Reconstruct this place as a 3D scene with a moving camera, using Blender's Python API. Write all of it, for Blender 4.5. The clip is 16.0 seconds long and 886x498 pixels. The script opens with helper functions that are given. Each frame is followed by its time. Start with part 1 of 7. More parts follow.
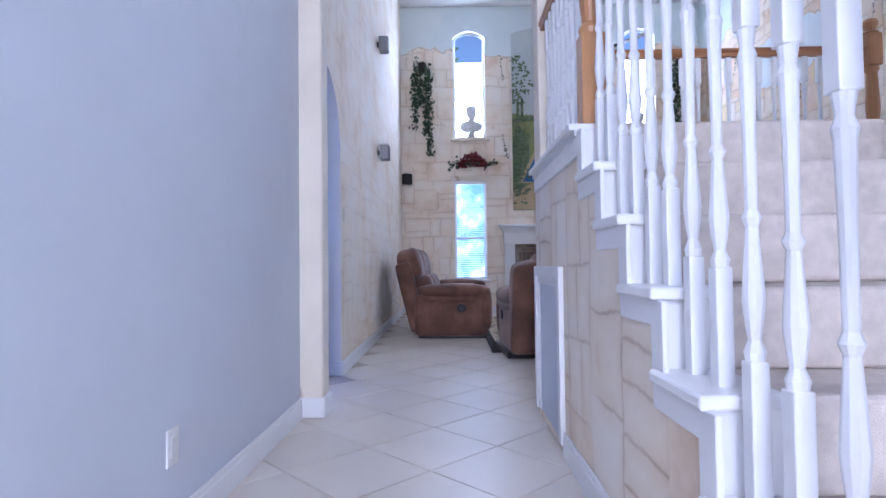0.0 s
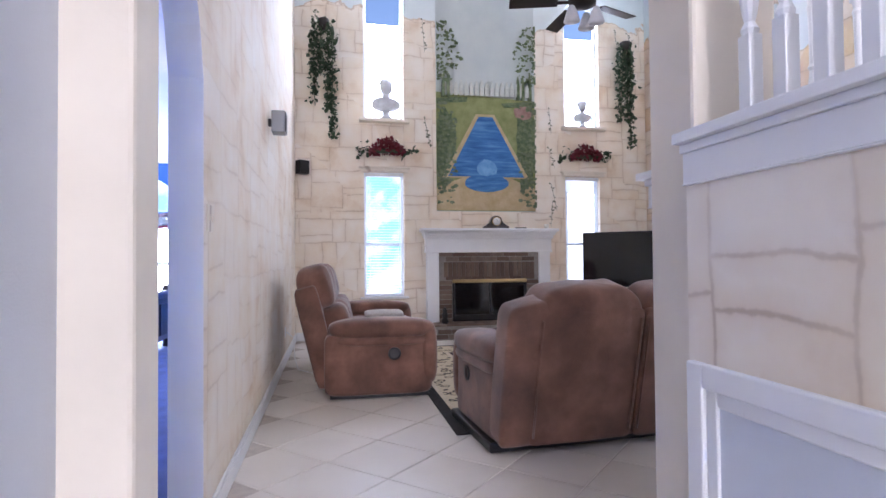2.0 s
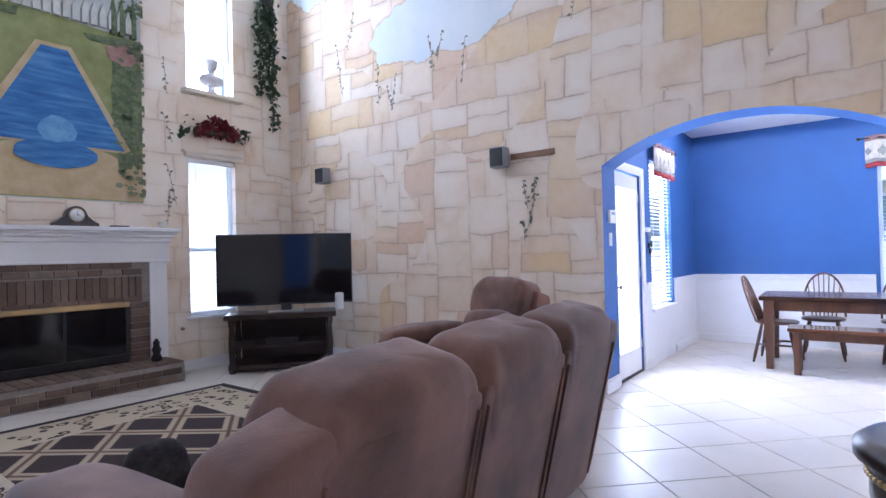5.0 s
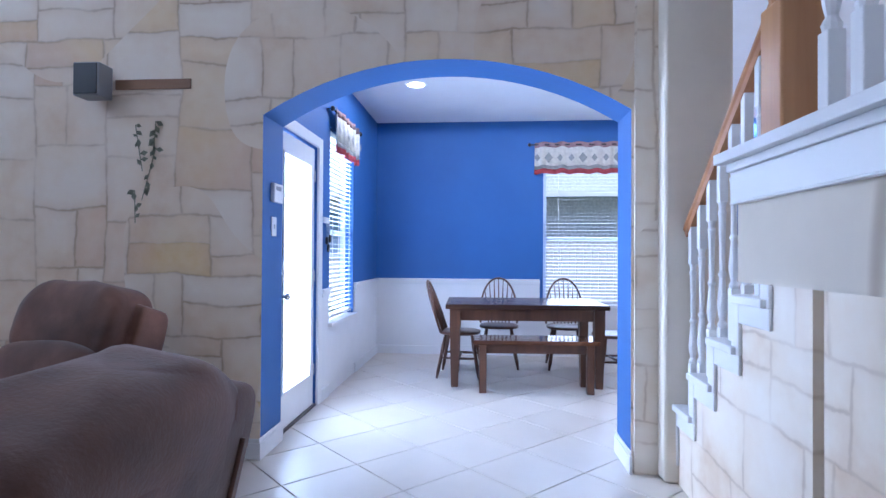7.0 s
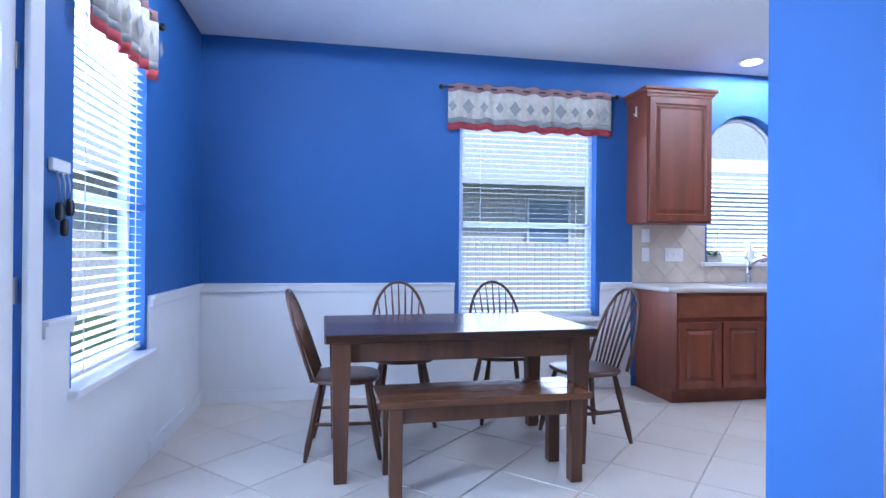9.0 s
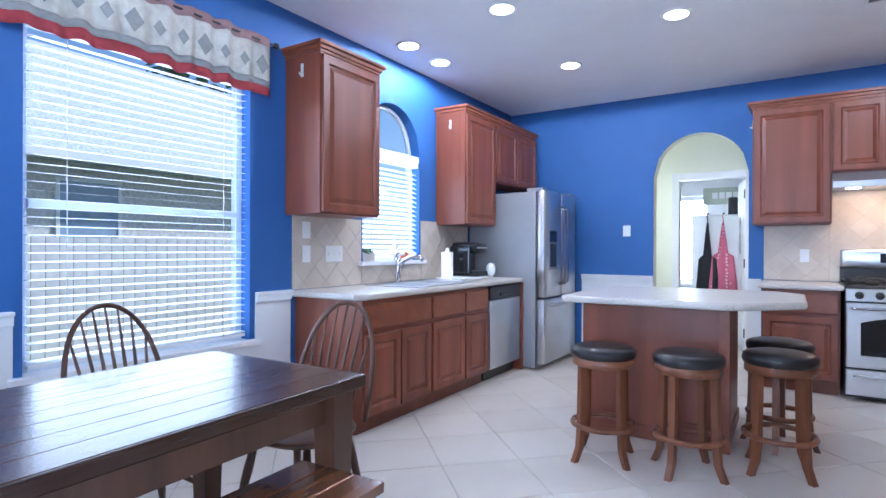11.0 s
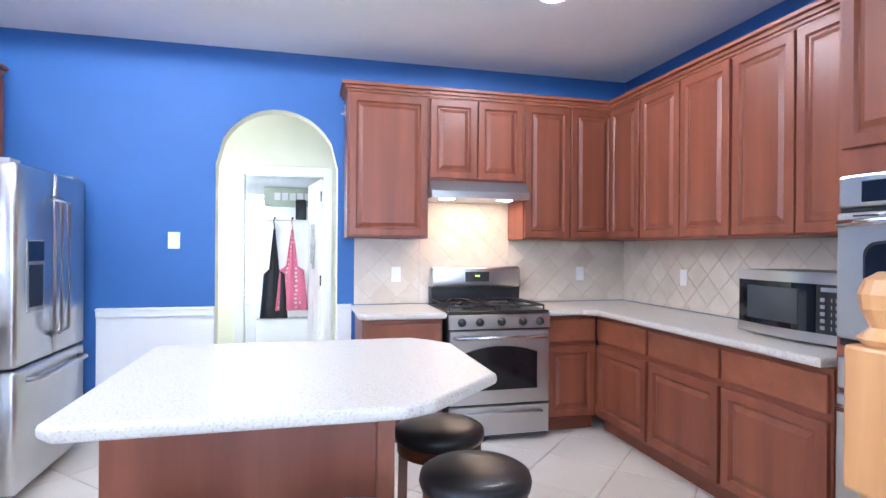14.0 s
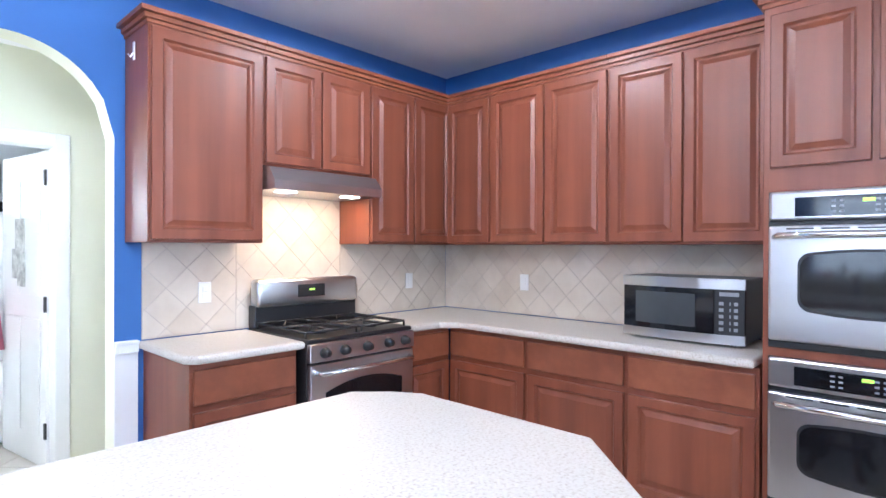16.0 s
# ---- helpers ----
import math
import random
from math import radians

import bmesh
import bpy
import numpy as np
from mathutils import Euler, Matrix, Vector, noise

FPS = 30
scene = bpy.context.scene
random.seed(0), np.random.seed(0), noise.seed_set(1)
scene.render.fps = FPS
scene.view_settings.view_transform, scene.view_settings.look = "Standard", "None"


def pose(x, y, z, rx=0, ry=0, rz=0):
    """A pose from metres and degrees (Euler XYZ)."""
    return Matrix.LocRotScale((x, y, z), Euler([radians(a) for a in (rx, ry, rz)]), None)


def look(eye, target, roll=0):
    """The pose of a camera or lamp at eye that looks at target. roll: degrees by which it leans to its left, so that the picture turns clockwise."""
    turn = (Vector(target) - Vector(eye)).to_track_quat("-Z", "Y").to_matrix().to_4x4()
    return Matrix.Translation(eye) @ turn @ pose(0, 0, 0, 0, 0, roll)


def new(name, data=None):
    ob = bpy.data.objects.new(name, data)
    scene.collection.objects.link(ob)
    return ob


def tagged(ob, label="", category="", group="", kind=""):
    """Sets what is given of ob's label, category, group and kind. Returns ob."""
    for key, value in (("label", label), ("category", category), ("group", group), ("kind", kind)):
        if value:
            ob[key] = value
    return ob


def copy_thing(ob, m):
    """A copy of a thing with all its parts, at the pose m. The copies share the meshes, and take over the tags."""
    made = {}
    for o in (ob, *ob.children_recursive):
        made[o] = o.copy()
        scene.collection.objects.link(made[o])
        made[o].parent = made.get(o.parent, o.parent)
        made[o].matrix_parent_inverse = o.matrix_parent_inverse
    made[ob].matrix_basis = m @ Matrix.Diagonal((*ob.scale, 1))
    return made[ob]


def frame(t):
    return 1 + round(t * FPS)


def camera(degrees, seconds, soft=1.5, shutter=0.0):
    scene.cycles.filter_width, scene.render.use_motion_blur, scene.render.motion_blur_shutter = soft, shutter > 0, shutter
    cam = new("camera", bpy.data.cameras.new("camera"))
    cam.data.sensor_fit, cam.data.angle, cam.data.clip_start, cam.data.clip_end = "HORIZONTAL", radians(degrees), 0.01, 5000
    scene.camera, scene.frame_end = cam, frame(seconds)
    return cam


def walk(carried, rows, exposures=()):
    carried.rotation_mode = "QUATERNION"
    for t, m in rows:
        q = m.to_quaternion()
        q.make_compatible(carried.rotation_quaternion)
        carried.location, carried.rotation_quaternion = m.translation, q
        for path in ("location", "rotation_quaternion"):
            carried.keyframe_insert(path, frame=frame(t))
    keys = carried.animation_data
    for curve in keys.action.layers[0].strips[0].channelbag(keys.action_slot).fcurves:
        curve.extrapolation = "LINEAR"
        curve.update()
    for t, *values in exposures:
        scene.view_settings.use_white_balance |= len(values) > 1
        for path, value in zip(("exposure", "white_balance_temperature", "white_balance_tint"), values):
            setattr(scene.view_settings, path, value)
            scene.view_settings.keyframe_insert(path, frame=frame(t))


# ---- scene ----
cam = camera(78.0, 16.0)
PATH = [
    (0, (1.603, 1.773, 0.916), (1.575, 3.772, 0.973), -0.7),
    (0.5, (1.477, 2.343, 0.961), (1.543, 4.341, 1.013), -0.6),
    (1, (1.355, 2.891, 0.994), (1.57, 4.878, 1.042), -0.5),
    (1.5, (1.283, 3.438, 1.074), (1.557, 5.419, 1.117), -0.5),
    (2, (1.215, 3.885, 1.164), (1.612, 5.845, 1.206), -0.5),
    (2.5, (1.229, 4.352, 1.228), (1.738, 6.286, 1.277), -0.6),
    (3, (1.237, 4.779, 1.266), (1.956, 6.645, 1.312), -0.6),
    (3.5, (1.313, 5.157, 1.277), (2.249, 6.924, 1.319), -0.8),
    (4, (1.351, 5.415, 1.294), (2.451, 7.085, 1.332), -0.9),
    (4.5, (1.377, 5.71, 1.307), (2.734, 7.179, 1.332), -1.2),
    (5, (1.63, 5.909, 1.291), (3.218, 7.124, 1.31), -1.4),
    (5.2, (1.724, 5.959, 1.308), (3.384, 7.074, 1.319), -1.6),
    (7.3, (3.546, 6.448, 1.215), (5.544, 6.525, 1.232), 0.5),
    (7.5, (3.748, 6.478, 1.207), (5.747, 6.516, 1.222), 0.5),
    (7.6, (3.858, 6.498, 1.195), (5.858, 6.52, 1.211), 0.5),
    (8, (4.314, 6.474, 1.209), (6.314, 6.485, 1.21), 0.4),
    (8.2, (4.547, 6.495, 1.208), (6.547, 6.478, 1.209), 0.5),
    (10.3, (6.6, 6.994, 1.173), (8.136, 5.714, 1.162), 0.2),
    (10.5, (6.714, 6.969, 1.191), (8.133, 5.56, 1.181), 0.3),
    (11, (7.01, 6.8, 1.214), (8.088, 5.116, 1.211), 0.2),
    (11.5, (7.215, 6.632, 1.296), (7.888, 4.748, 1.278), 0.5),
    (12, (7.487, 6.397, 1.331), (7.876, 4.436, 1.313), 0.6),
    (12.5, (7.629, 6.066, 1.378), (7.925, 4.088, 1.355), 0.7),
    (13, (7.653, 5.702, 1.376), (7.858, 3.713, 1.353), 0.5),
    (13.5, (7.703, 5.329, 1.383), (7.599, 3.332, 1.358), 0.6),
    (14, (7.609, 4.991, 1.367), (7.127, 3.051, 1.364), 0.4),
    (14.5, (7.74, 4.71, 1.373), (6.798, 2.946, 1.371), 0.3),
    (15, (7.877, 4.452, 1.376), (6.579, 2.931, 1.378), 0.3),
    (15.5, (8.061, 4.17, 1.432), (6.601, 2.803, 1.431), 0.3),
    (16, (8.273, 3.825, 1.421), (6.817, 2.454, 1.414), 0.2),
]
LIGHT = [(0, 0.12, 5250, 24), (0.8, 0.45, 5850, 25), (2.5, 0.56, 5950, 24), (5.2, 0.4, 5500, 23), (7.4, -0.22, 5000, 18), (8.2, -0.28, 4950, 18), (10.4, -0.17, 5100, 13), (12.5, 0.1, 5350, 13), (14.3, 0.6, 5500, 12), (16, 0.64, 5450, 11)]
walk(cam, [(t, look(eye, target, roll)) for t, eye, target, roll in PATH], LIGHT)

# ---------- light ----------
world = bpy.data.worlds.new("sky")
scene.world = world
world.use_nodes = True
_bg = world.node_tree.nodes["Background"]
_sky = world.node_tree.nodes.new("ShaderNodeTexSky")
_sky.sky_type, _sky.sun_disc = "NISHITA", False
_sky.sun_elevation, _sky.sun_rotation = radians(48), radians(218)
world.node_tree.links.new(_sky.outputs[0], _bg.inputs[0])
_bg.inputs[1].default_value = 0.15


def lamp(name, kind, where, target, power, color=(1, 1, 1), size=(1, 1)):
    d = bpy.data.lights.new(name, kind)
    d.energy, d.color = power, color
    if kind == "AREA":
        d.shape, d.size, d.size_y = "RECTANGLE", size[0], size[1]
    ob = new(name, d)
    ob.matrix_basis = look(where, target)
    return ob


_sun = lamp("sun", "SUN", (-6, -8, 20), (8, 10, 0), 4.5, (1.0, 0.96, 0.9))
_sun.data.angle = radians(3)
DAY = (0.80, 0.90, 1.0)
lamp("daylight_fill", "AREA", (2.0, 12.40, 4.37), (2.0, 6, 3.4), 75, DAY, (0.64, 2.2))
lamp("daylight_fill", "AREA", (5.255, 12.40, 4.37), (5.255, 6, 3.4), 75, DAY, (0.64, 2.2))
lamp("daylight_fill", "AREA", (2.0, 12.305, 1.57), (2.0, 6, 1.57), 8, DAY, (0.5, 1.75))
lamp("daylight_fill", "AREA", (5.25, 12.305, 1.57), (5.25, 6, 1.57), 8, DAY, (0.5, 1.75))
lamp("daylight_fill", "AREA", (10.035, 5.12, 1.49), (7, 5.12, 1.49), 36, DAY, (1.1, 1.6))
lamp("daylight_fill", "AREA", (10.035, 3.02, 1.57), (7.5, 3.02, 1.57), 16, DAY, (0.7, 0.85))
lamp("daylight_fill", "AREA", (7.16, 7.88, 1.09), (7.16, 5.2, 1.09), 60, DAY, (0.76, 1.9))
lamp("daylight_fill", "AREA", (8.34, 7.87, 1.47), (8.34, 4, 1.47), 42, DAY, (0.72, 1.6))
# Lamp of an assumed, unseen entrance window, added to brighten the hall.
lamp("daylight_fill", "AREA", (1.45, -1.7, 2.4), (1.6, 4, 1.5), 105, (0.98, 0.96, 0.95), (1.5, 3.6))
lamp("daylight_fill", "AREA", (-1.85, 13.6, 1.3), (-1.5, 8, 0.8), 260, DAY, (1.5, 1.4))
lamp("daylight_fill", "AREA", (8.4, -2.24, 1.4), (7.9, 0.36, 1.2), 85, (1.0, 1.0, 0.93), (0.7, 1.3))

# Added fill for the passage behind the kitchen arch; no window is known there.
lamp("daylight_fill", "AREA", (9.3, 0.13, 1.5), (7, 0.13, 1.2), 16, (1.0, 1.0, 0.9), (0.5, 1.1))

# ---------- materials ----------


class Nodes:
    """Short hand for building a node material."""

    def __init__(self, name, rough=0.5, metal=0.0):
        self.m = bpy.data.materials.new(name)
        self.m.use_nodes = True
        self.t = self.m.node_tree
        self.p = self.t.nodes["Principled BSDF"]
        self.p.inputs["Roughness"].default_value = rough
        self.p.inputs["Metallic"].default_value = metal
        self.coord = self.add("ShaderNodeTexCoord").outputs["Object"]

    def add(self, kind, **kw):
        n = self.t.nodes.new(kind)
        for k, v in kw.items():
            n.inputs[k].default_value = v
        return n

    def link(self, a, b):
        self.t.links.new(a, b)

    def scaled(self, s, src=None, rot=(0, 0, 0)):
        n = self.add("ShaderNodeMapping", Scale=s, Rotation=rot)
        self.link(src or self.coord, n.inputs["Vector"])
        return n.outputs[0]

    def noise(self, scale, detail=4, vec=None, rough=0.55):
        n = self.add("ShaderNodeTexNoise", Scale=scale, Detail=detail, Roughness=rough)
        self.link(vec or self.coord, n.inputs["Vector"])
        return n.outputs["Fac"]

    def ramp(self, fac, stops):
        n = self.add("ShaderNodeValToRGB")
        e = n.color_ramp.elements
        while len(e) < len(stops):
            e.new(0.5)
        for el, (p, c) in zip(e, stops):
            el.position, el.color = p, (*c, 1) if len(c) == 3 else c
        self.link(fac, n.inputs[0])
        return n.outputs[0]

    def mix(self, fac, a, b, mode="MIX"):
        n = self.t.nodes.new("ShaderNodeMix")
        n.data_type, n.blend_type = "RGBA", mode
        for v, i in ((fac, 0), (a, 6), (b, 7)):
            if isinstance(v, (int, float)):
                n.inputs[i].default_value = v
            elif isinstance(v, tuple):
                n.inputs[i].default_value = (*v, 1)
            else:
                self.link(v, n.inputs[i])
        return n.outputs[2]

    def math(self, op, a, b=0.0, clamp=False):
        n = self.t.nodes.new("ShaderNodeMath")
        n.operation, n.use_clamp = op, clamp
        for v, i in ((a, 0), (b, 1)):
            if isinstance(v, (int, float)):
                n.inputs[i].default_value = v
            else:
                self.link(v, n.inputs[i])
        return n.outputs[0]

    def base(self, c):
        if isinstance(c, tuple):
            self.p.inputs["Base Color"].default_value = (*c, 1)
        else:
            self.link(c, self.p.inputs["Base Color"])
        return self

    def rough(self, r):
        self.link(r, self.p.inputs["Roughness"])
        return self

    def bump(self, h, strength=0.2, dist=0.01):
        n = self.add("ShaderNodeBump", Strength=strength, Distance=dist)
        self.link(h, n.inputs["Height"])
        self.link(n.outputs[0], self.p.inputs["Normal"])
        return self


def tint(c, k):
    return tuple(min(1, v * k) for v in c)


def plain(name, c, rough=0.5, metal=0.0, vary=0.12, scale=6, bump=0.08, fine=90):
    n = Nodes(name, rough, metal)
    n.base(n.ramp(n.noise(scale), [(0.3, tint(c, 1 - vary)), (0.7, tint(c, 1 + vary))]))
    if bump:
        n.bump(n.noise(fine, 3), bump, 0.004)
    return n.m


def wood(name, dark, light, rough=0.35, axis=2, scale=9, coat=0.0):
    n = Nodes(name, rough)
    s = [scale * 1.6] * 3
    s[axis] = scale * 0.12
    g = n.noise(1.0, 6, n.scaled(tuple(s)))
    big = n.noise(1.3, 3)
    c = n.ramp(g, [(0.28, dark), (0.72, light)])
    c = n.mix(n.ramp(big, [(0.35, (0, 0, 0)), (0.7, (0.35, 0.35, 0.35))]), c, tint(dark, 0.75))
    info = n.add("ShaderNodeObjectInfo").outputs["Random"]
    c = n.mix(1.0, c, n.ramp(info, [(0.0, (0.80, 0.78, 0.76)), (1.0, (1.0, 1.0, 1.0))]), "MULTIPLY")
    n.base(c).bump(g, 0.06, 0.003)
    n.p.inputs["Coat Weight"].default_value = coat
    return n.m


def painted_stone(name, sky=False, strength=1.0, yellow=0.3, patch=None, axis="x", size=1.0, tan=0.0):
    """A flat wall painted as uneven blocks of cream stone, with brown smudged joints."""
    n = Nodes(name, 0.75)
    sep = n.add("ShaderNodeSeparateXYZ")
    n.link(n.coord, sep.inputs[0])
    u = sep.outputs["Y" if axis == "x" else "X"]
    z = sep.outputs["Z"]

    def warped(v, seed):
        a = n.noise(1.6 + seed, 1)
        b = n.noise(8.0 + seed, 2)
        v = n.math("ADD", v, n.math("MULTIPLY", n.math("SUBTRACT", a, 0.5), 0.10))
        return n.math("ADD", v, n.math("MULTIPLY", n.math("SUBTRACT", b, 0.5), 0.028))
    uu, zz = warped(u, 0.0), warped(z, 0.37)

    def chance(v):
        w = n.t.nodes.new("ShaderNodeTexWhiteNoise")
        w.noise_dimensions = "1D"
        n.link(v, w.inputs["W"])
        return w.outputs["Value"]

    def blocks(a, b, w, h, seed):
        """Courses of height h, cut into blocks about w wide, some halved again: (distance to the nearest joint, block's chance)."""
        bh = n.math("DIVIDE", b, h)
        row = n.math("FLOOR", bh)
        fz = n.math("FRACT", bh)
        ua = n.math("ADD", n.math("DIVIDE", a, w), n.math("MULTIPLY", chance(n.math("ADD", row, seed)), 0.9))
        fu = n.math("FRACT", ua)
        key = n.math("ADD", n.math("MULTIPLY", row, 17.31), n.math("FLOOR", ua))
        r1 = chance(n.math("ADD", key, seed + 0.21))
        cut = n.math("ADD", n.math("MULTIPLY", chance(n.math("ADD", key, seed + 0.57)), 0.36), 0.32)

        def edge(f, split, length):
            d = n.math("MINIMUM", f, n.math("SUBTRACT", 1.0, f))
            off = n.math("ABSOLUTE", n.math("SUBTRACT", f, cut))
            off = n.math("ADD", off, n.math("SUBTRACT", 1.0, split))
            return n.math("MULTIPLY", n.math("MINIMUM", d, off), length)
        tall = n.math("LESS_THAN", r1, 0.3)
        flat = n.math("GREATER_THAN", r1, 0.62)
        d = n.math("MINIMUM", edge(fu, tall, w), edge(fz, flat, h))
        side = n.math("ADD", n.math("MULTIPLY", n.math("LESS_THAN", fu, cut), tall), n.math("MULTIPLY", n.math("LESS_THAN", fz, cut), flat))
        return d, chance(n.math("ADD", n.math("ADD", key, seed + 0.83), n.math("MULTIPLY", side, 0.313)))

    d1, c1 = blocks(uu, zz, 0.50 * size, 0.36 * size, 3.0)
    d2, c2 = blocks(zz, uu, 0.38 * size, 0.46 * size, 41.0)
    pick = n.math("GREATER_THAN", n.noise(0.8, 0), 0.52)
    dist = n.mix(pick, d1, d2)
    cell = n.mix(pick, c1, c2)
    stain = n.noise(2.2, 5)
    fine = n.noise(14, 5)
    rough = n.math("MULTIPLY", n.math("SUBTRACT", n.noise(30, 3), 0.5), 0.014)
    dist = n.math("ADD", dist, rough)
    col = n.ramp(stain, [(0.3, (0.70, 0.54, 0.38)), (0.45, (0.82, 0.71, 0.57)), (0.65, (0.86, 0.79, 0.69))])
    col = n.mix(tan, col, (0.72, 0.51, 0.33))
    warm = n.ramp(cell, [(0.70, (0, 0, 0)), (0.98, (yellow, yellow, yellow))])
    col = n.mix(warm, col, n.ramp(n.noise(0.7, 1), [(0.45, (0.66, 0.42, 0.26)), (0.55, (0.74, 0.52, 0.22))]))
    col = n.mix(n.ramp(cell, [(0.0, (0.45, 0.45, 0.45)), (0.35, (0, 0, 0))]), col, (0.88, 0.83, 0.76))
    col = n.mix(n.ramp(fine, [(0.3, (0.0, 0.0, 0.0)), (0.8, (0.22, 0.22, 0.22))]), col, (0.88, 0.84, 0.77))
    fade = n.math("MULTIPLY", n.ramp(n.noise(2.4, 3), [(0.34, (0.12, 0.12, 0.12)), (0.62, (1, 1, 1))]), strength)
    smudge = n.ramp(dist, [(0.0, (0.5, 0.5, 0.5)), (0.022, (0.24, 0.24, 0.24)), (0.07, (0, 0, 0))])
    line = n.ramp(dist, [(0.003, (0.75, 0.75, 0.75)), (0.009, (0, 0, 0))])
    col = n.mix(n.math("MULTIPLY", smudge, fade, True), col, (0.55, 0.39, 0.25))
    col = n.mix(n.math("MULTIPLY", line, fade, True), col, (0.40, 0.28, 0.18))
    if sky:
        edge = n.math("ADD", z, n.math("MULTIPLY", n.math("SUBTRACT", n.noise(1.2, 5), 0.5), 1.5))
        top = n.math("SUBTRACT", edge, sky)
        rim = n.ramp(top, [(0.0, (0, 0, 0)), (0.02, (0.6, 0.6, 0.6)), (0.06, (0, 0, 0))])
        up = n.ramp(top, [(0.03, (0, 0, 0)), (0.05, (1, 1, 1))])
        col = n.mix(up, n.mix(rim, col, (0.4, 0.27, 0.15)), n.ramp(n.noise(0.8, 3), [(0.3, (0.62, 0.70, 0.70)), (0.7, (0.76, 0.80, 0.79))]))
    if patch:
        pu, pz, ru, rz = patch
        du = n.math("DIVIDE", n.math("SUBTRACT", u, pu), ru)
        dz = n.math("DIVIDE", n.math("SUBTRACT", z, pz), rz)
        r = n.math("ADD", n.math("MULTIPLY", du, du), n.math("MULTIPLY", dz, dz))
        r = n.math("ADD", r, n.math("MULTIPLY", n.math("SUBTRACT", n.noise(1.9, 5), 0.5), 2.2))
        rim = n.ramp(r, [(0.60, (0, 0, 0)), (0.65, (0.6, 0.6, 0.6)), (0.72, (0, 0, 0))])
        inside = n.ramp(r, [(0.60, (1, 1, 1)), (0.64, (0, 0, 0))])
        col = n.mix(inside, n.mix(rim, col, (0.42, 0.29, 0.16)), n.ramp(n.noise(1.5, 3), [(0.3, (0.64, 0.71, 0.74)), (0.7, (0.76, 0.80, 0.81))]))
    n.base(col).bump(n.mix(0.5, fine, n.noise(60, 3)), 0.12, 0.006)
    return n.m


def cracked(name, c):
    """Plaster painted with thin wandering cracks."""
    n = Nodes(name, 0.75)
    w = n.add("ShaderNodeTexWave", Scale=0.22, Distortion=7.0, Detail=4)
    w.inputs["Detail Scale"].default_value = 1.6
    n.link(n.scaled((1.2, 1.2, 0.45), rot=(0.3, 0.5, 0.2)), w.inputs["Vector"])
    crack = n.ramp(w.outputs["Fac"], [(0.0, (0.75, 0.75, 0.75)), (0.006, (0, 0, 0))])
    col = n.ramp(n.noise(1.6, 5), [(0.3, tint(c, 0.86)), (0.7, tint(c, 1.05))])
    n.base(n.mix(crack, col, (0.42, 0.33, 0.25))).bump(n.noise(50, 4), 0.1, 0.006)
    return n.m


STONE_X = painted_stone("painted stone", axis="x", patch=(9.6, 3.86, 1.2, 0.45), sky=4.75, yellow=0.75, strength=0.95, tan=0.32)
STONE_Y = painted_stone("painted stone", axis="y", sky=4.9, strength=0.65, yellow=0.15)
STONE_FADED = painted_stone("faded painted stone", axis="x", strength=0.3, yellow=0.05)
STONE_STAIR = painted_stone("painted stone", axis="x", strength=0.7, yellow=0.08, size=0.85)
STONE_STAIR_Y = painted_stone("painted stone", axis="y", strength=0.7, yellow=0.2, size=0.85)
CREAM = cracked("cracked cream plaster", (0.82, 0.74, 0.62))
GRAYWALL = plain("pale grey wall paint", (0.645, 0.68, 0.74), 0.7, vary=0.03, scale=2, bump=0.15, fine=160)
BLUE = plain("blue wall paint", (0.034, 0.122, 0.36), 0.6, vary=0.06, scale=2, bump=0.12, fine=160)
BLUE_BED = plain("bedroom blue paint", (0.07, 0.20, 0.55), 0.6, vary=0.05, scale=2, bump=0.1)
WHITE = plain("white trim paint", (0.80, 0.80, 0.80), 0.35, vary=0.03, scale=3, bump=0.03)
WHITEWALL = plain("white wainscot paint", (0.78, 0.79, 0.80), 0.45, vary=0.03, scale=3, bump=0.04)
CEIL = plain("ceiling paint", (0.82, 0.82, 0.82), 0.85, vary=0.03, scale=2, bump=0.3, fine=120)
JAMB = plain("cream white jamb paint", (0.84, 0.81, 0.75), 0.5, vary=0.03, scale=3, bump=0.04)
PALEGREEN = plain("pale cream hall paint", (0.80, 0.80, 0.66), 0.7, vary=0.03, scale=2, bump=0.1)
CARPET = plain("beige stair carpet", (0.60, 0.53, 0.47), 0.95, vary=0.12, scale=18, bump=0.6, fine=260)
BLUECARPET = plain("blue carpet", (0.055, 0.085, 0.24), 0.95, vary=0.25, scale=5, bump=0.6, fine=240)
OAK = wood("honey oak", (0.42, 0.19, 0.07), (0.62, 0.33, 0.14), 0.35, 2, 9)
OAK_X = wood("honey oak", (0.36, 0.15, 0.06), (0.55, 0.27, 0.11), 0.3, 0, 9)
CHERRY = wood("cherry cabinet wood", (0.165, 0.042, 0.022), (0.29, 0.088, 0.044), 0.40, 2, 5, 0.0)
CHERRY_H = wood("cherry cabinet wood", (0.19, 0.052, 0.025), (0.31, 0.10, 0.048), 0.40, 1, 5, 0.0)
DARKTABLE = wood("dark stained table wood", (0.022, 0.010, 0.006), (0.105, 0.042, 0.020), 0.27, 1, 7, 0.1)
CHAIRWOOD = wood("brown stained chair wood", (0.055, 0.022, 0.012), (0.15, 0.066, 0.034), 0.3, 2, 8)
STOOLWOOD = wood("reddish stool wood", (0.13, 0.042, 0.018), (0.26, 0.098, 0.045), 0.32, 2, 8)
BLACKWOOD = wood("dark espresso wood", (0.012, 0.008, 0.007), (0.05, 0.028, 0.02), 0.3, 0, 7)
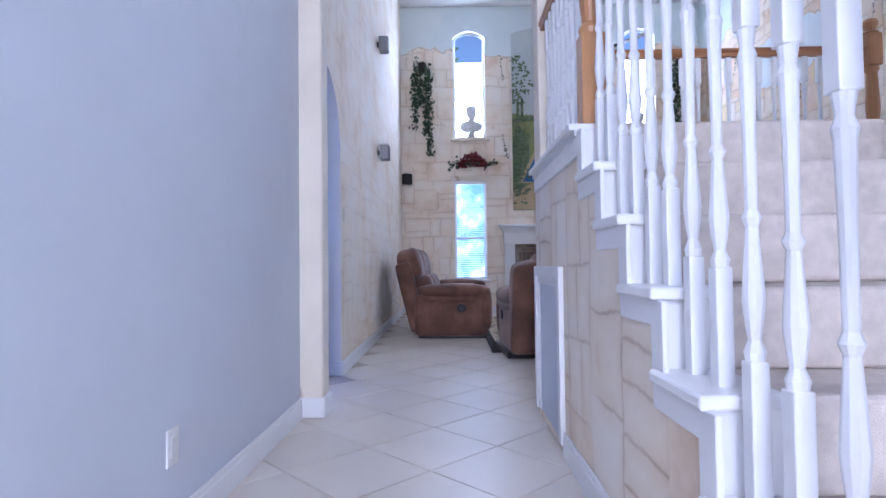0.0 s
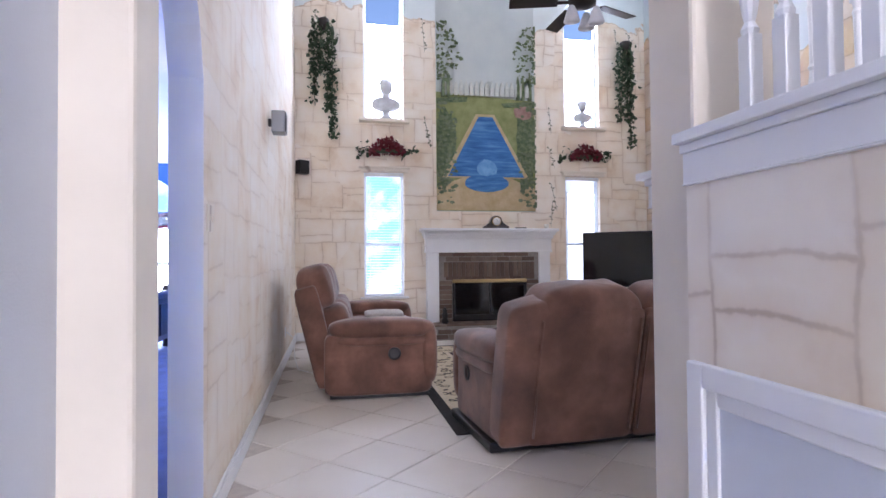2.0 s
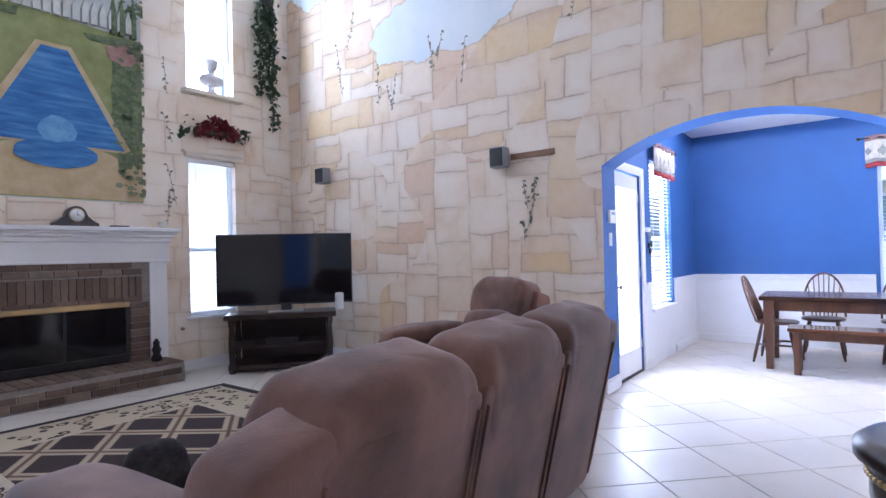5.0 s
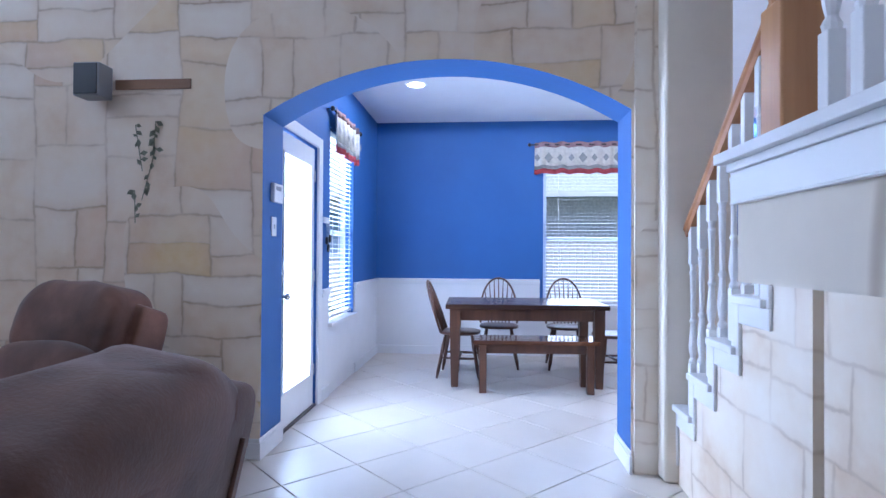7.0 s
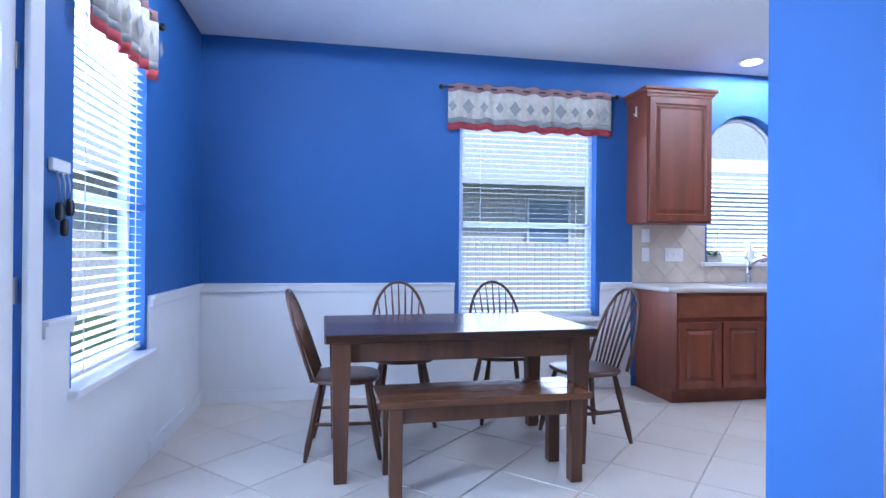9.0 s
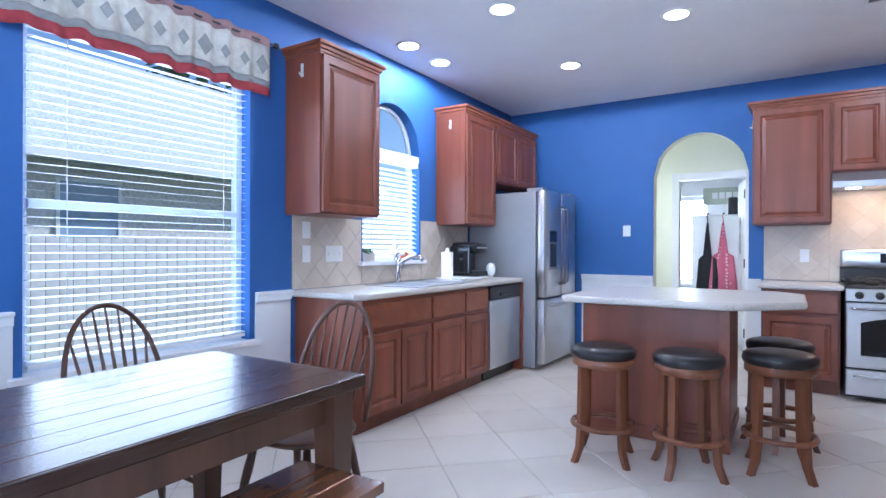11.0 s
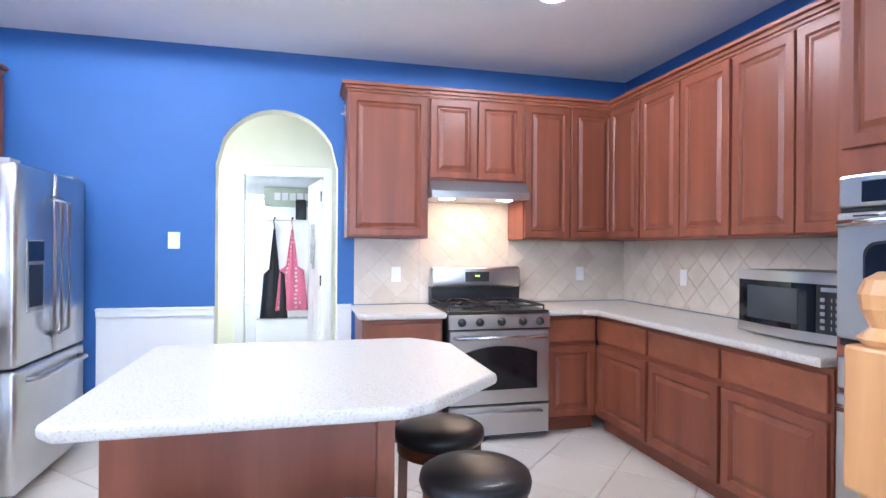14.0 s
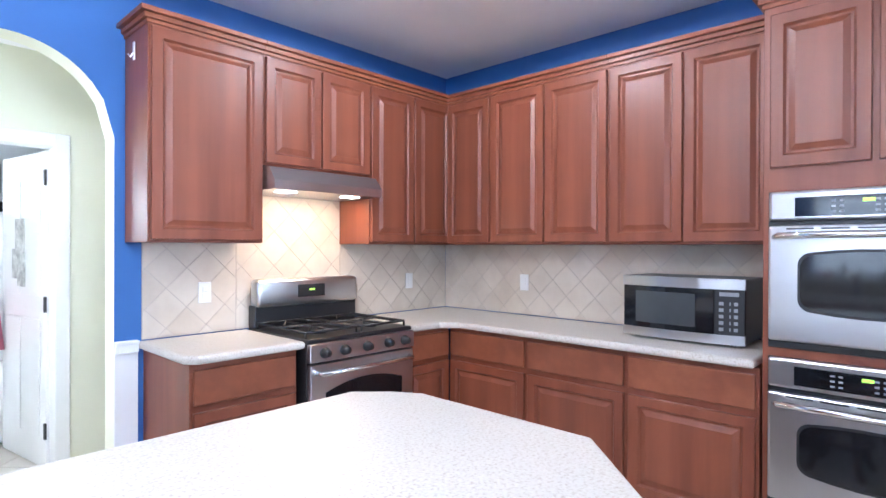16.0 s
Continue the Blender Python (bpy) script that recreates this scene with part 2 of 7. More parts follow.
STEEL = plain("brushed stainless steel", (0.55, 0.55, 0.56), 0.28, 1.0, vary=0.05, scale=3, bump=0.02)
STEELSIDE = plain("grey fridge side", (0.30, 0.31, 0.33), 0.45, 0.3, vary=0.04, scale=4, bump=0.1, fine=200)
CHROME = plain("chrome", (0.75, 0.75, 0.76), 0.12, 1.0, vary=0.02, bump=0)
BLACK = plain("black plastic", (0.014, 0.014, 0.016), 0.35, vary=0.2, bump=0.05)
GLOSSBLACK = plain("black glass", (0.008, 0.009, 0.012), 0.07, vary=0.05, bump=0)
BLACKLEATHER = plain("black leather", (0.016, 0.015, 0.016), 0.28, vary=0.2, scale=12, bump=0.2, fine=120)
BRASS = plain("aged brass", (0.42, 0.30, 0.14), 0.3, 1.0, vary=0.1, bump=0.03)
PLASTIC = plain("white plastic", (0.80, 0.80, 0.79), 0.35, vary=0.02, bump=0)
FLESHSTONE = plain("grey plaster bust", (0.58, 0.58, 0.60), 0.8, vary=0.2, scale=9, bump=0.3, fine=40)
RED = plain("dark red flowers", (0.16, 0.012, 0.022), 0.7, vary=0.5, scale=40, bump=0.1)
LEAF = plain("ivy leaf", (0.042, 0.075, 0.034), 0.6, vary=0.5, scale=30, bump=0.1)
CREAMTILE = plain("beige backsplash tile", (0.60, 0.53, 0.44), 0.35, vary=0.14, scale=7, bump=0.1, fine=40)
GROUT = plain("tile grout", (0.50, 0.44, 0.38), 0.9, vary=0.1, scale=20, bump=0.2)
GREENRIM = plain("window frame white", (0.75, 0.80, 0.86), 0.4, vary=0.03, bump=0)


def floor_tile():
    n = Nodes("glazed floor tile", 0.3)
    info = n.add("ShaderNodeObjectInfo").outputs["Random"]
    geo = n.add("ShaderNodeNewGeometry").outputs["Position"]
    c = n.ramp(n.noise(2.5, 6, geo), [(0.3, (0.56, 0.50, 0.43)), (0.5, (0.64, 0.58, 0.51)), (0.72, (0.69, 0.64, 0.57))])
    c = n.mix(0.5, c, n.ramp(info, [(0, (0.56, 0.50, 0.43)), (1, (0.69, 0.63, 0.56))]))
    n.base(c).bump(n.noise(8, 4, geo), 0.05, 0.004)
    n.rough(n.ramp(n.noise(5, 3, geo), [(0.3, (0.30, 0.30, 0.30)), (0.7, (0.40, 0.40, 0.40))]))
    return n.m


TILE = floor_tile()


def suede():
    n = Nodes("brown suede upholstery", 0.8)
    c = n.ramp(n.noise(3.2, 6), [(0.32, (0.070, 0.030, 0.019)), (0.5, (0.142, 0.062, 0.038)), (0.68, (0.235, 0.112, 0.072))])
    n.base(c).bump(n.mix(0.5, n.noise(7, 4), n.noise(120, 3)), 0.25, 0.012)
    n.p.inputs["Sheen Weight"].default_value = 0.25
    return n.m


SUEDE = suede()


def counter_mat():
    n = Nodes("speckled cream countertop", 0.3)
    a = n.noise(120, 2)
    c = n.ramp(a, [(0.32, (0.42, 0.36, 0.30)), (0.45, (0.55, 0.51, 0.46)), (0.7, (0.61, 0.58, 0.54))])
    return n.base(n.mix(n.ramp(n.noise(4, 3), [(0.3, (0, 0, 0)), (0.8, (0.3, 0.3, 0.3))]), c, (0.56, 0.52, 0.47))).m


COUNTER = counter_mat()


def brick_mat():
    n = Nodes("weathered brown brick", 0.85)
    info = n.add("ShaderNodeObjectInfo").outputs["Random"]
    geo = n.add("ShaderNodeNewGeometry").outputs["Position"]
    c = n.ramp(info, [(0, (0.10, 0.060, 0.045)), (0.4, (0.19, 0.115, 0.082)), (0.75, (0.27, 0.18, 0.13)), (1, (0.34, 0.27, 0.21))])
    n.base(n.mix(n.noise(9, 5, geo), c, tint((0.2, 0.15, 0.12), 0.7))).bump(n.noise(40, 5, geo), 0.5, 0.01)
    return n.m


BRICK = brick_mat()
MORTAR = plain("grey mortar", (0.30, 0.27, 0.24), 0.95, vary=0.15, scale=20, bump=0.3)


def rug_mat(kind):
    n = Nodes("patterned rug " + kind, 0.95)
    if kind == "border":
        v = n.add("ShaderNodeTexVoronoi", Scale=9.0)
        n.link(n.scaled((1, 1, 1)), v.inputs["Vector"])
        sw = n.noise(11, 2)
        f = n.math("ADD", v.outputs["Distance"], n.math("MULTIPLY", sw, 0.5))
        c = n.ramp(f, [(0.0, (0.45, 0.36, 0.24)), (0.47, (0.45, 0.36, 0.24)), (0.52, (0.018, 0.013, 0.012)), (0.62, (0.02, 0.014, 0.012)), (0.66, (0.5, 0.41, 0.28))])
    elif kind == "field":
        w1 = n.add("ShaderNodeTexWave", Scale=0.78)
        w2 = n.add("ShaderNodeTexWave", Scale=0.78)
        n.link(n.scaled((1, 1, 1), rot=(0, 0, 0.62)), w1.inputs["Vector"])
        n.link(n.scaled((1, 1, 1), rot=(0, 0, -0.62)), w2.inputs["Vector"])
        f = n.math("MAXIMUM", w1.outputs["Fac"], w2.outputs["Fac"])
        c = n.ramp(f, [(0.80, (0.03, 0.014, 0.013)), (0.86, (0.36, 0.28, 0.19)), (0.97, (0.42, 0.33, 0.22)), (1.0, (0.10, 0.05, 0.03))])
    elif kind == "line":
        c = n.ramp(n.noise(30), [(0.3, (0.44, 0.36, 0.26)), (0.7, (0.56, 0.47, 0.35))])
    else:
        c = n.ramp(n.noise(30), [(0.3, (0.012, 0.010, 0.010)), (0.7, (0.025, 0.02, 0.018))])
    n.base(c).bump(n.noise(300, 2), 0.5, 0.006)
    return n.m


def glass():
    n = Nodes("window glass", 0.02)
    n.base((0.95, 0.98, 1.0))
    n.p.inputs["Transmission Weight"].default_value = 1.0
    n.p.inputs["IOR"].default_value = 1.01
    return n.m


GLASS = glass()


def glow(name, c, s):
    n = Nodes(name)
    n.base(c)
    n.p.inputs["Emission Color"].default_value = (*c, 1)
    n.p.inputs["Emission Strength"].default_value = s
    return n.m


def glowing_yard(name, dark, light, strength):
    """Mottled backdrop that glows, its emission standing in for a bright, blurred garden."""
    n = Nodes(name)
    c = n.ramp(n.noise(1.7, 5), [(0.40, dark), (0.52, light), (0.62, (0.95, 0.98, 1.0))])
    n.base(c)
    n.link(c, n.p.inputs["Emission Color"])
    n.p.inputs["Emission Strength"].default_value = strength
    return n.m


LAMPGLOW = glow("lamp lens", (1.0, 0.97, 0.92), 12)
GREENLED = glow("green display", (0.5, 0.9, 0.1), 0.7)
def slat_mat():
    n = Nodes("white blind slat", 0.5)
    n.base(n.ramp(n.noise(3), [(0.3, (0.76, 0.79, 0.83)), (0.7, (0.82, 0.84, 0.87))]))
    return n.m


SLAT = slat_mat()

# ---------- mesh helpers ----------


def mesh_of(bm, name, mats, smooth=False):
    me = bpy.data.meshes.new(name)
    bmesh.ops.recalc_face_normals(bm, faces=bm.faces)
    bm.to_mesh(me)
    bm.free()
    for m in mats if isinstance(mats, (list, tuple)) else [mats]:
        me.materials.append(m)
    if smooth:
        for p in me.polygons:
            p.use_smooth = True
    return me


HOUSE, KITCHEN = Vector((0, 0, 0)), Vector((0, 0.36, 0))
room = [HOUSE]    # origin of the room being built


def here(m=None):
    """A place in the room being built, in the world."""
    return Matrix.Translation(room[0]) @ (m if m is not None else Matrix.Identity(4))


def put(name, me, parent=None, m=None):
    ob = new(name, me)
    if parent is None:
        ob.matrix_basis = here(m)
    elif m is not None:
        ob.matrix_basis = m
    ob.parent = parent
    return ob


def add_box(bm, x0, x1, y0, y1, z0, z1, mi=0, bev=0.0, seg=2):
    mid = ((x0 + x1) / 2, (y0 + y1) / 2, (z0 + z1) / 2)
    r = bmesh.ops.create_cube(bm, size=1, matrix=Matrix.Translation(mid) @ Matrix.Diagonal((abs(x1 - x0), abs(y1 - y0), abs(z1 - z0), 1)))
    fs = {f for v in r["verts"] for f in v.link_faces}
    for f in fs:
        f.material_index = mi
    if bev:
        es = list({e for f in fs for e in f.edges})
        b = bmesh.ops.bevel(bm, geom=es, offset=bev, segments=seg, profile=0.5, affect="EDGES")
        for f in b["faces"]:
            f.material_index = mi


def box(name, x0, x1, y0, y1, z0, z1, mat, parent=None, bev=0.0, m=None, seg=2):
    bm = bmesh.new()
    add_box(bm, x0, x1, y0, y1, z0, z1, 0, bev, seg)
    return put(name, mesh_of(bm, name, mat, bev > 0.015), parent, m)


def boxes(name, rows, mat, parent=None, bev=0.0, m=None):
    bm = bmesh.new()
    for r in rows:
        add_box(bm, *r, 0, bev)
    return put(name, mesh_of(bm, name, mat), parent, m)


def thing(name, m, label, category, group="", kind=""):
    return_ob = new(name)
    return_ob.matrix_basis = here(m)
    return tagged(return_ob, label, category, group, kind)


def add_lathe(bm, prof, seg=12, at=(0, 0, 0), turn=None):
    """A turned shape: prof holds (radius, height) from the bottom up."""
    t = Matrix.Translation(at) @ (turn or Matrix.Identity(4))
    rings = [[bm.verts.new(t @ Vector((r * math.cos(2 * math.pi * k / seg), r * math.sin(2 * math.pi * k / seg), z))) for k in range(seg)] for r, z in prof]
    for a, b in zip(rings, rings[1:]):
        for k in range(seg):
            bm.faces.new((a[k], a[(k + 1) % seg], b[(k + 1) % seg], b[k]))
    bm.faces.new(rings[0][::-1])
    bm.faces.new(rings[-1])


def lathe(name, prof, mat, parent=None, seg=12, at=(0, 0, 0), turn=None):
    bm = bmesh.new()
    add_lathe(bm, prof, seg, at, turn)
    return put(name, mesh_of(bm, name, mat, True), parent)


def add_tube(bm, pts, r, seg=8, flat=1.0):
    """A tube of radius r (a number or one per point) along pts."""
    pts = [Vector(p) for p in pts]
    rings = []
    for i, p in enumerate(pts):
        d = (pts[min(i + 1, len(pts) - 1)] - pts[max(i - 1, 0)]).normalized()
        side = d.cross(Vector((0, 0, 1)))
        side = side.normalized() if side.length > 1e-3 else Vector((1, 0, 0))
        up = side.cross(d)
        rr = r[i] if isinstance(r, (list, tuple)) else r
        rings.append([bm.verts.new(p + side * rr * math.cos(2 * math.pi * k / seg) + up * rr * flat * math.sin(2 * math.pi * k / seg)) for k in range(seg)])
    for a, b in zip(rings, rings[1:]):
        for k in range(seg):
            bm.faces.new((a[k], a[(k + 1) % seg], b[(k + 1) % seg], b[k]))
    bm.faces.new(rings[0][::-1])
    bm.faces.new(rings[-1])


def tube(name, pts, r, mat, parent=None, seg=8, flat=1.0):
    bm = bmesh.new()
    add_tube(bm, pts, r, seg, flat)
    return put(name, mesh_of(bm, name, mat, True), parent)


def add_soft(bm, c, a, e1=0.45, e2=0.45, nu=28, nv=14, bend=0.0, lump=0.0, turn=None):
    """A stuffed, rounded box: a superellipsoid of half sizes a about c."""
    def p(v, e):
        return math.copysign(abs(v) ** e, v)
    turn = turn or Matrix.Identity(3)
    rows = []
    for i in range(1, nv):
        la = -math.pi / 2 + math.pi * i / nv
        row = []
        for k in range(nu):
            lo = 2 * math.pi * k / nu
            v = Vector((a[0] * p(math.cos(la), e1) * p(math.cos(lo), e2), a[1] * p(math.cos(la), e1) * p(math.sin(lo), e2), a[2] * p(math.sin(la), e1)))
            if lump:
                v *= 1 + lump * noise.noise((v + Vector(c)) * 7)
            v.y += bend * (v.z / a[2]) ** 2
            row.append(bm.verts.new(Vector(c) + turn @ v))
        rows.append(row)
    for x, y in zip(rows, rows[1:]):
        for k in range(nu):
            bm.faces.new((x[k], x[(k + 1) % nu], y[(k + 1) % nu], y[k]))
    for row, s in ((rows[0], -1), (rows[-1], 1)):
        pole = bm.verts.new(Vector(c) + turn @ Vector((0, bend, s * a[2])))
        for k in range(nu):
            bm.faces.new((row[k], row[(k + 1) % nu], pole))


def soft(name, c, a, mat, parent=None, **kw):
    bm = bmesh.new()
    add_soft(bm, c, a, **kw)
    return put(name, mesh_of(bm, name, mat, True), parent)


def prism(name, poly, axis, lo, hi, mat, parent=None):
    """A flat outline (two coordinates a point) pushed from lo to hi along an axis."""
    def at(p, w):
        return {"x": (w, p[0], p[1]), "y": (p[0], w, p[1]), "z": (p[0], p[1], w)}[axis]
    bm = bmesh.new()
    a = [bm.verts.new(at(p, lo)) for p in poly]
    b = [bm.verts.new(at(p, hi)) for p in poly]
    bm.faces.new(a)
    bm.faces.new(b[::-1])
    for k in range(len(poly)):
        bm.faces.new((a[k], a[(k + 1) % len(poly)], b[(k + 1) % len(poly)], b[k]))
    return put(name, mesh_of(bm, name, mat), parent)


def arc_top(u0, u1, spring, rise, n=18):
    """Points of an arch's underside from u0 to u1."""
    c, h = (u0 + u1) / 2, (u1 - u0) / 2
    R = (h * h + rise * rise) / (2 * rise)
    return [(u, spring + rise - R + math.sqrt(max(R * R - (u - c) ** 2, 0))) for u in (u0 + (u1 - u0) * k / n for k in range(n + 1))]


def wall(name, axis, p0, p1, u0, u1, z0, z1, holes, m_lo, m_hi, m_side, label=""):
    """A wall between p0 and p1 on its axis, with openings (u0, u1, bottom, top, rise) cut through; m_lo and m_hi face the two rooms."""
    cols, u = [], u0
    for h0, h1, zb, zt, rise in sorted(holes):
        if h0 > u:
            cols.append((u, h0, [(z0, z0, z1, z1)]))
        pts = arc_top(h0, h1, zt, rise) if rise else [(h0, zt), (h1, zt)]
        for (a, za), (b, zc) in zip(pts, pts[1:]):
            lot = [(za, zc, z1, z1)]
            if zb > z0:
                lot.append((z0, z0, zb, zb))
            cols.append((a, b, lot))
        u = h1
    if u < u1:
        cols.append((u, u1, [(z0, z0, z1, z1)]))
    bm = bmesh.new()
    for a, b, lot in cols:
        for za, zb, ta, tb in lot:
            def v(w, uu, zz):
                return bm.verts.new((w, uu, zz) if axis == "x" else (uu, w, zz))
            L = [v(p0, a, za), v(p0, b, zb), v(p0, b, tb), v(p0, a, ta)]
            H = [v(p1, a, za), v(p1, b, zb), v(p1, b, tb), v(p1, a, ta)]
            bm.faces.new(L).material_index = 0
            bm.faces.new(H[::-1]).material_index = 1
            for k in range(4):
                bm.faces.new((L[k], H[k], H[(k + 1) % 4], L[(k + 1) % 4])).material_index = 2
    bmesh.ops.remove_doubles(bm, verts=bm.verts, dist=1e-5)
    bm.verts.index_update()
    seen, dead = {}, []
    for f in bm.faces:
        seen.setdefault(tuple(sorted(x.index for x in f.verts)), []).append(f)
    for fs in seen.values():
        if len(fs) > 1:
            dead += fs
    bmesh.ops.delete(bm, geom=dead, context="FACES_ONLY")
    ob = put(name, mesh_of(bm, name, [m_lo, m_hi, m_side]))
    return tagged(ob, label, "wall", kind="structure")


def struct(ob, label, category):
    return tagged(ob, label, category, kind="structure")


# ---------- structure ----------
H = 5.9      # two-storey ceiling
HK = 2.85    # kitchen ceiling
box("grout_bed", -3.2, 10.2, -3.2, 12.6, -0.2, -0.006, GROUT)
struct(bpy.data.objects["grout_bed"], "grey-beige grout bed under the floor tiles", "floor")
bpy.data.objects["grout_bed"].name = "floor"
FLOOR = bpy.data.objects["floor"]

# west wall: hall part and living-room part with the arched bedroom opening between
wall("wall_hall", "x", 0.54, 0.68, -1.4, 5.11, 0, H, [], GRAYWALL, GRAYWALL, WHITE, "pale grey painted hall wall, matt")
struct(box("pilaster", 0.5, 0.82, 5.1, 5.27, 0, H, CREAM, bev=0.012), "cream plaster pilaster with painted cracks", "pilaster")
struct(box("baseboard", 0.49, 0.835, 5.085, 5.28, 0, 0.12, WHITE, bev=0.008), "white painted pilaster base", "baseboard")
wall("wall_west", "x", 0.54, 0.68, 5.26, 12.36, 0, H, [(5.262, 6.36, 0, 1.95, 0.5)], BLUE_BED, STONE_FADED, JAMB, "living room wall in faded painted stone with arched opening")
# north wall with four windows
for nm, za, zb, hole in (("wall_north_low", 0, 2.9, [(1.69, 2.30, 0.62, 2.52, 0), (4.95, 5.56, 0.62, 2.52, 0)]), ("wall_north_high", 2.9, H, [(1.69, 2.30, 3.33, 5.28, 0.13), (4.95, 5.56, 3.33, 5.28, 0.13)])):
    wall(nm, "y", 12.22, 12.42, 0.54, 6.75, za, zb, hole, STONE_Y, GRAYWALL, STONE_Y, "tall fireplace wall painted as cream stone blocks")
# east wall of the living room with the wide arch
wall("wall_arch", "x", 6.41, 6.73, 5.42, 12.22, 0, H, [(5.60, 7.75, 0, 2.05, 0.31)], STONE_X, BLUE, BLUE, "painted stone wall with wide blue-lined arch")
struct(box("pillar", 6.27, 6.63, 5.10, 5.46, 0, H, CREAM, bev=0.02), "cream plaster pillar with painted cracks", "pillar")
struct(box("siding", 6.735, 6.76, 7.935, 12.4, -0.1, 5.5, WHITE), "white outside siding", "siding")
struct(box("trim_arch", 6.385, 6.408, 5.46, 5.585, 0, 2.7, STONE_STAIR), "painted stone edge beside the arch", "trim")
# breakfast and kitchen shell
wall("wall_breakfast_north", "y", 7.785, 7.93, 6.73, 10.1, 0, HK, [(6.76, 7.56, 0, 2.08, 0), (7.92, 8.76, 0.62, 2.32, 0)], BLUE, GRAYWALL, BLUE, "deep blue painted wall with glazed door and window")
wall("wall_east", "x", 9.95, 10.1, 0.50, 7.785, 0, HK, [(4.51, 5.74, 0.62, 2.35, 0), (2.62, 3.42, 1.10, 2.05, 0.42)], BLUE, GRAYWALL, BLUE, "deep blue painted wall with two windows")
room[0] = KITCHEN
wall("wall_south", "y", 0.14, 0.29, 4.72, 10.1, 0, HK, [(7.38, 8.27, 0, 1.98, 0.43)], PALEGREEN, BLUE, PALEGREEN, "deep blue kitchen wall with arched opening")
wall("wall_kitchen_west", "x", 4.72, 4.87, 0.29, 3.72, 0, H, [], CREAM, BLUE, BLUE, "deep blue kitchen wall behind the cabinets")
room[0] = HOUSE
# ceilings
def ceiling(x0, x1, y0, y1, z):
    return struct(box("ceiling", x0, x1, y0, y1, z, z + 0.12, CEIL), "white textured ceiling", "ceiling")
ceiling(4.87, 9.95, 0.65, 4.08, HK)
ceiling(5.75, 9.95, 4.08, 5.12, HK)
ceiling(6.73, 9.95, 5.12, 7.785, HK)
ceiling(6.60, 6.73, 5.12, 5.42, HK)
ceiling(0.4, 6.8, -1.5, 12.5, H)
ceiling(-3.2, 0.54, 5.0, 14.0, 2.75)
ceiling(6.0, 9.2, -2.24, 0.50, 2.6)
# walls that close the stair hall
wall("wall_stair_upper", "x", 5.75, 5.87, 4.08, 5.12, HK, H, [], CREAM, CREAM, CREAM, "cream plaster wall above the back stair")
wall("wall_stair_south", "y", 3.94, 4.08, 4.87, 5.75, HK, H, [], CREAM, CREAM, CREAM, "cream plaster wall above the back stair")
wall("wall_foyer_east", "x", 3.36, 3.5, -1.4, 3.72, 0, H, [], GRAYWALL, CREAM, CREAM, "pale grey stair hall wall")
wall("wall_landing_back", "y", 3.72, 3.86, 3.36, 4.72, 1.5, H, [], CREAM, CREAM, CREAM, "cream plaster wall behind the landing")
# Tall opening in this unseen wall is assumed, to bring light into the hall.
wall("wall_foyer_south", "y", -1.54, -1.4, 0.54, 3.5, 0, H, [(0.7, 2.2, 0.3, 4.2, 0)], GRAYWALL, GRAYWALL, WHITE, "pale grey entrance wall with unseen tall window added to light the hall")
# small room behind the kitchen arch
room[0] = KITCHEN
wall("wall_pantry_south", "y", -2.5, -2.36, 6.0, 9.2, 0, 2.6, [(8.05, 8.75, 0.7, 2.0, 0)], WHITEWALL, WHITEWALL, WHITE, "pale laundry room wall with window")
wall("wall_pantry_west", "x", 6.0, 6.12, -2.4, 0.14, 0, 2.6, [], WHITEWALL, WHITEWALL, WHITE, "pale laundry room wall")
# The opening in this wall is made up, to let the added passage lamp in.
wall("wall_pantry_east", "x", 9.1, 9.2, -2.4, 0.14, 0, 2.6, [(-0.5, 0.05, 0.9, 2.1, 0)], WHITEWALL, PALEGREEN, WHITE, "pale laundry room wall")
wall("wall_pantry_inner", "y", -0.72, -0.60, 6.12, 9.1, 0, 2.6, [(7.46, 8.16, 0, 2.03, 0)], WHITEWALL, PALEGREEN, WHITE, "pale cream wall with white doorway")
struct(boxes("door_trim", [(7.38, 7.46, -0.60, -0.575, 0, 2.11), (8.16, 8.24, -0.60, -0.575, 0, 2.11), (7.46, 8.16, -0.60, -0.575, 2.03, 2.11)], WHITE, bev=0.004), "white doorway casing", "trim")
room[0] = HOUSE
# bedroom shell
for za, zb, hole in ((0, 1.95, [(-2.6, -1.1, 0.5, 1.75, 0)]), (1.95, 2.75, [(-2.6, -1.1, 1.98, 2.02, 0.55)])):
    wall("wall_bedroom_north", "y", 13.3, 13.45, -3.2, 0.54, za, zb, hole, BLUE_BED, GRAYWALL, WHITE, "bright blue bedroom wall with arched window")
wall("wall_bedroom_west", "x", -3.35, -3.2, 4.8, 13.45, 0, 2.75, [], GRAYWALL, BLUE_BED, WHITE, "bright blue bedroom wall")
wall("wall_bedroom_south", "y", 4.9, 5.05, -3.2, 0.54, 0, 2.75, [], GRAYWALL, BLUE_BED, WHITE, "bright blue bedroom wall")
struct(box("carpet_bedroom", -3.2, 0.53, 5.05, 13.3, -0.003, 0.012, BLUECARPET), "blue bedroom carpet", "carpet")


def base_run(x0, x1, y0, y1, h=0.12, name="baseboard"):
    bm = bmesh.new()
    add_box(bm, x0, x1, y0, y1, 0, h * 0.78, 0, 0.002)
    dx, dy = (0.004, 0) if x1 - x0 < y1 - y0 else (0, 0.004)
    add_box(bm, x0 + dx, x1 - dx, y0 + dy, y1 - dy, h * 0.78, h, 0, 0.003)
    return struct(put(name, mesh_of(bm, name, WHITE)), "white painted baseboard", "baseboard")


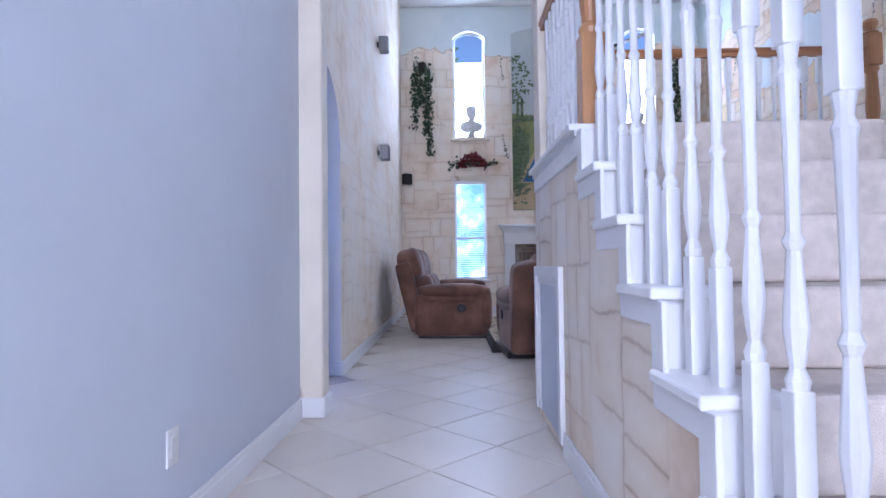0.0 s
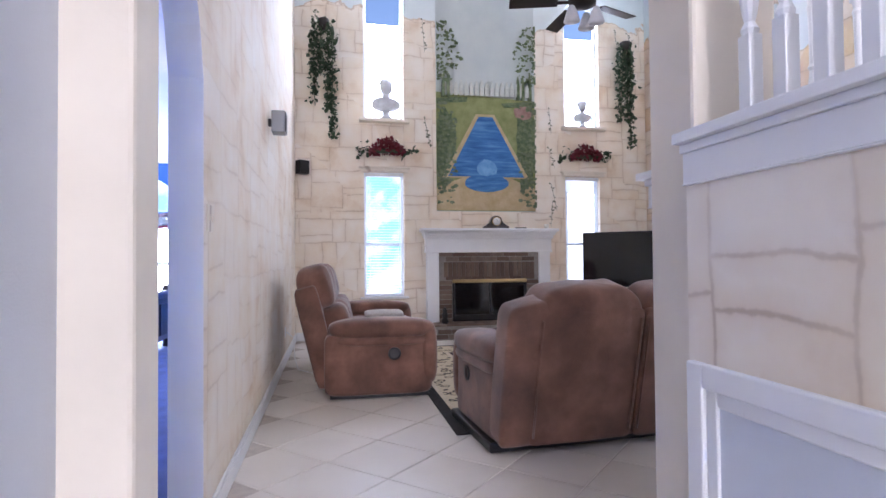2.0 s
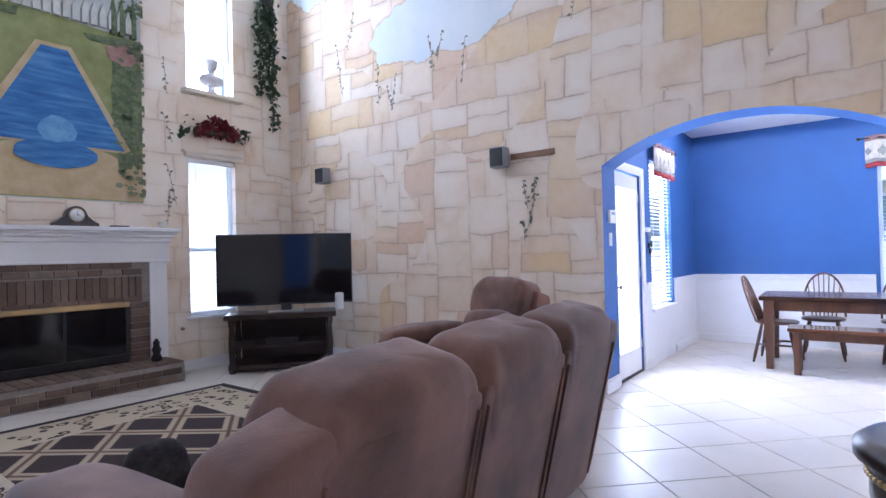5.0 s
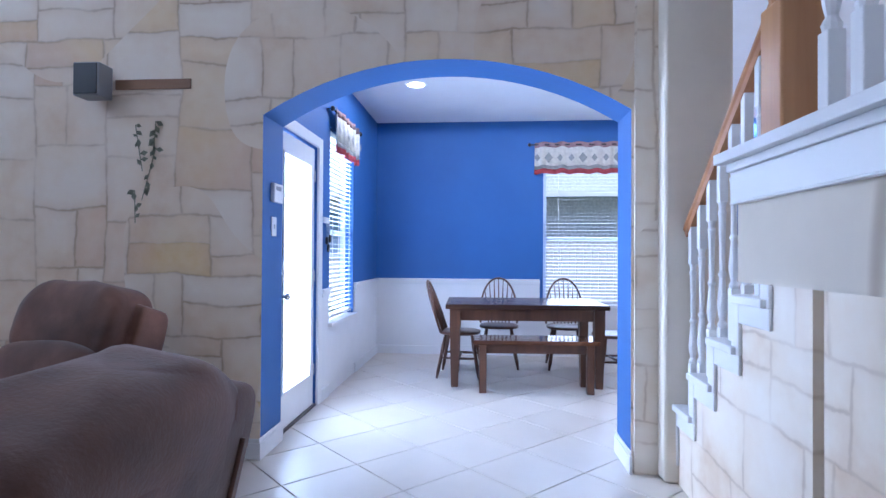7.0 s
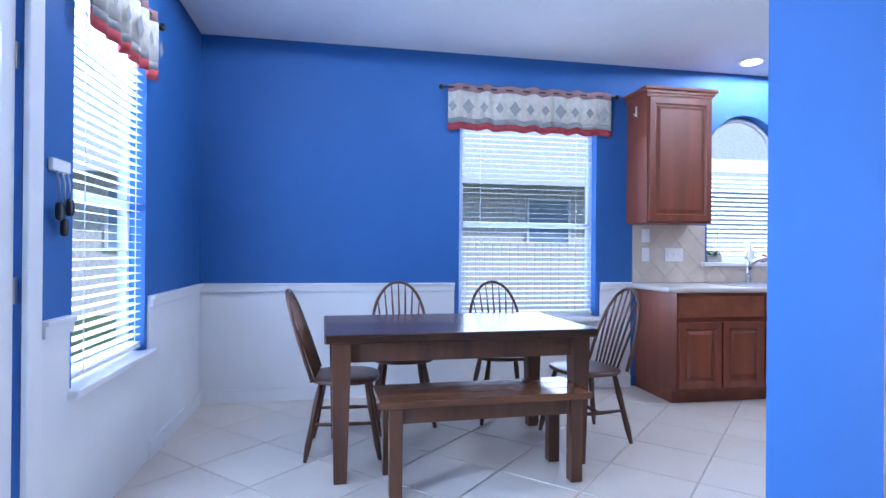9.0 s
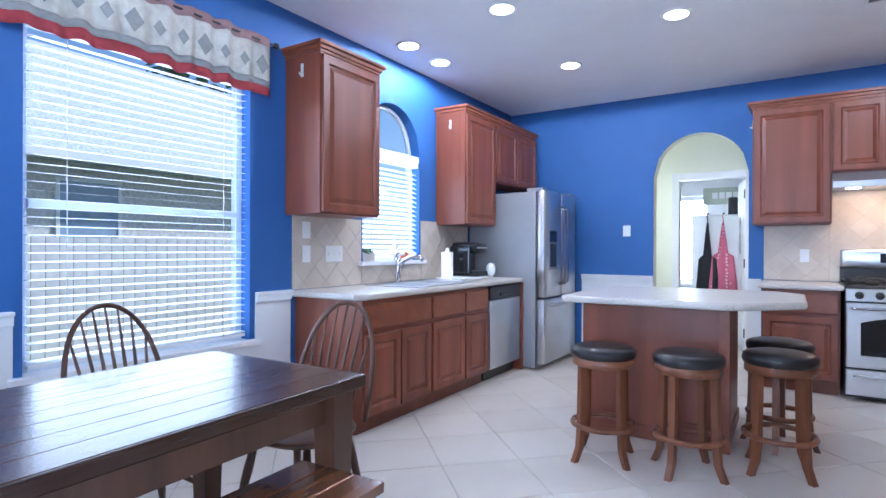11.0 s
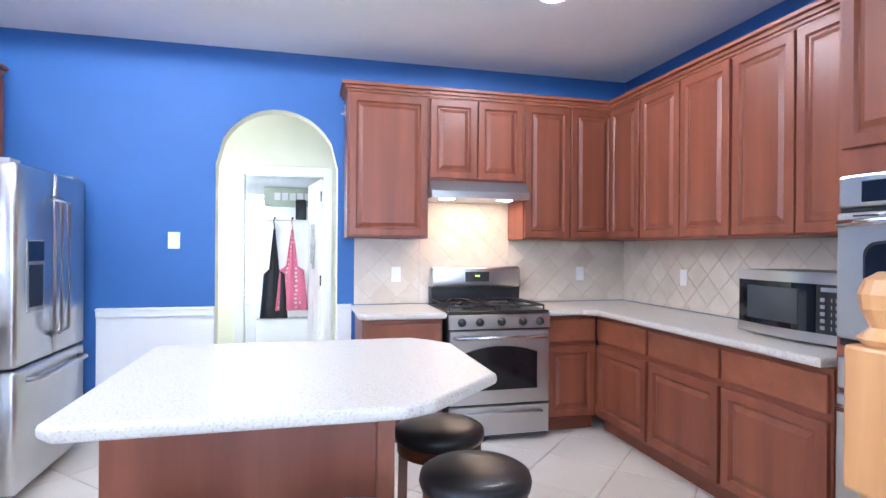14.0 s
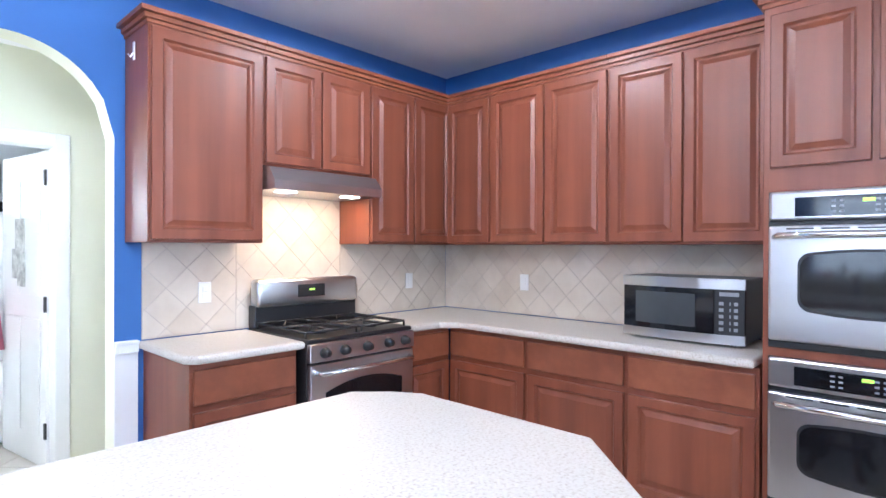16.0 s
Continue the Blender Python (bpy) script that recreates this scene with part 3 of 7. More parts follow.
base_run(0.68, 0.698, -1.4, 5.085)
base_run(0.68, 0.698, 6.36, 12.22)
base_run(0.54, 0.69, 6.342, 6.36)
base_run(0.698, 2.5, 12.202, 12.22)
base_run(4.75, 6.41, 12.202, 12.22)
base_run(6.392, 6.41, 7.75, 12.2)
base_run(6.375, 6.74, 7.735, 7.75, 0.13)
base_run(6.375, 6.745, 5.60, 5.615, 0.13)
base_run(2.122, 2.14, 3.0, 4.39)


def wainscot(name, x0, x1, y0, y1, nx, ny):
    """White dado: flat board, bead lines, chair rail and base, facing (nx, ny)."""
    bm = bmesh.new()
    if nx:
        a, b = (x1 - 0.012, x1)
        add_box(bm, a, b, y0, y1, 0, 0.86)
        add_box(bm, a - 0.03, b, y0, y1, 0.905, 0.925, 0, 0.004)
        add_box(bm, a - 0.018, b, y0, y1, 0.86, 0.905, 0, 0.004)
        add_box(bm, a - 0.014, b, y0, y1, 0, 0.1, 0, 0.003)
    else:
        a, b = (y1 - 0.012, y1) if ny < 0 else (y0, y0 + 0.012)
        s = -1 if ny < 0 else 1
        add_box(bm, x0, x1, a, b, 0, 0.86)
        lo, hi = (a - 0.03, b) if ny < 0 else (a, b + 0.03)
        add_box(bm, x0, x1, lo, hi, 0.905, 0.925, 0, 0.004)
        add_box(bm, x0, x1, lo + (0.012 if ny < 0 else 0), hi - (0 if ny < 0 else 0.012), 0.86, 0.905, 0, 0.004)
        add_box(bm, x0, x1, lo + (0.016 if ny < 0 else 0), hi - (0 if ny < 0 else 0.016), 0, 0.1, 0, 0.003)
    return struct(put(name, mesh_of(bm, name, WHITEWALL)), "white painted wainscot with moulded chair rail", "wainscot")


wainscot("wainscot", 9.9, 9.95, 5.78, 7.785, 1, 0)
wainscot("wainscot", 9.9, 9.95, 4.18, 4.47, 1, 0)
wainscot("wainscot", 7.66, 7.88, 7.7, 7.785, 0, -1)
wainscot("wainscot", 8.80, 9.92, 7.7, 7.785, 0, -1)
wainscot("wainscot", 8.27, 9.05, 0.65, 0.66, 0, 1)
wainscot("wainscot", 7.27, 7.38, 0.65, 0.66, 0, 1)
struct(box("wainscot", 9.938, 9.95, 4.47, 5.78, 0, 0.6, WHITEWALL), "white painted wainscot below the window", "wainscot")
struct(box("wainscot", 7.88, 8.80, 7.773, 7.785, 0, 0.6, WHITEWALL), "white painted wainscot below the window", "wainscot")


def window(name, axis, wallpos, out, u0, u1, z0, z1, rise=0.0, mid=None, slats=None, valance=False, sill=True):
    """A framed window in an opening; out is +1 or -1 along the axis; slats: (bottom, top, tilt) of the blind."""
    def P(u, w, z):
        return (wallpos + out * w, u, z) if axis == "x" else (u, wallpos + out * w, z)
    root = new(name)
    root.matrix_basis = here()
    tagged(root, "white framed window with clear panes", "window", kind="structure")

    def bx(nm, ua, ub, wa, wb, za, zb, mat, bev=0.004):
        a, b = P(ua, wa, za), P(ub, wb, zb)
        lo, hi = [min(i, j) for i, j in zip(a, b)], [max(i, j) for i, j in zip(a, b)]
        return box(nm, lo[0], hi[0], lo[1], hi[1], lo[2], hi[2], mat, root, bev)
    fw = 0.045
    bx("frame", u0, u0 + fw, 0.08, 0.13, z0, z1, GREENRIM)
    bx("frame", u1 - fw, u1, 0.08, 0.13, z0, z1, GREENRIM)
    bx("frame", u0 + fw, u1 - fw, 0.08, 0.13, z0, z0 + fw, GREENRIM)
    if not rise:
        bx("frame", u0 + fw, u1 - fw, 0.08, 0.13, z1 - fw, z1, GREENRIM)
    else:
        pts = arc_top(u0 + 0.022, u1 - 0.022, z1, rise - 0.022, 20)
        tube("frame", [P(u, 0.105, z) for u, z in pts], 0.022, GREENRIM, root, 6)
    if mid:
        bx("frame", u0 + fw, u1 - fw, 0.07, 0.13, mid - 0.022, mid + 0.022, GREENRIM)
    pane = bx("pane", u0 + 0.01, u1 - 0.01, 0.11, 0.113, z0 + 0.01, z1 + rise * 0.75, GLASS, 0)
    pane.visible_shadow = False
    if sill:
        bx("sill", u0 - 0.06, u1 + 0.06, -0.05, 0.085, z0 - 0.03, z0 + 0.004, WHITE, 0.006)
    if slats:
        zb, zt, tilt = slats
        bl = thing("window_blind", Matrix.Identity(4), "white horizontal slat blind, slats open", "blind")
        a, b = P(u0 + 0.02, 0.0, zt - 0.05), P(u1 - 0.02, 0.055, zt)
        box("head_rail", min(a[0], b[0]), max(a[0], b[0]), min(a[1], b[1]), max(a[1], b[1]), a[2], b[2], WHITE, bl, 0.005)
        bm = bmesh.new()
        L = (u1 - u0) / 2 - 0.025
        if axis == "x":
            add_box(bm, -0.024, 0.024, -L, L, -0.0012, 0.0012)
        else:
            add_box(bm, -L, L, -0.024, 0.024, -0.0012, 0.0012)
        me = mesh_of(bm, "slat", SLAT)
        k = int((zt - 0.06 - zb) / 0.042)
        for i in range(k):
            p = P((u0 + u1) / 2, 0.035, zb + 0.02 + i * 0.042)
            put("slat", me, bl, pose(*p, 0 if axis == "x" else tilt * out, tilt * -out if axis == "x" else 0, 0))
        for du in (0.15, 0.85):
            u = u0 + (u1 - u0) * du
            tube("cord", [P(u, 0.008, zb), P(u, 0.008, zt - 0.05)], 0.0025, WHITE, bl, 5)
        a, b = P(u0 + 0.025, 0.01, zb - 0.012), P(u1 - 0.025, 0.06, zb + 0.008)
        box("bottom_rail", min(a[0], b[0]), max(a[0], b[0]), min(a[1], b[1]), max(a[1], b[1]), a[2], b[2], WHITE, bl, 0.004)
    return root


window("window_1", "y", 12.22, 1, 1.69, 2.30, 0.62, 2.52, 0, 1.42, (0.66, 2.50, 8))
window("window_2", "y", 12.22, 1, 4.95, 5.56, 0.62, 2.52, 0, 1.42, (0.66, 2.50, 8))
window("window_3", "y", 12.22, 1, 1.69, 2.30, 3.33, 5.28, 0.13)
window("window_4", "y", 12.22, 1, 4.95, 5.56, 3.33, 5.28, 0.13)
window("window_5", "x", 9.95, 1, 4.51, 5.74, 0.62, 2.35, 0, 1.42, (0.66, 2.33, 5))
window("window_6", "x", 9.95, 1, 2.62, 3.42, 1.10, 2.05, 0.42, 2.03, (1.16, 2.0, 32))
window("window_7", "y", 7.785, 1, 7.92, 8.76, 0.62, 2.32, 0, 1.42, (0.66, 2.30, 5))
window("window_8", "y", 13.3, 1, -2.6, -1.1, 0.5, 1.75, 0, 1.15)
window("window_9", "y", -2.0, -1, 8.05, 8.75, 0.7, 2.0, 0, 1.35, (0.75, 1.98, 8))
# Unseen entrance window, added for the hall's light.
window("unseen_window", "y", -1.4, -1, 0.7, 2.2, 0.3, 4.2, 0, 2.1)
# speckled white slats sit in the arch of the kitchen window as a header board
struct(box("trim", 9.955, 9.99, 2.62, 3.42, 2.0, 2.06, WHITE, bev=0.005), "white board across the arched window", "trim")


def glazed_door():
    root = new("door_1")
    tagged(root, "white door with one full glass pane, closed", "door", kind="structure")
    x0, x1, y = 6.775, 7.545, 7.80
    rows = [(x0, x0 + 0.10, y, y + 0.045, 0.01, 2.06), (x1 - 0.10, x1, y, y + 0.045, 0.01, 2.06), (x0 + 0.1, x1 - 0.1, y, y + 0.045, 0.01, 0.26), (x0 + 0.1, x1 - 0.1, y, y + 0.045, 1.92, 2.06)]
    boxes("leaf", rows, WHITE, root, 0.004)
    rows = [(x0 + 0.085, x0 + 0.105, y - 0.012, y, 0.25, 1.93), (x1 - 0.105, x1 - 0.085, y - 0.012, y, 0.25, 1.93), (x0 + 0.105, x1 - 0.105, y - 0.012, y, 0.25, 0.27), (x0 + 0.105, x1 - 0.105, y - 0.012, y, 1.91, 1.93)]
    boxes("bead", rows, WHITE, root, 0.004)
    g = box("pane", x0 + 0.09, x1 - 0.09, y + 0.02, y + 0.024, 0.25, 1.93, GLASS, root)
    g.visible_shadow = False
    for z in (0.93, 1.08):
        t = Matrix.Rotation(radians(90), 4, "X")
        lathe("knob", [(0.03, 0), (0.03, 0.008), (0.012, 0.012), (0.012, 0.035), (0.028, 0.045), (0.03, 0.06), (0.018, 0.07)] if z < 1 else [(0.028, 0), (0.028, 0.012), (0.02, 0.018)], CHROME, root, 14, (x0 + 0.05, y, z), t)
    rows = [(7.56, 7.655, 7.762, 7.785, 0, 2.16), (6.75, 7.56, 7.762, 7.785, 2.075, 2.16)]
    boxes("casing", rows, WHITE, root, 0.006)
    boxes("hinge", [(x1 - 0.004, x1 + 0.012, y - 0.006, y + 0.004, z, z + 0.09) for z in (0.25, 1.0, 1.8)], STEEL, root)
    box("threshold", 6.76, 7.56, 7.78, 7.9, 0, 0.018, BLACKWOOD, root)


glazed_door()

# ---------- stairs ----------
RISE, RUN, LAND = 0.2121, 0.265, 1.485


def flight(name, label):
    return thing(name, Matrix.Identity(4), label, "stairs", kind="structure")


def turned_baluster(h):
    r = 0.0125
    bm = bmesh.new()
    add_box(bm, -0.019, 0.019, -0.019, 0.019, 0, h * 0.24, 0, 0.003)
    prof = [(0.018, 0.24), (0.021, 0.255), (0.012, 0.275), (0.017, 0.30), (0.022, 0.34), (0.017, 0.40), (0.012, 0.46), (0.019, 0.475), (0.012, 0.49), (0.013, 0.62), (0.016, 0.73), (0.019, 0.745), (0.013, 0.76), (0.018, 0.79)]
    add_lathe(bm, [(a, b * h) for a, b in prof], 10)
    add_box(bm, -0.019, 0.019, -0.019, 0.019, h * 0.79, h, 0, 0.003)
    me = mesh_of(bm, "baluster", WHITE)
    return me


BAL = {h: turned_baluster(h) for h in (0.88, 0.95, 1.05, 1.10, 1.21)}


def newel(root, x, y, z, h, mat=None, cap=True):
    mat = mat or OAK
    bm = bmesh.new()
    add_box(bm, -0.05, 0.05, -0.05, 0.05, 0, h * 0.30, 0, 0.006)
    add_lathe(bm, [(0.045, h * 0.30), (0.05, h * 0.32), (0.034, h * 0.34), (0.042, h * 0.40), (0.046, h * 0.45), (0.036, h * 0.62), (0.034, h * 0.66), (0.048, h * 0.68), (0.04, h * 0.70)], 16)
    add_box(bm, -0.05, 0.05, -0.05, 0.05, h * 0.70, h * 0.90, 0, 0.008)
    add_lathe(bm, [(0.04, h * 0.90), (0.052, h * 0.91), (0.03, h * 0.925), (0.046, h * 0.95), (0.05, h * 0.97), (0.04, h * 0.99), (0.02, h)], 16)
    return put("newel", mesh_of(bm, "newel", mat), root, pose(x, y, z))


def rail_piece(root, a, b, mat=None):
    """A moulded handrail from a to b."""
    a, b = Vector(a), Vector(b)
    d = (b - a).normalized()
    side = d.cross(Vector((0, 0, 1))).normalized()
    up = side.cross(d)
    prof = [(-0.022, -0.03), (0.022, -0.03), (0.026, -0.005), (0.034, 0.005), (0.033, 0.02), (0.018, 0.032), (-0.018, 0.032), (-0.033, 0.02), (-0.034, 0.005), (-0.026, -0.005)]
    bm = bmesh.new()
    r = [[bm.verts.new(p + side * u + up * v) for u, v in prof] for p in (a, b)]
    for k in range(len(prof)):
        bm.faces.new((r[0][k], r[0][(k + 1) % len(prof)], r[1][(k + 1) % len(prof)], r[1][k]))
    bm.faces.new(r[0])
    bm.faces.new(r[1][::-1])
    return put("handrail", mesh_of(bm, "handrail", mat or OAK_X), root)


def front_flight():
    root = flight("front_stair", "carpeted front staircase with white treads and turned balusters")
    X0, X1 = 2.14, 3.36
    for k in range(1, 7):
        z, y1 = LAND - RISE * k, 4.0 - RUN * (k - 1)
        y0 = y1 - RUN
        # carpeted step, rounded nosing
        bm = bmesh.new()
        add_box(bm, X0 + 0.16, X1, y0 - 0.02, y1 + 0.03, max(z - RISE, 0) , z, 0, 0.02, 3)
        put("step", mesh_of(bm, "step", CARPET, False), root)
        # white tread end and riser block on the string
        box("tread_end", X0 - 0.03, X0 + 0.16, y0 - 0.03, y1, z - 0.03, z + 0.004, WHITE, root, 0.008)
        box("riser_end", X0 + 0.002, X0 + 0.158, y0, y0 + 0.02, max(z - RISE, 0), z - 0.03, WHITE, root)
        # stepped skirt on the wall face
        boxes("skirt", [(X0 - 0.012, X0 + 0.002, y0, y1 + 0.02, z - 0.10, z - 0.03), (X0 - 0.014, X0 + 0.002, y1 - 0.06, y1 + 0.02, z - 0.03, z + RISE - 0.03)], WHITE, root, 0.004)
        box("string_wall", X0, X0 + 0.155, y0 + 0.02, y1 + 0.02, 0, z - 0.03, STONE_STAIR, root)
        for j in (0.25, 0.75):
            put("baluster", BAL[1.21] if j > 0.5 else BAL[1.10], root, pose(X0 + 0.065, y0 + RUN * j, z + 0.002))
    box("riser_end", X0 + 0.002, X0 + 0.158, 4.0, 4.02, LAND - RISE, LAND - 0.03, WHITE, root)
    box("riser", X0 + 0.16, X1, 3.985, 4.03, LAND - RISE, LAND, CARPET, root, 0.015)
    a = (X0 + 0.065, 4.0, LAND + 1.08)
    b = (X0 + 0.065, 4.0 - RUN * 6, LAND + 1.08 - RISE * 6)
    rail_piece(root, a, b, OAK)
    newel(root, X0 + 0.065, 4.07, LAND, 1.3)
    newel(root, X0 + 0.065, 4.0 - RUN * 6 - 0.05, 0.21, 1.05)
    return root


front_flight()


def landing():
    root = flight("stair_landing", "carpeted stair landing with white moulded fascia and balustrade")
    x0, x1, y1 = 2.14, 4.72, 5.76
    box("deck", x0 + 0.13, x1, 4.02, 5.40, LAND - 0.2, LAND - 0.004, CARPET, root)
    box("deck", 2.41, x1, 5.40, y1, LAND - 0.33, LAND - 0.004, CREAM, root)
    box("deck", 4.72, 5.08, 4.09, 5.38, LAND - 0.3, LAND - 0.004, CARPET, root)
    # west fascia facing the hall
    for dz0, dz1, o in ((-0.022, 0.006, 0.045), (-0.045, -0.022, 0.022), (-0.125, -0.045, 0.012), (-0.13, -0.125, 0.016)):
        boxes("fascia", [(x0 - o, x0 + 0.12, 4.02, 5.178, LAND + dz0, LAND + dz1), (2.41 - o, 2.53, 5.43, y1 + o, LAND + dz0, LAND + dz1), (2.53, x1 + o, y1 - 0.1, y1 + o, LAND + dz0, LAND + dz1)], WHITE, root, 0.003)
    # wall under the landing, hall side, with the white access panel
    box("side_wall", x0, x0 + 0.12, 4.02, 5.18, 0, LAND - 0.13, STONE_STAIR, root)
    # end pillar
    box("pillar", 2.165, 2.43, 5.18, 5.39, 0, H, CREAM, root, 0.012)
    box("side_wall", 2.43, 5.0, 5.26, 5.385, 0, LAND - 0.2, STONE_STAIR_Y, root)
    for k in range(9):
        put("baluster", BAL[0.88], root, pose(x0 + 0.065, 4.18 + k * 0.105, LAND + 0.004))
    rail_piece(root, (x0 + 0.065, 4.08, LAND + 0.92), (x0 + 0.065, 5.18, LAND + 0.92), OAK)
    newel(root, 2.47, 5.70, LAND, 1.5)
    newel(root, 4.62, 5.68, LAND, 1.15)
    for k in range(18):
        put("baluster", BAL[0.88], root, pose(2.63 + k * 0.108, 5.68, LAND + 0.004))
    for k in range(2):
        put("baluster", BAL[0.88], root, pose(2.50, 5.48 + k * 0.1, LAND + 0.004))
    rail_piece(root, (2.50, 5.68, LAND + 0.92), (4.62, 5.68, LAND + 0.92))
    return root


landing()


def access_panel():
    root = thing("access_panel", Matrix.Identity(4), "white framed access panel in the stair wall", "panel", kind="structure")
    y0, y1, z0, z1, x = 4.40, 5.16, 0.05, 0.90, 2.14
    box("panel", x - 0.006, x, y0 + 0.05, y1 - 0.05, z0, z1 - 0.05, GRAYWALL, root)
    boxes("casing", [(x - 0.026, x, y0, y0 + 0.06, z0, z1), (x - 0.026, x, y1 - 0.06, y1, z0, z1), (x - 0.026, x, y0 + 0.06, y1 - 0.06, z1 - 0.06, z1)], WHITE, root, 0.005)
    boxes("bead", [(x - 0.014, x, y0 + 0.06, y0 + 0.1, z0, z1 - 0.06), (x - 0.014, x, y1 - 0.1, y1 - 0.06, z0, z1 - 0.06), (x - 0.014, x, y0 + 0.1, y1 - 0.1, z1 - 0.1, z1 - 0.06)], WHITE, root, 0.005)


access_panel()


def back_flight():
    root = flight("back_stair", "back staircase with white treads and balusters on both sides")
    n, run = 6, 0.24
    for k in range(1, n + 1):
        z, x0 = LAND - RISE * k, 5.08 + run * (k - 1)
        x1 = x0 + run
        box("step", x0 - 0.02, x1 + 0.02, 4.38, 5.24, max(0, z - RISE), z, CARPET, root, 0.018)
        for ya, yb, yo in ((5.24, 5.385, 1), (4.22, 4.38, -1)):
            lo, hi = (ya, yb + 0.035) if yo > 0 else (ya - 0.035, yb)
            box("tread_end", x0, x1 + 0.03, lo, hi, z - 0.03, z + 0.004, WHITE, root, 0.006)
            box("string_wall", x0 - 0.02, x1 - 0.02, ya, yb, 0, z - 0.03, STONE_STAIR_Y, root)
            box("riser_end", x1 - 0.02, x1, ya, yb, max(0, z - RISE), z - 0.03, WHITE, root)
            f0, f1 = (yb, yb + 0.014) if yo > 0 else (ya - 0.014, ya)
            boxes("skirt", [(x0 - 0.02, x1, f0, f1, z - 0.11, z - 0.03), (x0 - 0.02, x0 + 0.045, f0, f1 + 0.002, z - 0.03, z + RISE - 0.03)], WHITE, root, 0.004)
            yy = 5.33 if yo > 0 else 4.26
            if yo < 0 or x1 < 6.30:
                for j in (0.25, 0.75):
                    put("baluster", BAL[1.05] if j < 0.5 else BAL[0.95], root, pose(x0 + run * j, yy, z + 0.002))
    s = RISE / run
    rail_piece(root, (6.28, 5.33, LAND + 0.92 - s * (6.28 - 5.08)), (5.0, 5.33, LAND + 0.99))
    rail_piece(root, (6.58, 4.26, 1.13), (5.0, 4.26, LAND + 0.99))
    newel(root, 6.60, 4.24, 0.0, 1.33)


back_flight()

# ---------- living room ----------


def seat_unit(root, n, w, ext=0.0, lean=0.22, top=1.05):
    """Upholstered reclining seats side by side along x, facing +y; origin at the middle of the back's foot."""
    W = n * w
    t = Matrix.Rotation(lean, 3, "X")
    for s in (-1, 1):
        x = s * (W / 2 + (0.12 if s > 0 or ext < 0.1 else 0.03))
        soft("side", (x, 0.47, 0.29), (0.12, 0.46, 0.26), SUEDE, root, e1=0.2, e2=0.25)
        soft("arm", (x, 0.50, 0.585), (0.155, 0.46, 0.095), SUEDE, root, e1=0.75, e2=0.5, lump=0.05, nu=36)
        soft("arm_roll", (x, 0.50, 0.49), (0.14, 0.43, 0.06), SUEDE, root, e1=0.7, e2=0.4, lump=0.04)
        soft("arm_front", (x, 0.90, 0.36), (0.135, 0.08, 0.26), SUEDE, root, e1=0.6, e2=0.7, lump=0.03)
        lathe("recline_handle", [(0.04, 0), (0.055, 0.008), (0.05, 0.016), (0.03, 0.010)], BLACK, root, 16, (x + s * 0.118, 0.60, 0.38), Matrix.Rotation(radians(90 * s), 4, "Y"))
        # the back's outer flank, a rounded shoulder that leans with it
        e = ext if s < 0 else 0.03
        bm = bmesh.new()
        add_soft(bm, (s * (W / 2 + e / 2 - 0.04), -0.055, 0.51), (e / 2 + 0.06, 0.10, 0.45), 0.22, 0.22, 32, 18, turn=t, lump=0.02)
        for v in bm.verts:
            out = max(0.0, s * v.co.x - W / 2 + 0.03)
            v.co.z -= 0.45 * out * max(0.0, v.co.z - 0.4)
        put("shoulder", mesh_of(bm, "shoulder", SUEDE, True), root)
    for k in range(n):
        x = -W / 2 + w * (k + 0.5)
        soft("back_panel", (x, -0.075, 0.48), (w / 2 - 0.003, 0.075, 0.42), SUEDE, root, e1=0.10, e2=0.08, turn=t, nu=32, nv=16, lump=0.012)
        soft("lumbar", (x, 0.10, 0.58), (w / 2 - 0.012, 0.14, 0.20), SUEDE, root, e1=0.6, e2=0.4, turn=t, lump=0.06)
        # head pillow, stuffed and rolled over the panel's top edge
        bm = bmesh.new()
        add_soft(bm, (x, -0.075, top - 0.225), (w / 2 - 0.002, 0.15, 0.21), 0.6, 0.26, 48, 22, turn=t, lump=0.04)
        for v in bm.verts:
            u = (v.co.x - x) / (w / 2)
            v.co.z -= 0.014 * u ** 4 + 0.006 * math.sin(9 * u + 4 * v.co.y)
            v.co.y += 0.006 * math.sin(14 * u + 11 * v.co.z)
        put("head_pillow", mesh_of(bm, "head_pillow", SUEDE, True), root)
        soft("seat", (x, 0.50, 0.42), (w / 2 - 0.01, 0.38, 0.10), SUEDE, root, e1=0.55, e2=0.3, lump=0.04)
        soft("footrest", (x, 0.88, 0.26), (w / 2 - 0.015, 0.07, 0.2), SUEDE, root, e1=0.5, e2=0.4)
        # welt along the panel's upright edges
        for sx in (-1, 1):
            p = [t @ Vector((sx * (w / 2 - 0.03), -0.078, z)) + Vector((x, -0.075, 0.48)) for z in (-0.36, -0.1, 0.15, 0.36)]
            tube("welt", p, 0.007, SUEDE, root, 6)
    box("base", -W / 2 - 0.19, W / 2 + 0.19, 0.06, 0.9, 0.0, 0.06, BLACK, root, 0.01)
    box("rear_apron", -W / 2 + 0.005, W / 2 - 0.005, -0.005, 0.05, 0.05, 0.24, SUEDE, root, 0.02)
    return root


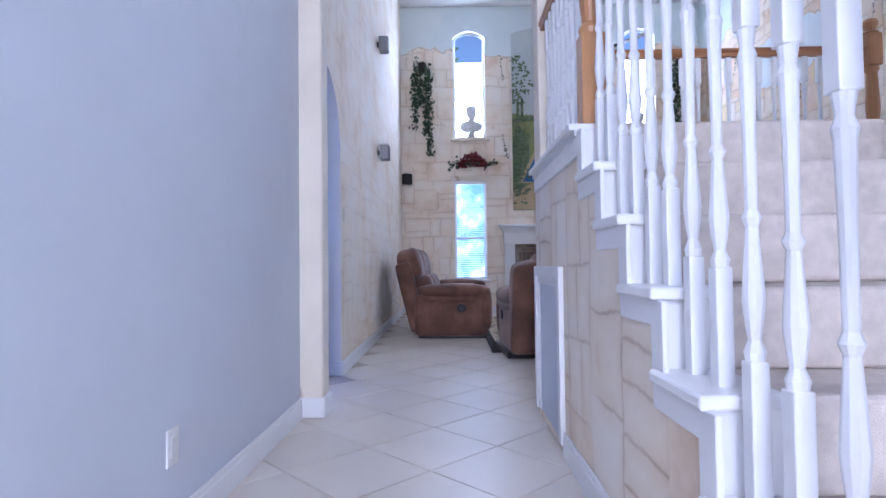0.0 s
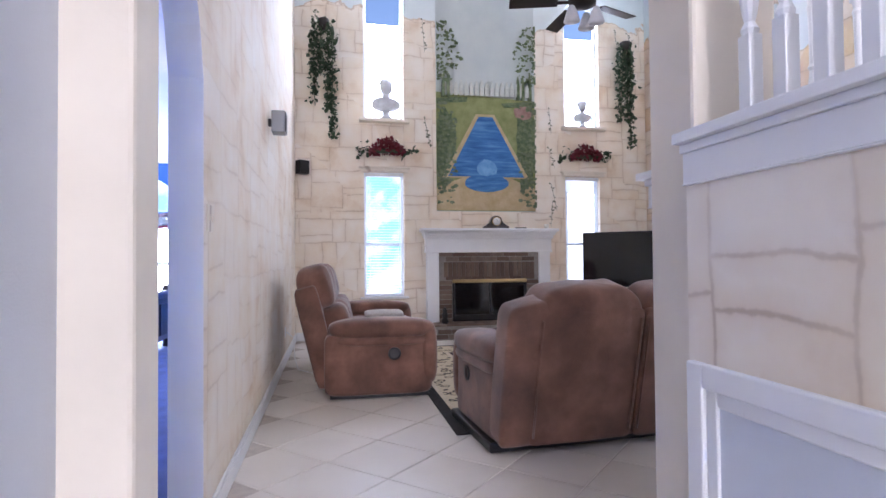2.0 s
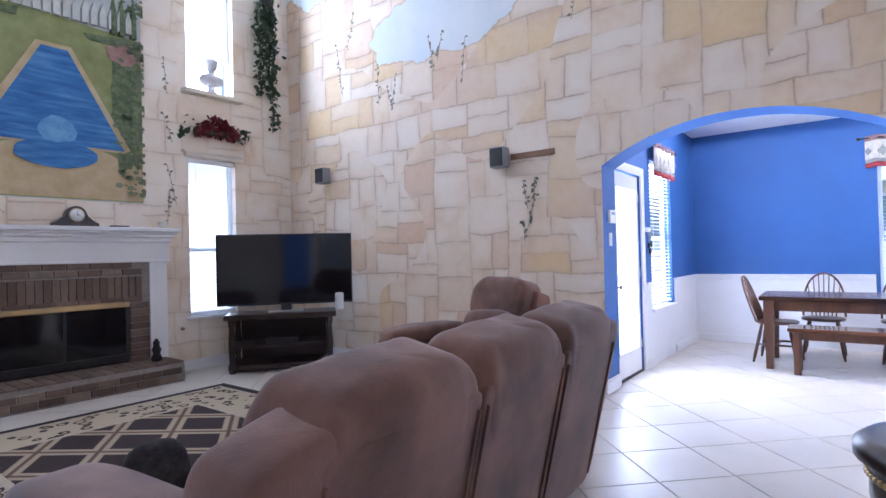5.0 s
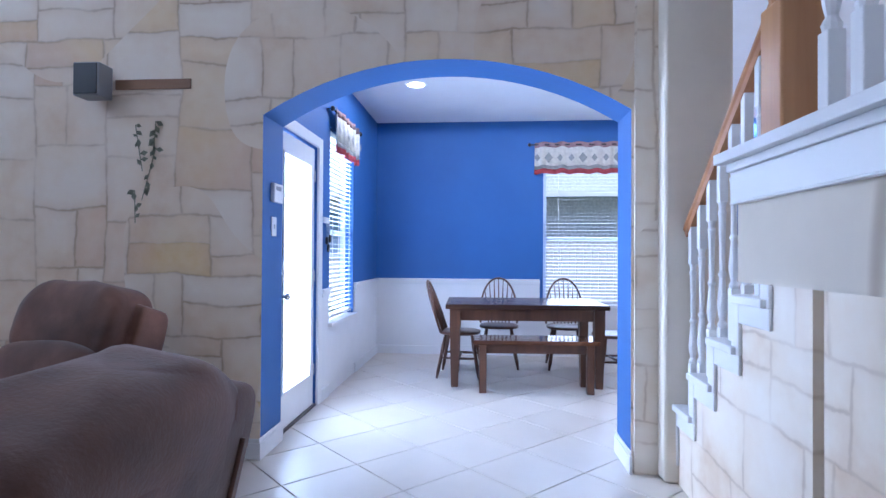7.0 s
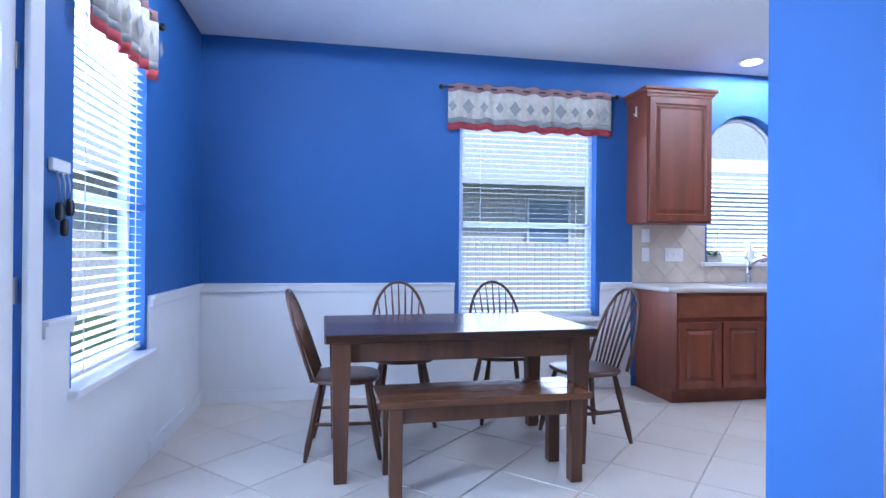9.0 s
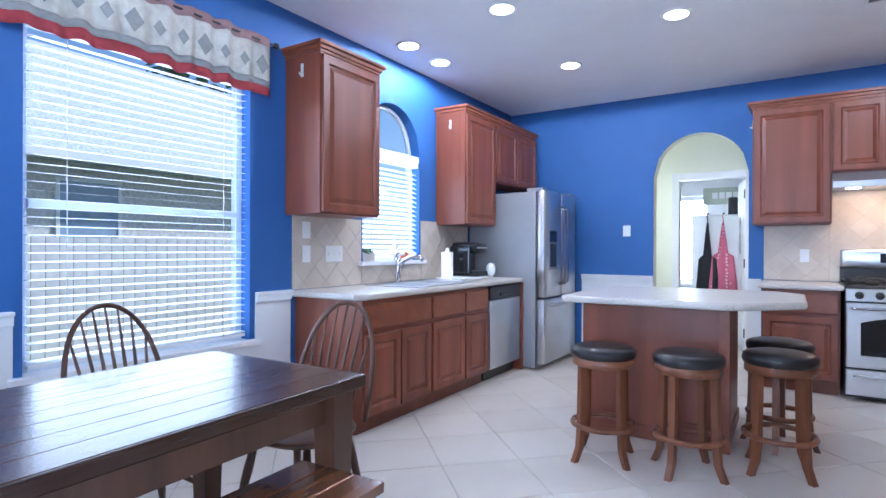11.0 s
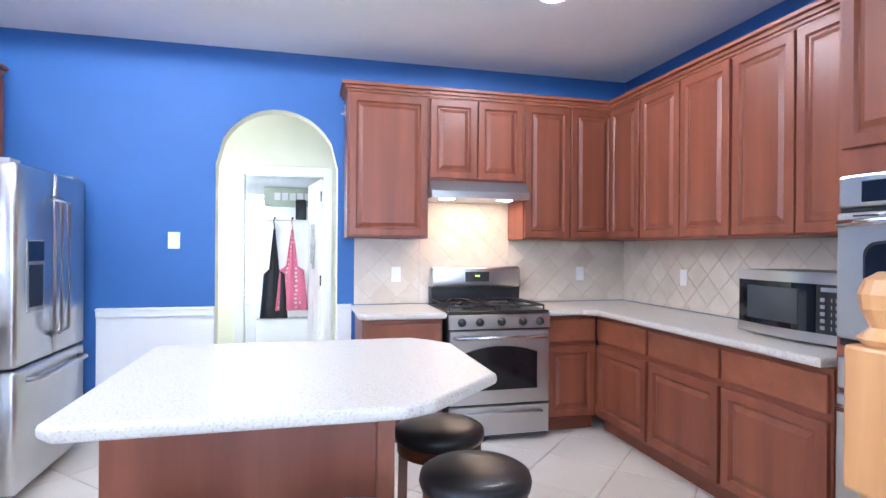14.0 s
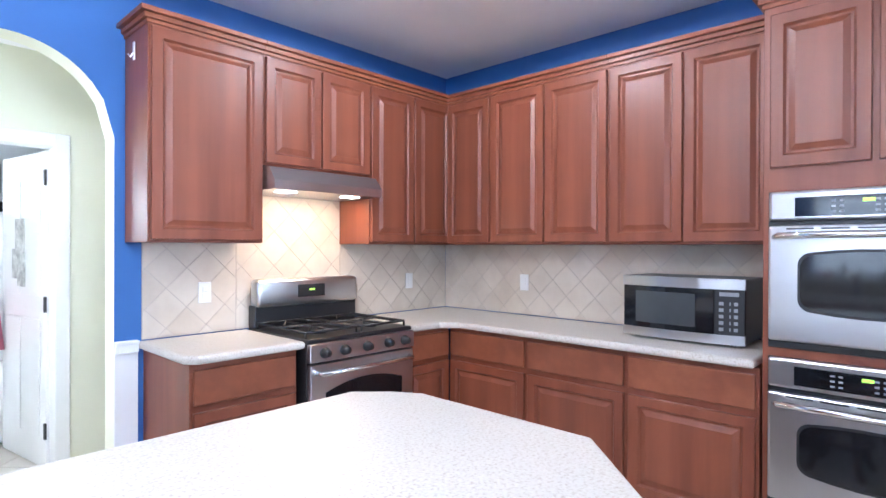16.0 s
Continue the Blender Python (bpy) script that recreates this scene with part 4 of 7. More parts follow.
sofa = thing("reclining_sofa", pose(3.38, 7.10, 0.0, 0, 0, 4), "brown suede three-seat reclining sofa seen from behind", "sofa")
seat_unit(sofa, 3, 0.70, 0.16, 0.22, 1.05)
love = thing("reclining_loveseat", pose(1.17, 9.72, 0, 0, 0, -92), "brown suede reclining loveseat with cup-holder console", "loveseat")
seat_unit(love, 3, 0.62, 0.03, 0.24, 1.15)
box("console", -0.27, 0.27, 0.18, 0.86, 0.46, 0.56, SUEDE, love, 0.03)
for s in (-1, 1):
    lathe("cup_holder", [(0.045, 0), (0.05, 0.006), (0.042, 0.008), (0.04, 0.002)], BLACK, love, 18, (0.09 * s, 0.74, 0.56))
recl = thing("recliner", pose(5.86, 8.52, 0, 0, 0, 78), "brown suede recliner beside the painted wall", "recliner")
seat_unit(recl, 1, 0.66, 0.03, 0.3, 1.08)
blanket = tagged(soft("folded_blanket", (1.75, 9.72, 0.60), (0.2, 0.24, 0.04), plain("grey knit blanket", (0.40, 0.36, 0.33), 0.95, vary=0.2, scale=40, bump=0.5), None, e1=0.5, e2=0.4, lump=0.1), "folded grey blanket on the loveseat console", "blanket")
cush = tagged(soft("throw_pillow", (2.50, 7.80, 0.59), (0.10, 0.045, 0.10), plain("dark patterned cushion", (0.03, 0.025, 0.025), 0.9, vary=0.7, scale=30), None, e1=0.7, e2=0.5, turn=Matrix.Rotation(-0.5, 3, "X")), "dark patterned throw pillow on the sofa", "pillow")


def rug():
    root = thing("area_rug", pose(3.38, 9.32, 0.002), "black and beige rug with scroll border and lattice field", "rug")
    a, b = 1.36, 1.87
    for nm, i, z, k in (("edge", 0.0, 0.010, "edge"), ("inner_line", 0.09, 0.012, "line"), ("border", 0.13, 0.014, "border"), ("inner_line", 0.56, 0.016, "line"), ("field", 0.61, 0.018, "field")):
        box(nm, -a + i, a - i, -b + i, b - i, 0 if i == 0 else z - 0.003, z, rug_mat(k), root)


rug()


def fireplace():
    root = thing("fireplace", pose(3.63, 12.22, 0), "brick fireplace with white mantel and raised brick hearth", "fireplace")
    # white surround: pilasters, frieze and stepped shelf
    for s in (-1, 1):
        box("pilaster", s * 0.905 - 0.095, s * 0.905 + 0.095, -0.10, 0, 0, 1.32, WHITE, root, 0.006)
        box("plinth", s * 0.905 - 0.11, s * 0.905 + 0.11, -0.115, 0, 0, 0.14, WHITE, root, 0.006)
    box("frieze", -1.02, 1.02, -0.115, 0, 1.29, 1.56, WHITE, root, 0.006)
    for z0, z1, o in ((1.50, 1.55, 0.03), (1.55, 1.585, 0.06), (1.585, 1.61, 0.085), (1.61, 1.655, 0.12)):
        box("shelf", -1.02 - o * 0.7, 1.02 + o * 0.7, -0.115 - o, 0, z0, z1, WHITE, root, 0.006)
    box("frieze", -1.03, 1.03, -0.125, 0, 1.285, 1.31, WHITE, root, 0.004)
    # firebox opening
    fx, z0, z1 = 0.60, 0.30, 0.87
    box("mortar_bed", -0.81, -fx, -0.07, 0, 0.02, 1.29, MORTAR, root)
    box("mortar_bed", fx, 0.81, -0.07, 0, 0.02, 1.29, MORTAR, root)
    box("mortar_bed", -fx, fx, -0.07, 0, z1, 1.29, MORTAR, root)
    box("firebox", -fx, fx, -0.05, 0, 0.22, z1, BLACK, root)
    box("glass_doors", -fx + 0.04, fx - 0.04, -0.085, -0.075, z0 + 0.02, z1 - 0.05, GLOSSBLACK, root)
    boxes("screen_frame", [(-fx, -fx + 0.04, -0.10, -0.06, z0 - 0.05, z1 - 0.06), (fx - 0.04, fx, -0.10, -0.06, z0 - 0.05, z1 - 0.06), (-fx + 0.04, fx - 0.04, -0.10, -0.06, z0 - 0.05, z0 + 0.02)], BLACK, root, 0.004)
    box("screen_hood", -fx, fx, -0.115, -0.06, z1 - 0.058, z1, BRASS, root, 0.012)
    box("screen_frame", -0.012, 0.012, -0.095, -0.07, z0, z1 - 0.05, BLACK, root)
    box("hearth_core", -0.97, 0.97, -0.50, -0.02, 0, 0.20, MORTAR, root)
    bm = bmesh.new()
    add_box(bm, -0.098, 0.098, -0.012, 0.012, -0.031, 0.031, 0, 0.004, 1)
    face = mesh_of(bm, "brick", BRICK)
    bm = bmesh.new()
    add_box(bm, -0.031, 0.031, -0.014, 0.014, -0.115, 0.115, 0, 0.004, 1)
    soldier = mesh_of(bm, "brick", BRICK)
    bm = bmesh.new()
    add_box(bm, -0.046, 0.046, -0.115, 0.115, -0.012, 0.012, 0, 0.004, 1)
    top = mesh_of(bm, "brick", BRICK)
    bm = bmesh.new()
    add_box(bm, -0.048, 0.048, -0.012, 0.012, -0.031, 0.031, 0, 0.004, 1)
    half = mesh_of(bm, "brick", BRICK)
    for r in range(17):
        z = 0.235 + r * 0.073
        if z > 1.27:
            break
        if z < z1 + 0.02 or z > 1.16:
            for s in (-1, 1):
                if z > 1.16:
                    continue
                o = r % 2
                put("brick", face, root, pose(s * (0.71 if o else 0.705), -0.078, z))
        if z > 1.16 or 0.87 < z < 0.93:
            for k in range(8):
                x = -0.70 + k * 0.206 + (0.1 if r % 2 else 0)
                if abs(x) < 0.72:
                    put("brick", face, root, pose(x, -0.078, z))
    for k in range(21):
        x = -0.7 + k * 0.07
        put("brick", soldier, root, pose(x, -0.078, 1.02))
    for k in range(20):
        put("brick", top, root, pose(-0.92 + k * 0.097, -0.385, 0.208))
        put("brick", top, root, pose(-0.92 + k * 0.097, -0.15, 0.208))
    for k in range(9):
        for r in range(2):
            put("brick", face, root, pose(-0.86 + k * 0.206 + (0.05 if r else 0), -0.506, 0.05 + r * 0.073))
    for s in (-1, 1):
        for k in range(2):
            for r in range(2):
                put("brick", face, root, pose(s * 0.975, -0.38 + k * 0.2, 0.05 + r * 0.073, 0, 0, 90))


fireplace()


def mural():
    root = thing("wall_mural", pose(3.62, 12.217, 0), "tall painted mural of a garden pool under pale sky", "mural")

    def paint(name, stops, scale=5, detail=6, stretch=(1, 1, 1)):
        n = Nodes(name, 0.8)
        n.base(n.ramp(n.noise(scale, detail, n.scaled(stretch)), stops)).bump(n.noise(80, 3), 0.1, 0.003)
        return n.m
    sky = paint("painted sky", [(0.3, (0.48, 0.54, 0.54)), (0.7, (0.62, 0.65, 0.62))], 1.2)
    grass = paint("painted lawn", [(0.3, (0.20, 0.24, 0.08)), (0.7, (0.34, 0.36, 0.16))], 6)
    dark = paint("painted foliage", [(0.3, (0.07, 0.12, 0.06)), (0.5, (0.15, 0.20, 0.10)), (0.7, (0.26, 0.30, 0.17))], 14)
    water = paint("painted water", [(0.3, (0.025, 0.11, 0.34)), (0.5, (0.05, 0.19, 0.47)), (0.75, (0.12, 0.32, 0.60))], 4, 6, (0.7, 1, 5))
    sand = paint("painted sand", [(0.3, (0.48, 0.36, 0.19)), (0.7, (0.62, 0.50, 0.31))], 7)
    white = paint("painted fence", [(0.3, (0.55, 0.57, 0.53)), (0.7, (0.66, 0.67, 0.62))], 20)
    pink = paint("painted blossom", [(0.3, (0.32, 0.18, 0.15)), (0.7, (0.48, 0.30, 0.27))], 14)
    w = 0.81
    outline = [(-w, 1.93), (w, 1.93), (w, 5.35)] + [(u, z) for u, z in reversed(arc_top(-w, w, 5.35, 0.14, 12))][1:-1] + [(-w, 5.35)]
    k = [0]

    def shape(nm, pts, m):
        k[0] += 1
        return prism(nm, pts, "y", -0.002 * k[0], 0, m, root)
    shape("sky", outline, sky)
    shape("lawn", [(-w, 1.94), (w, 1.94), (w, 3.72), (-w, 3.80)], grass)
    rnd = random.Random(5)

    def ragged(cx, cz, rx, rz, n=26, rough=0.35):
        return [(max(-w, min(w, cx + rx * math.cos(a) * (1 + rough * (rnd.random() - 0.5)))), cz + rz * math.sin(a) * (1 + rough * (rnd.random() - 0.5))) for a in (2 * math.pi * i / n for i in range(n))]
    shape("sand", [(-w, 1.95), (w, 1.95), (w, 2.30), (0.4, 2.46), (-0.4, 2.46), (-w, 2.30)], sand)
    shape("bush", ragged(-0.66, 2.95, 0.16, 0.62), dark)
    shape("bush", ragged(0.66, 2.95, 0.17, 0.70), dark)
    shape("hedge", [(-w, 3.70), (-0.3, 3.74), (-0.32, 3.66), (-w, 3.62)], dark)
    shape("hedge", [(0.25, 3.66), (w, 3.72), (w, 3.62), (0.3, 3.60)], dark)
    shape("blossom", ragged(0.62, 3.52, 0.16, 0.10), pink)
    shape("path", [(-0.72, 2.46), (0.70, 2.46), (0.13, 3.47), (-0.17, 3.47)], sand)
    shape("pool", [(-0.63, 2.48), (0.62, 2.48), (0.10, 3.43), (-0.13, 3.43)], water)
    shape("basin", ragged(0, 2.38, 0.36, 0.14, 24, 0.06), water)
    shape("fountain", ragged(0.0, 2.62, 0.17, 0.13, 20, 0.2), paint("painted spray", [(0.3, (0.10, 0.28, 0.55)), (0.7, (0.20, 0.42, 0.66))], 14))
    for i in range(17):
        u = -0.66 + i * 0.083
        if abs(u) < w:
            shape("fence", [(u - 0.03, 3.76), (u + 0.03, 3.76), (u + 0.03, 3.90 + 0.05 * rnd.random()), (u, 3.97 + 0.05 * rnd.random()), (u - 0.03, 3.90)], white)
    for u in (-0.70, -0.62, 0.52, 0.60, 0.72):
        shape("cypress", [(u - 0.025, 3.72), (u + 0.025, 3.72), (u + 0.02, 3.98), (u, 4.10), (u - 0.02, 3.98)], dark)
    bm = bmesh.new()
    for s in (-1, 1):
        for i in range(150):
            h = rnd.random()
            u = s * (w - rnd.random() ** 1.4 * (0.42 * (1 - abs(h - 0.45))))
            z = 3.95 + h * 0.95
            r = 0.012 + 0.022 * rnd.random()
            a = rnd.random() * 3
            y = -0.002 * (k[0] + 1)
            p = [(u + r * math.cos(a + t) * (1.6 if t in (0, math.pi) else 0.6), z + r * math.sin(a + t)) for t in (0, 1.6, math.pi, 4.7)]
            p = [(max(-w, min(w, q)), zz) for q, zz in p]
            bm.faces.new([bm.verts.new((q, y, zz)) for q, zz in p])
    put("painted_leaves", mesh_of(bm, "painted_leaves", dark), root)
    bm = bmesh.new()
    for i in range(260):
        s = rnd.choice((-1, 1))
        u, z = s * (w - 0.30 * rnd.random() ** 1.5), 2.0 + 1.7 * rnd.random()
        r, a = 0.015 + 0.03 * rnd.random(), rnd.random() * 6
        y = -0.002 * (k[0] + 2)
        bm.faces.new([bm.verts.new((max(-w, min(w, u + r * math.cos(a + t))), y, z + r * 0.7 * math.sin(a + t))) for t in (0, 1.2, 2.6, 3.9, 5.2)])
    put("painted_leaves", mesh_of(bm, "painted_leaves", paint("painted leaf dabs", [(0.3, (0.10, 0.16, 0.08)), (0.7, (0.25, 0.28, 0.18))], 20)), root)


mural()


def leaf_mesh(name, mat, s):
    bm = bmesh.new()
    p = [(0, 0, 0), (s * 0.5, s * 0.3, s * 0.1), (s * 0.35, s * 0.8, 0.0), (0, s, -s * 0.1), (-s * 0.35, s * 0.8, 0), (-s * 0.5, s * 0.3, s * 0.1)]
    v = [bm.verts.new(q) for q in p]
    c = bm.verts.new((0, s * 0.45, s * 0.14))
    for i in range(6):
        bm.faces.new((v[i], v[(i + 1) % 6], c))
    return mesh_of(bm, name, mat)


def leaf_cloud(name, mat, spots, size, seed, parent):
    """Many small leaves with their own turn at the given spots, in one mesh."""
    rnd = random.Random(seed)
    bm = bmesh.new()
    for c in spots:
        s = size * (0.6 + 0.8 * rnd.random())
        q = Euler((rnd.uniform(-1.9, 0.4), rnd.uniform(-1, 1), rnd.uniform(0, 6.28))).to_matrix()
        p = [(0, 0, 0), (s * 0.55, s * 0.3, 0), (s * 0.3, s * 0.75, 0), (0, s, 0), (-s * 0.3, s * 0.75, 0), (-s * 0.55, s * 0.3, 0)]
        v = [bm.verts.new(Vector(c) + q @ Vector(i)) for i in p]
        m = bm.verts.new(Vector(c) + q @ Vector((0, s * 0.45, s * 0.18)))
        for i in range(6):
            bm.faces.new((v[i], v[(i + 1) % 6], m))
    ob = put(name, mesh_of(bm, name, mat), parent)
    return tagged(ob, kind="stuff")


def ivy(x, ztop, seed, strands):
    root = thing("hanging_ivy", pose(x, 12.18, ztop), "artificial green ivy hanging down the painted wall", "ivy", "hanging ivy")
    lathe("wall_basket", [(0.02, -0.12), (0.07, -0.06), (0.085, 0.02), (0.08, 0.04)], BLACKWOOD, root, 12, (0, -0.06, 0))
    rnd = random.Random(seed)
    spots = []
    for dx, ln in strands:
        tube("stem", [(dx * 0.4, -0.06, 0.02), (dx, -0.1, -0.05), (dx * 1.1, -0.06, -ln * 0.5), (dx * 0.95, -0.05, -ln)], 0.006, LEAF, root, 5)
        for i in range(int(ln * 130)):
            t = rnd.random()
            spots.append((dx * (0.5 + 0.6 * min(1, t * 6)) + rnd.gauss(0, 0.035), -0.07 + rnd.gauss(0, 0.03), 0.04 - ln * t))
    leaf_cloud("leaves", LEAF, spots, 0.055, seed, root)


ivy(1.10, 4.72, 3, ((-0.13, 1.25), (-0.04, 0.8), (0.06, 1.35), (0.12, 1.75)))
ivy(6.0, 4.72, 8, ((-0.10, 1.3), (0.0, 0.8), (0.08, 1.75), (0.04, 1.2)))


def flowers(x, z, seed):
    root = thing("flower_swag", pose(x, 12.2, z), "dark red artificial flower arrangement above the window", "flowers", "flower swags")
    rnd = random.Random(seed)
    soft("moss_base", (0, -0.06, 0.0), (0.30, 0.05, 0.035), LEAF, root, e1=0.8, e2=0.8, nu=16, nv=8)
    spots = []
    for i in range(420):
        u = rnd.uniform(-1, 1)
        spots.append((u * 0.25, -0.08 + rnd.gauss(0, 0.035), rnd.uniform(-0.06, 0.04) + 0.20 * (1 - u * u) * rnd.random()))
    leaf_cloud("petals", RED, spots, 0.05, seed, root)
    leaf_cloud("leaves", LEAF, [(rnd.choice((-1, 1)) * rnd.uniform(0.25, 0.45), -0.05, rnd.uniform(-0.12, 0.2) * rnd.random()) for i in range(46)], 0.06, seed + 1, root)


flowers(2.02, 2.83, 4)
flowers(5.27, 2.83, 9)
for x in (2.0, 5.255):
    struct(boxes("trim", [(x - 0.36, x + 0.36, 12.16, 12.22, 2.52, 2.57), (x - 0.39, x + 0.39, 12.14, 12.22, 2.57, 2.60)], CREAM, bev=0.005), "cream window head moulding", "trim")
    struct(box("sill_ledge", x - 0.38, x + 0.38, 12.10, 12.24, 3.27, 3.32, CREAM, bev=0.01), "cream painted upper window ledge", "ledge")


def bust(x, s, label):
    root = thing("plaster_bust", pose(x, 12.2, 3.325), label, "bust", "busts on the window ledges")
    lathe("pedestal", [(0.10 * s, 0), (0.11 * s, 0.02 * s), (0.07 * s, 0.05 * s), (0.055 * s, 0.10 * s), (0.085 * s, 0.14 * s)], FLESHSTONE, root, 14)
    bm = bmesh.new()
    add_soft(bm, (0, 0, 0.24 * s), (0.24 * s, 0.10 * s, 0.12 * s), 0.8, 0.8, 20, 10, lump=0.15)
    add_lathe(bm, [(0.10 * s, 0.30 * s), (0.065 * s, 0.36 * s), (0.06 * s, 0.44 * s)], 12)
    add_soft(bm, (0, -0.01, 0.53 * s), (0.10 * s, 0.115 * s, 0.135 * s), 0.9, 0.9, 20, 10, lump=0.12)
    add_soft(bm, (0, 0.02, 0.60 * s), (0.115 * s, 0.12 * s, 0.09 * s), 0.9, 0.9, 16, 8, lump=0.5)
    put("figure", mesh_of(bm, "figure", FLESHSTONE, True), root)


bust(2.03, 0.92, "grey plaster bust on the upper window ledge")
bust(5.25, 0.66, "small grey plaster bust on the upper window ledge")


def television():
    root = thing("television", pose(5.66, 11.36, 0.72, 0, 0, -40.5), "large flat black television, switched off", "television")
    box("body", -0.78, 0.78, 0.0, 0.05, 0.02, 0.86, BLACK, root, 0.008)
    box("screen", -0.765, 0.765, -0.004, 0.0, 0.045, 0.845, GLOSSBLACK, root)
    box("foot", -0.2, 0.2, -0.10, 0.14, -0.06, -0.045, STEEL, root, 0.004)
    box("neck", -0.06, 0.06, 0.01, 0.04, -0.05, 0.05, BLACK, root)


television()


def tv_stand():
    root = thing("tv_stand", pose(5.62, 11.38, 0, 0, 0, -40.5), "dark wooden television stand with open shelf", "tv stand")
    box("top", -0.62, 0.62, -0.26, 0.28, 0.60, 0.66, BLACKWOOD, root, 0.01)
    box("shelf", -0.56, 0.56, -0.22, 0.26, 0.28, 0.31, BLACKWOOD, root, 0.004)
    box("bottom", -0.58, 0.58, -0.24, 0.27, 0.04, 0.09, BLACKWOOD, root, 0.004)
    for sx in (-1, 1):
        for y in (-0.21, 0.23):
            lathe("leg", [(0.035, 0), (0.045, 0.08), (0.03, 0.12), (0.042, 0.3), (0.03, 0.5), (0.045, 0.6)], BLACKWOOD, root, 12, (sx * 0.54, y, 0))
    box("back", -0.5, 0.5, 0.25, 0.265, 0.09, 0.6, BLACKWOOD, root)


tv_stand()
tagged(box("media_player", -0.18, 0.18, -0.12, 0.12, 0, 0.06, BLACK, bev=0.004, m=pose(5.6, 11.36, 0.31, 0, 0, -40)), "flat black media player on the stand shelf", "player")
tagged(box("white_speaker", -0.05, 0.05, -0.05, 0.05, 0, 0.2, PLASTIC, bev=0.02, m=pose(6.1, 10.92, 0.66, 0, 0, -40)), "small white box on the television stand", "speaker")


def mantel_clock():
    root = thing("mantel_clock", pose(3.72, 12.08, 1.655), "dark wooden mantel clock with round white dial", "clock")
    pts = [(-0.2, 0), (0.2, 0), (0.2, 0.03), (0.16, 0.05), (0.10, 0.10)] + [(0.095 * math.cos(a), 0.10 + 0.10 * math.sin(a)) for a in (0.3, 0.7, 1.1, 1.57, 2.0, 2.4, 2.8)] + [(-0.10, 0.10), (-0.16, 0.05), (-0.2, 0.03)]
    prism("case", pts, "y", -0.04, 0.04, BLACKWOOD, root)
    t = Matrix.Rotation(radians(90), 4, "X")
    lathe("bezel", [(0.07, 0), (0.072, 0.008), (0.062, 0.012)], BRASS, root, 24, (0, -0.04, 0.11), t)
    lathe("dial", [(0.06, 0), (0.06, 0.014)], PLASTIC, root, 24, (0, -0.04, 0.11), t)
    boxes("clock_hand", [(-0.002, 0.002, -0.057, -0.055, 0.11, 0.15), (0, 0.028, -0.057, -0.055, 0.108, 0.112)], BLACK, root)


mantel_clock()
tagged(box("remote_control", -0.09, 0.09, -0.02, 0.02, 0, 0.018, BLACK, bev=0.006, m=pose(4.12, 12.06, 1.655)), "black remote control on the mantel", "remote")
tagged(lathe("candle_glass", [(0.03, 0), (0.035, 0.01), (0.035, 0.07)], plain("pale wax", (0.7, 0.68, 0.6), 0.3, bump=0), None, 14, (4.55, 12.06, 1.655)), "pale candle on the mantel", "candle")
for x in (2.87, 4.42):
    t = thing("hearth_figurine", pose(x, 11.95, 0.22), "small dark metal figurine on the hearth", "figurine", "hearth figurines")
    lathe("body", [(0.05, 0), (0.06, 0.03), (0.035, 0.08), (0.05, 0.12), (0.03, 0.17), (0.035, 0.20), (0.01, 0.24)], BLACK, t, 10)
tagged(lathe("gas_key", [(0.02, 0), (0.022, 0.01), (0.008, 0.02), (0.015, 0.04)], BRASS, None, 10, (4.83, 12.2, 0.5), Matrix.Rotation(radians(90), 4, "X")), "brass gas valve in the wall", "valve")


def wall_speaker(x, y, z, rz, s=1.0, metal=False):
    root = thing("wall_speaker", pose(x, y, z, 0, 0, rz), "small dark cube speaker on a wall bracket", "speaker", "surround speakers")
    box("cabinet", -0.09 * s, 0.09 * s, -0.17 * s, -0.03, -0.11 * s, 0.11 * s, STEELSIDE if metal else BLACK, root, 0.008)
    box("grille", -0.08 * s, 0.08 * s, -0.178 * s, -0.17 * s, -0.10 * s, 0.10 * s, BLACK, root, 0.002)
    box("bracket", -0.02, 0.02, -0.03, 0.0, -0.03, 0.03, BLACK, root)


wall_speaker(0.68, 8.8, 2.37, 90, 0.85, True)
wall_speaker(0.68, 8.8, 3.78, 90, 0.85, True)
wall_speaker(0.74, 12.2, 2.55, 35, 0.9)
wall_speaker(6.41, 11.43, 2.34, -90, 0.9, True)
wall_speaker(6.41, 8.76, 2.24, -90, 0.9, True)
struct(box("painted_beam", 6.402, 6.409, 8.2, 8.68, 2.215, 2.275, wood("painted timber", (0.25, 0.13, 0.07), (0.45, 0.28, 0.18), 0.8, 1)), "brown timber end painted on the wall", "painted detail")


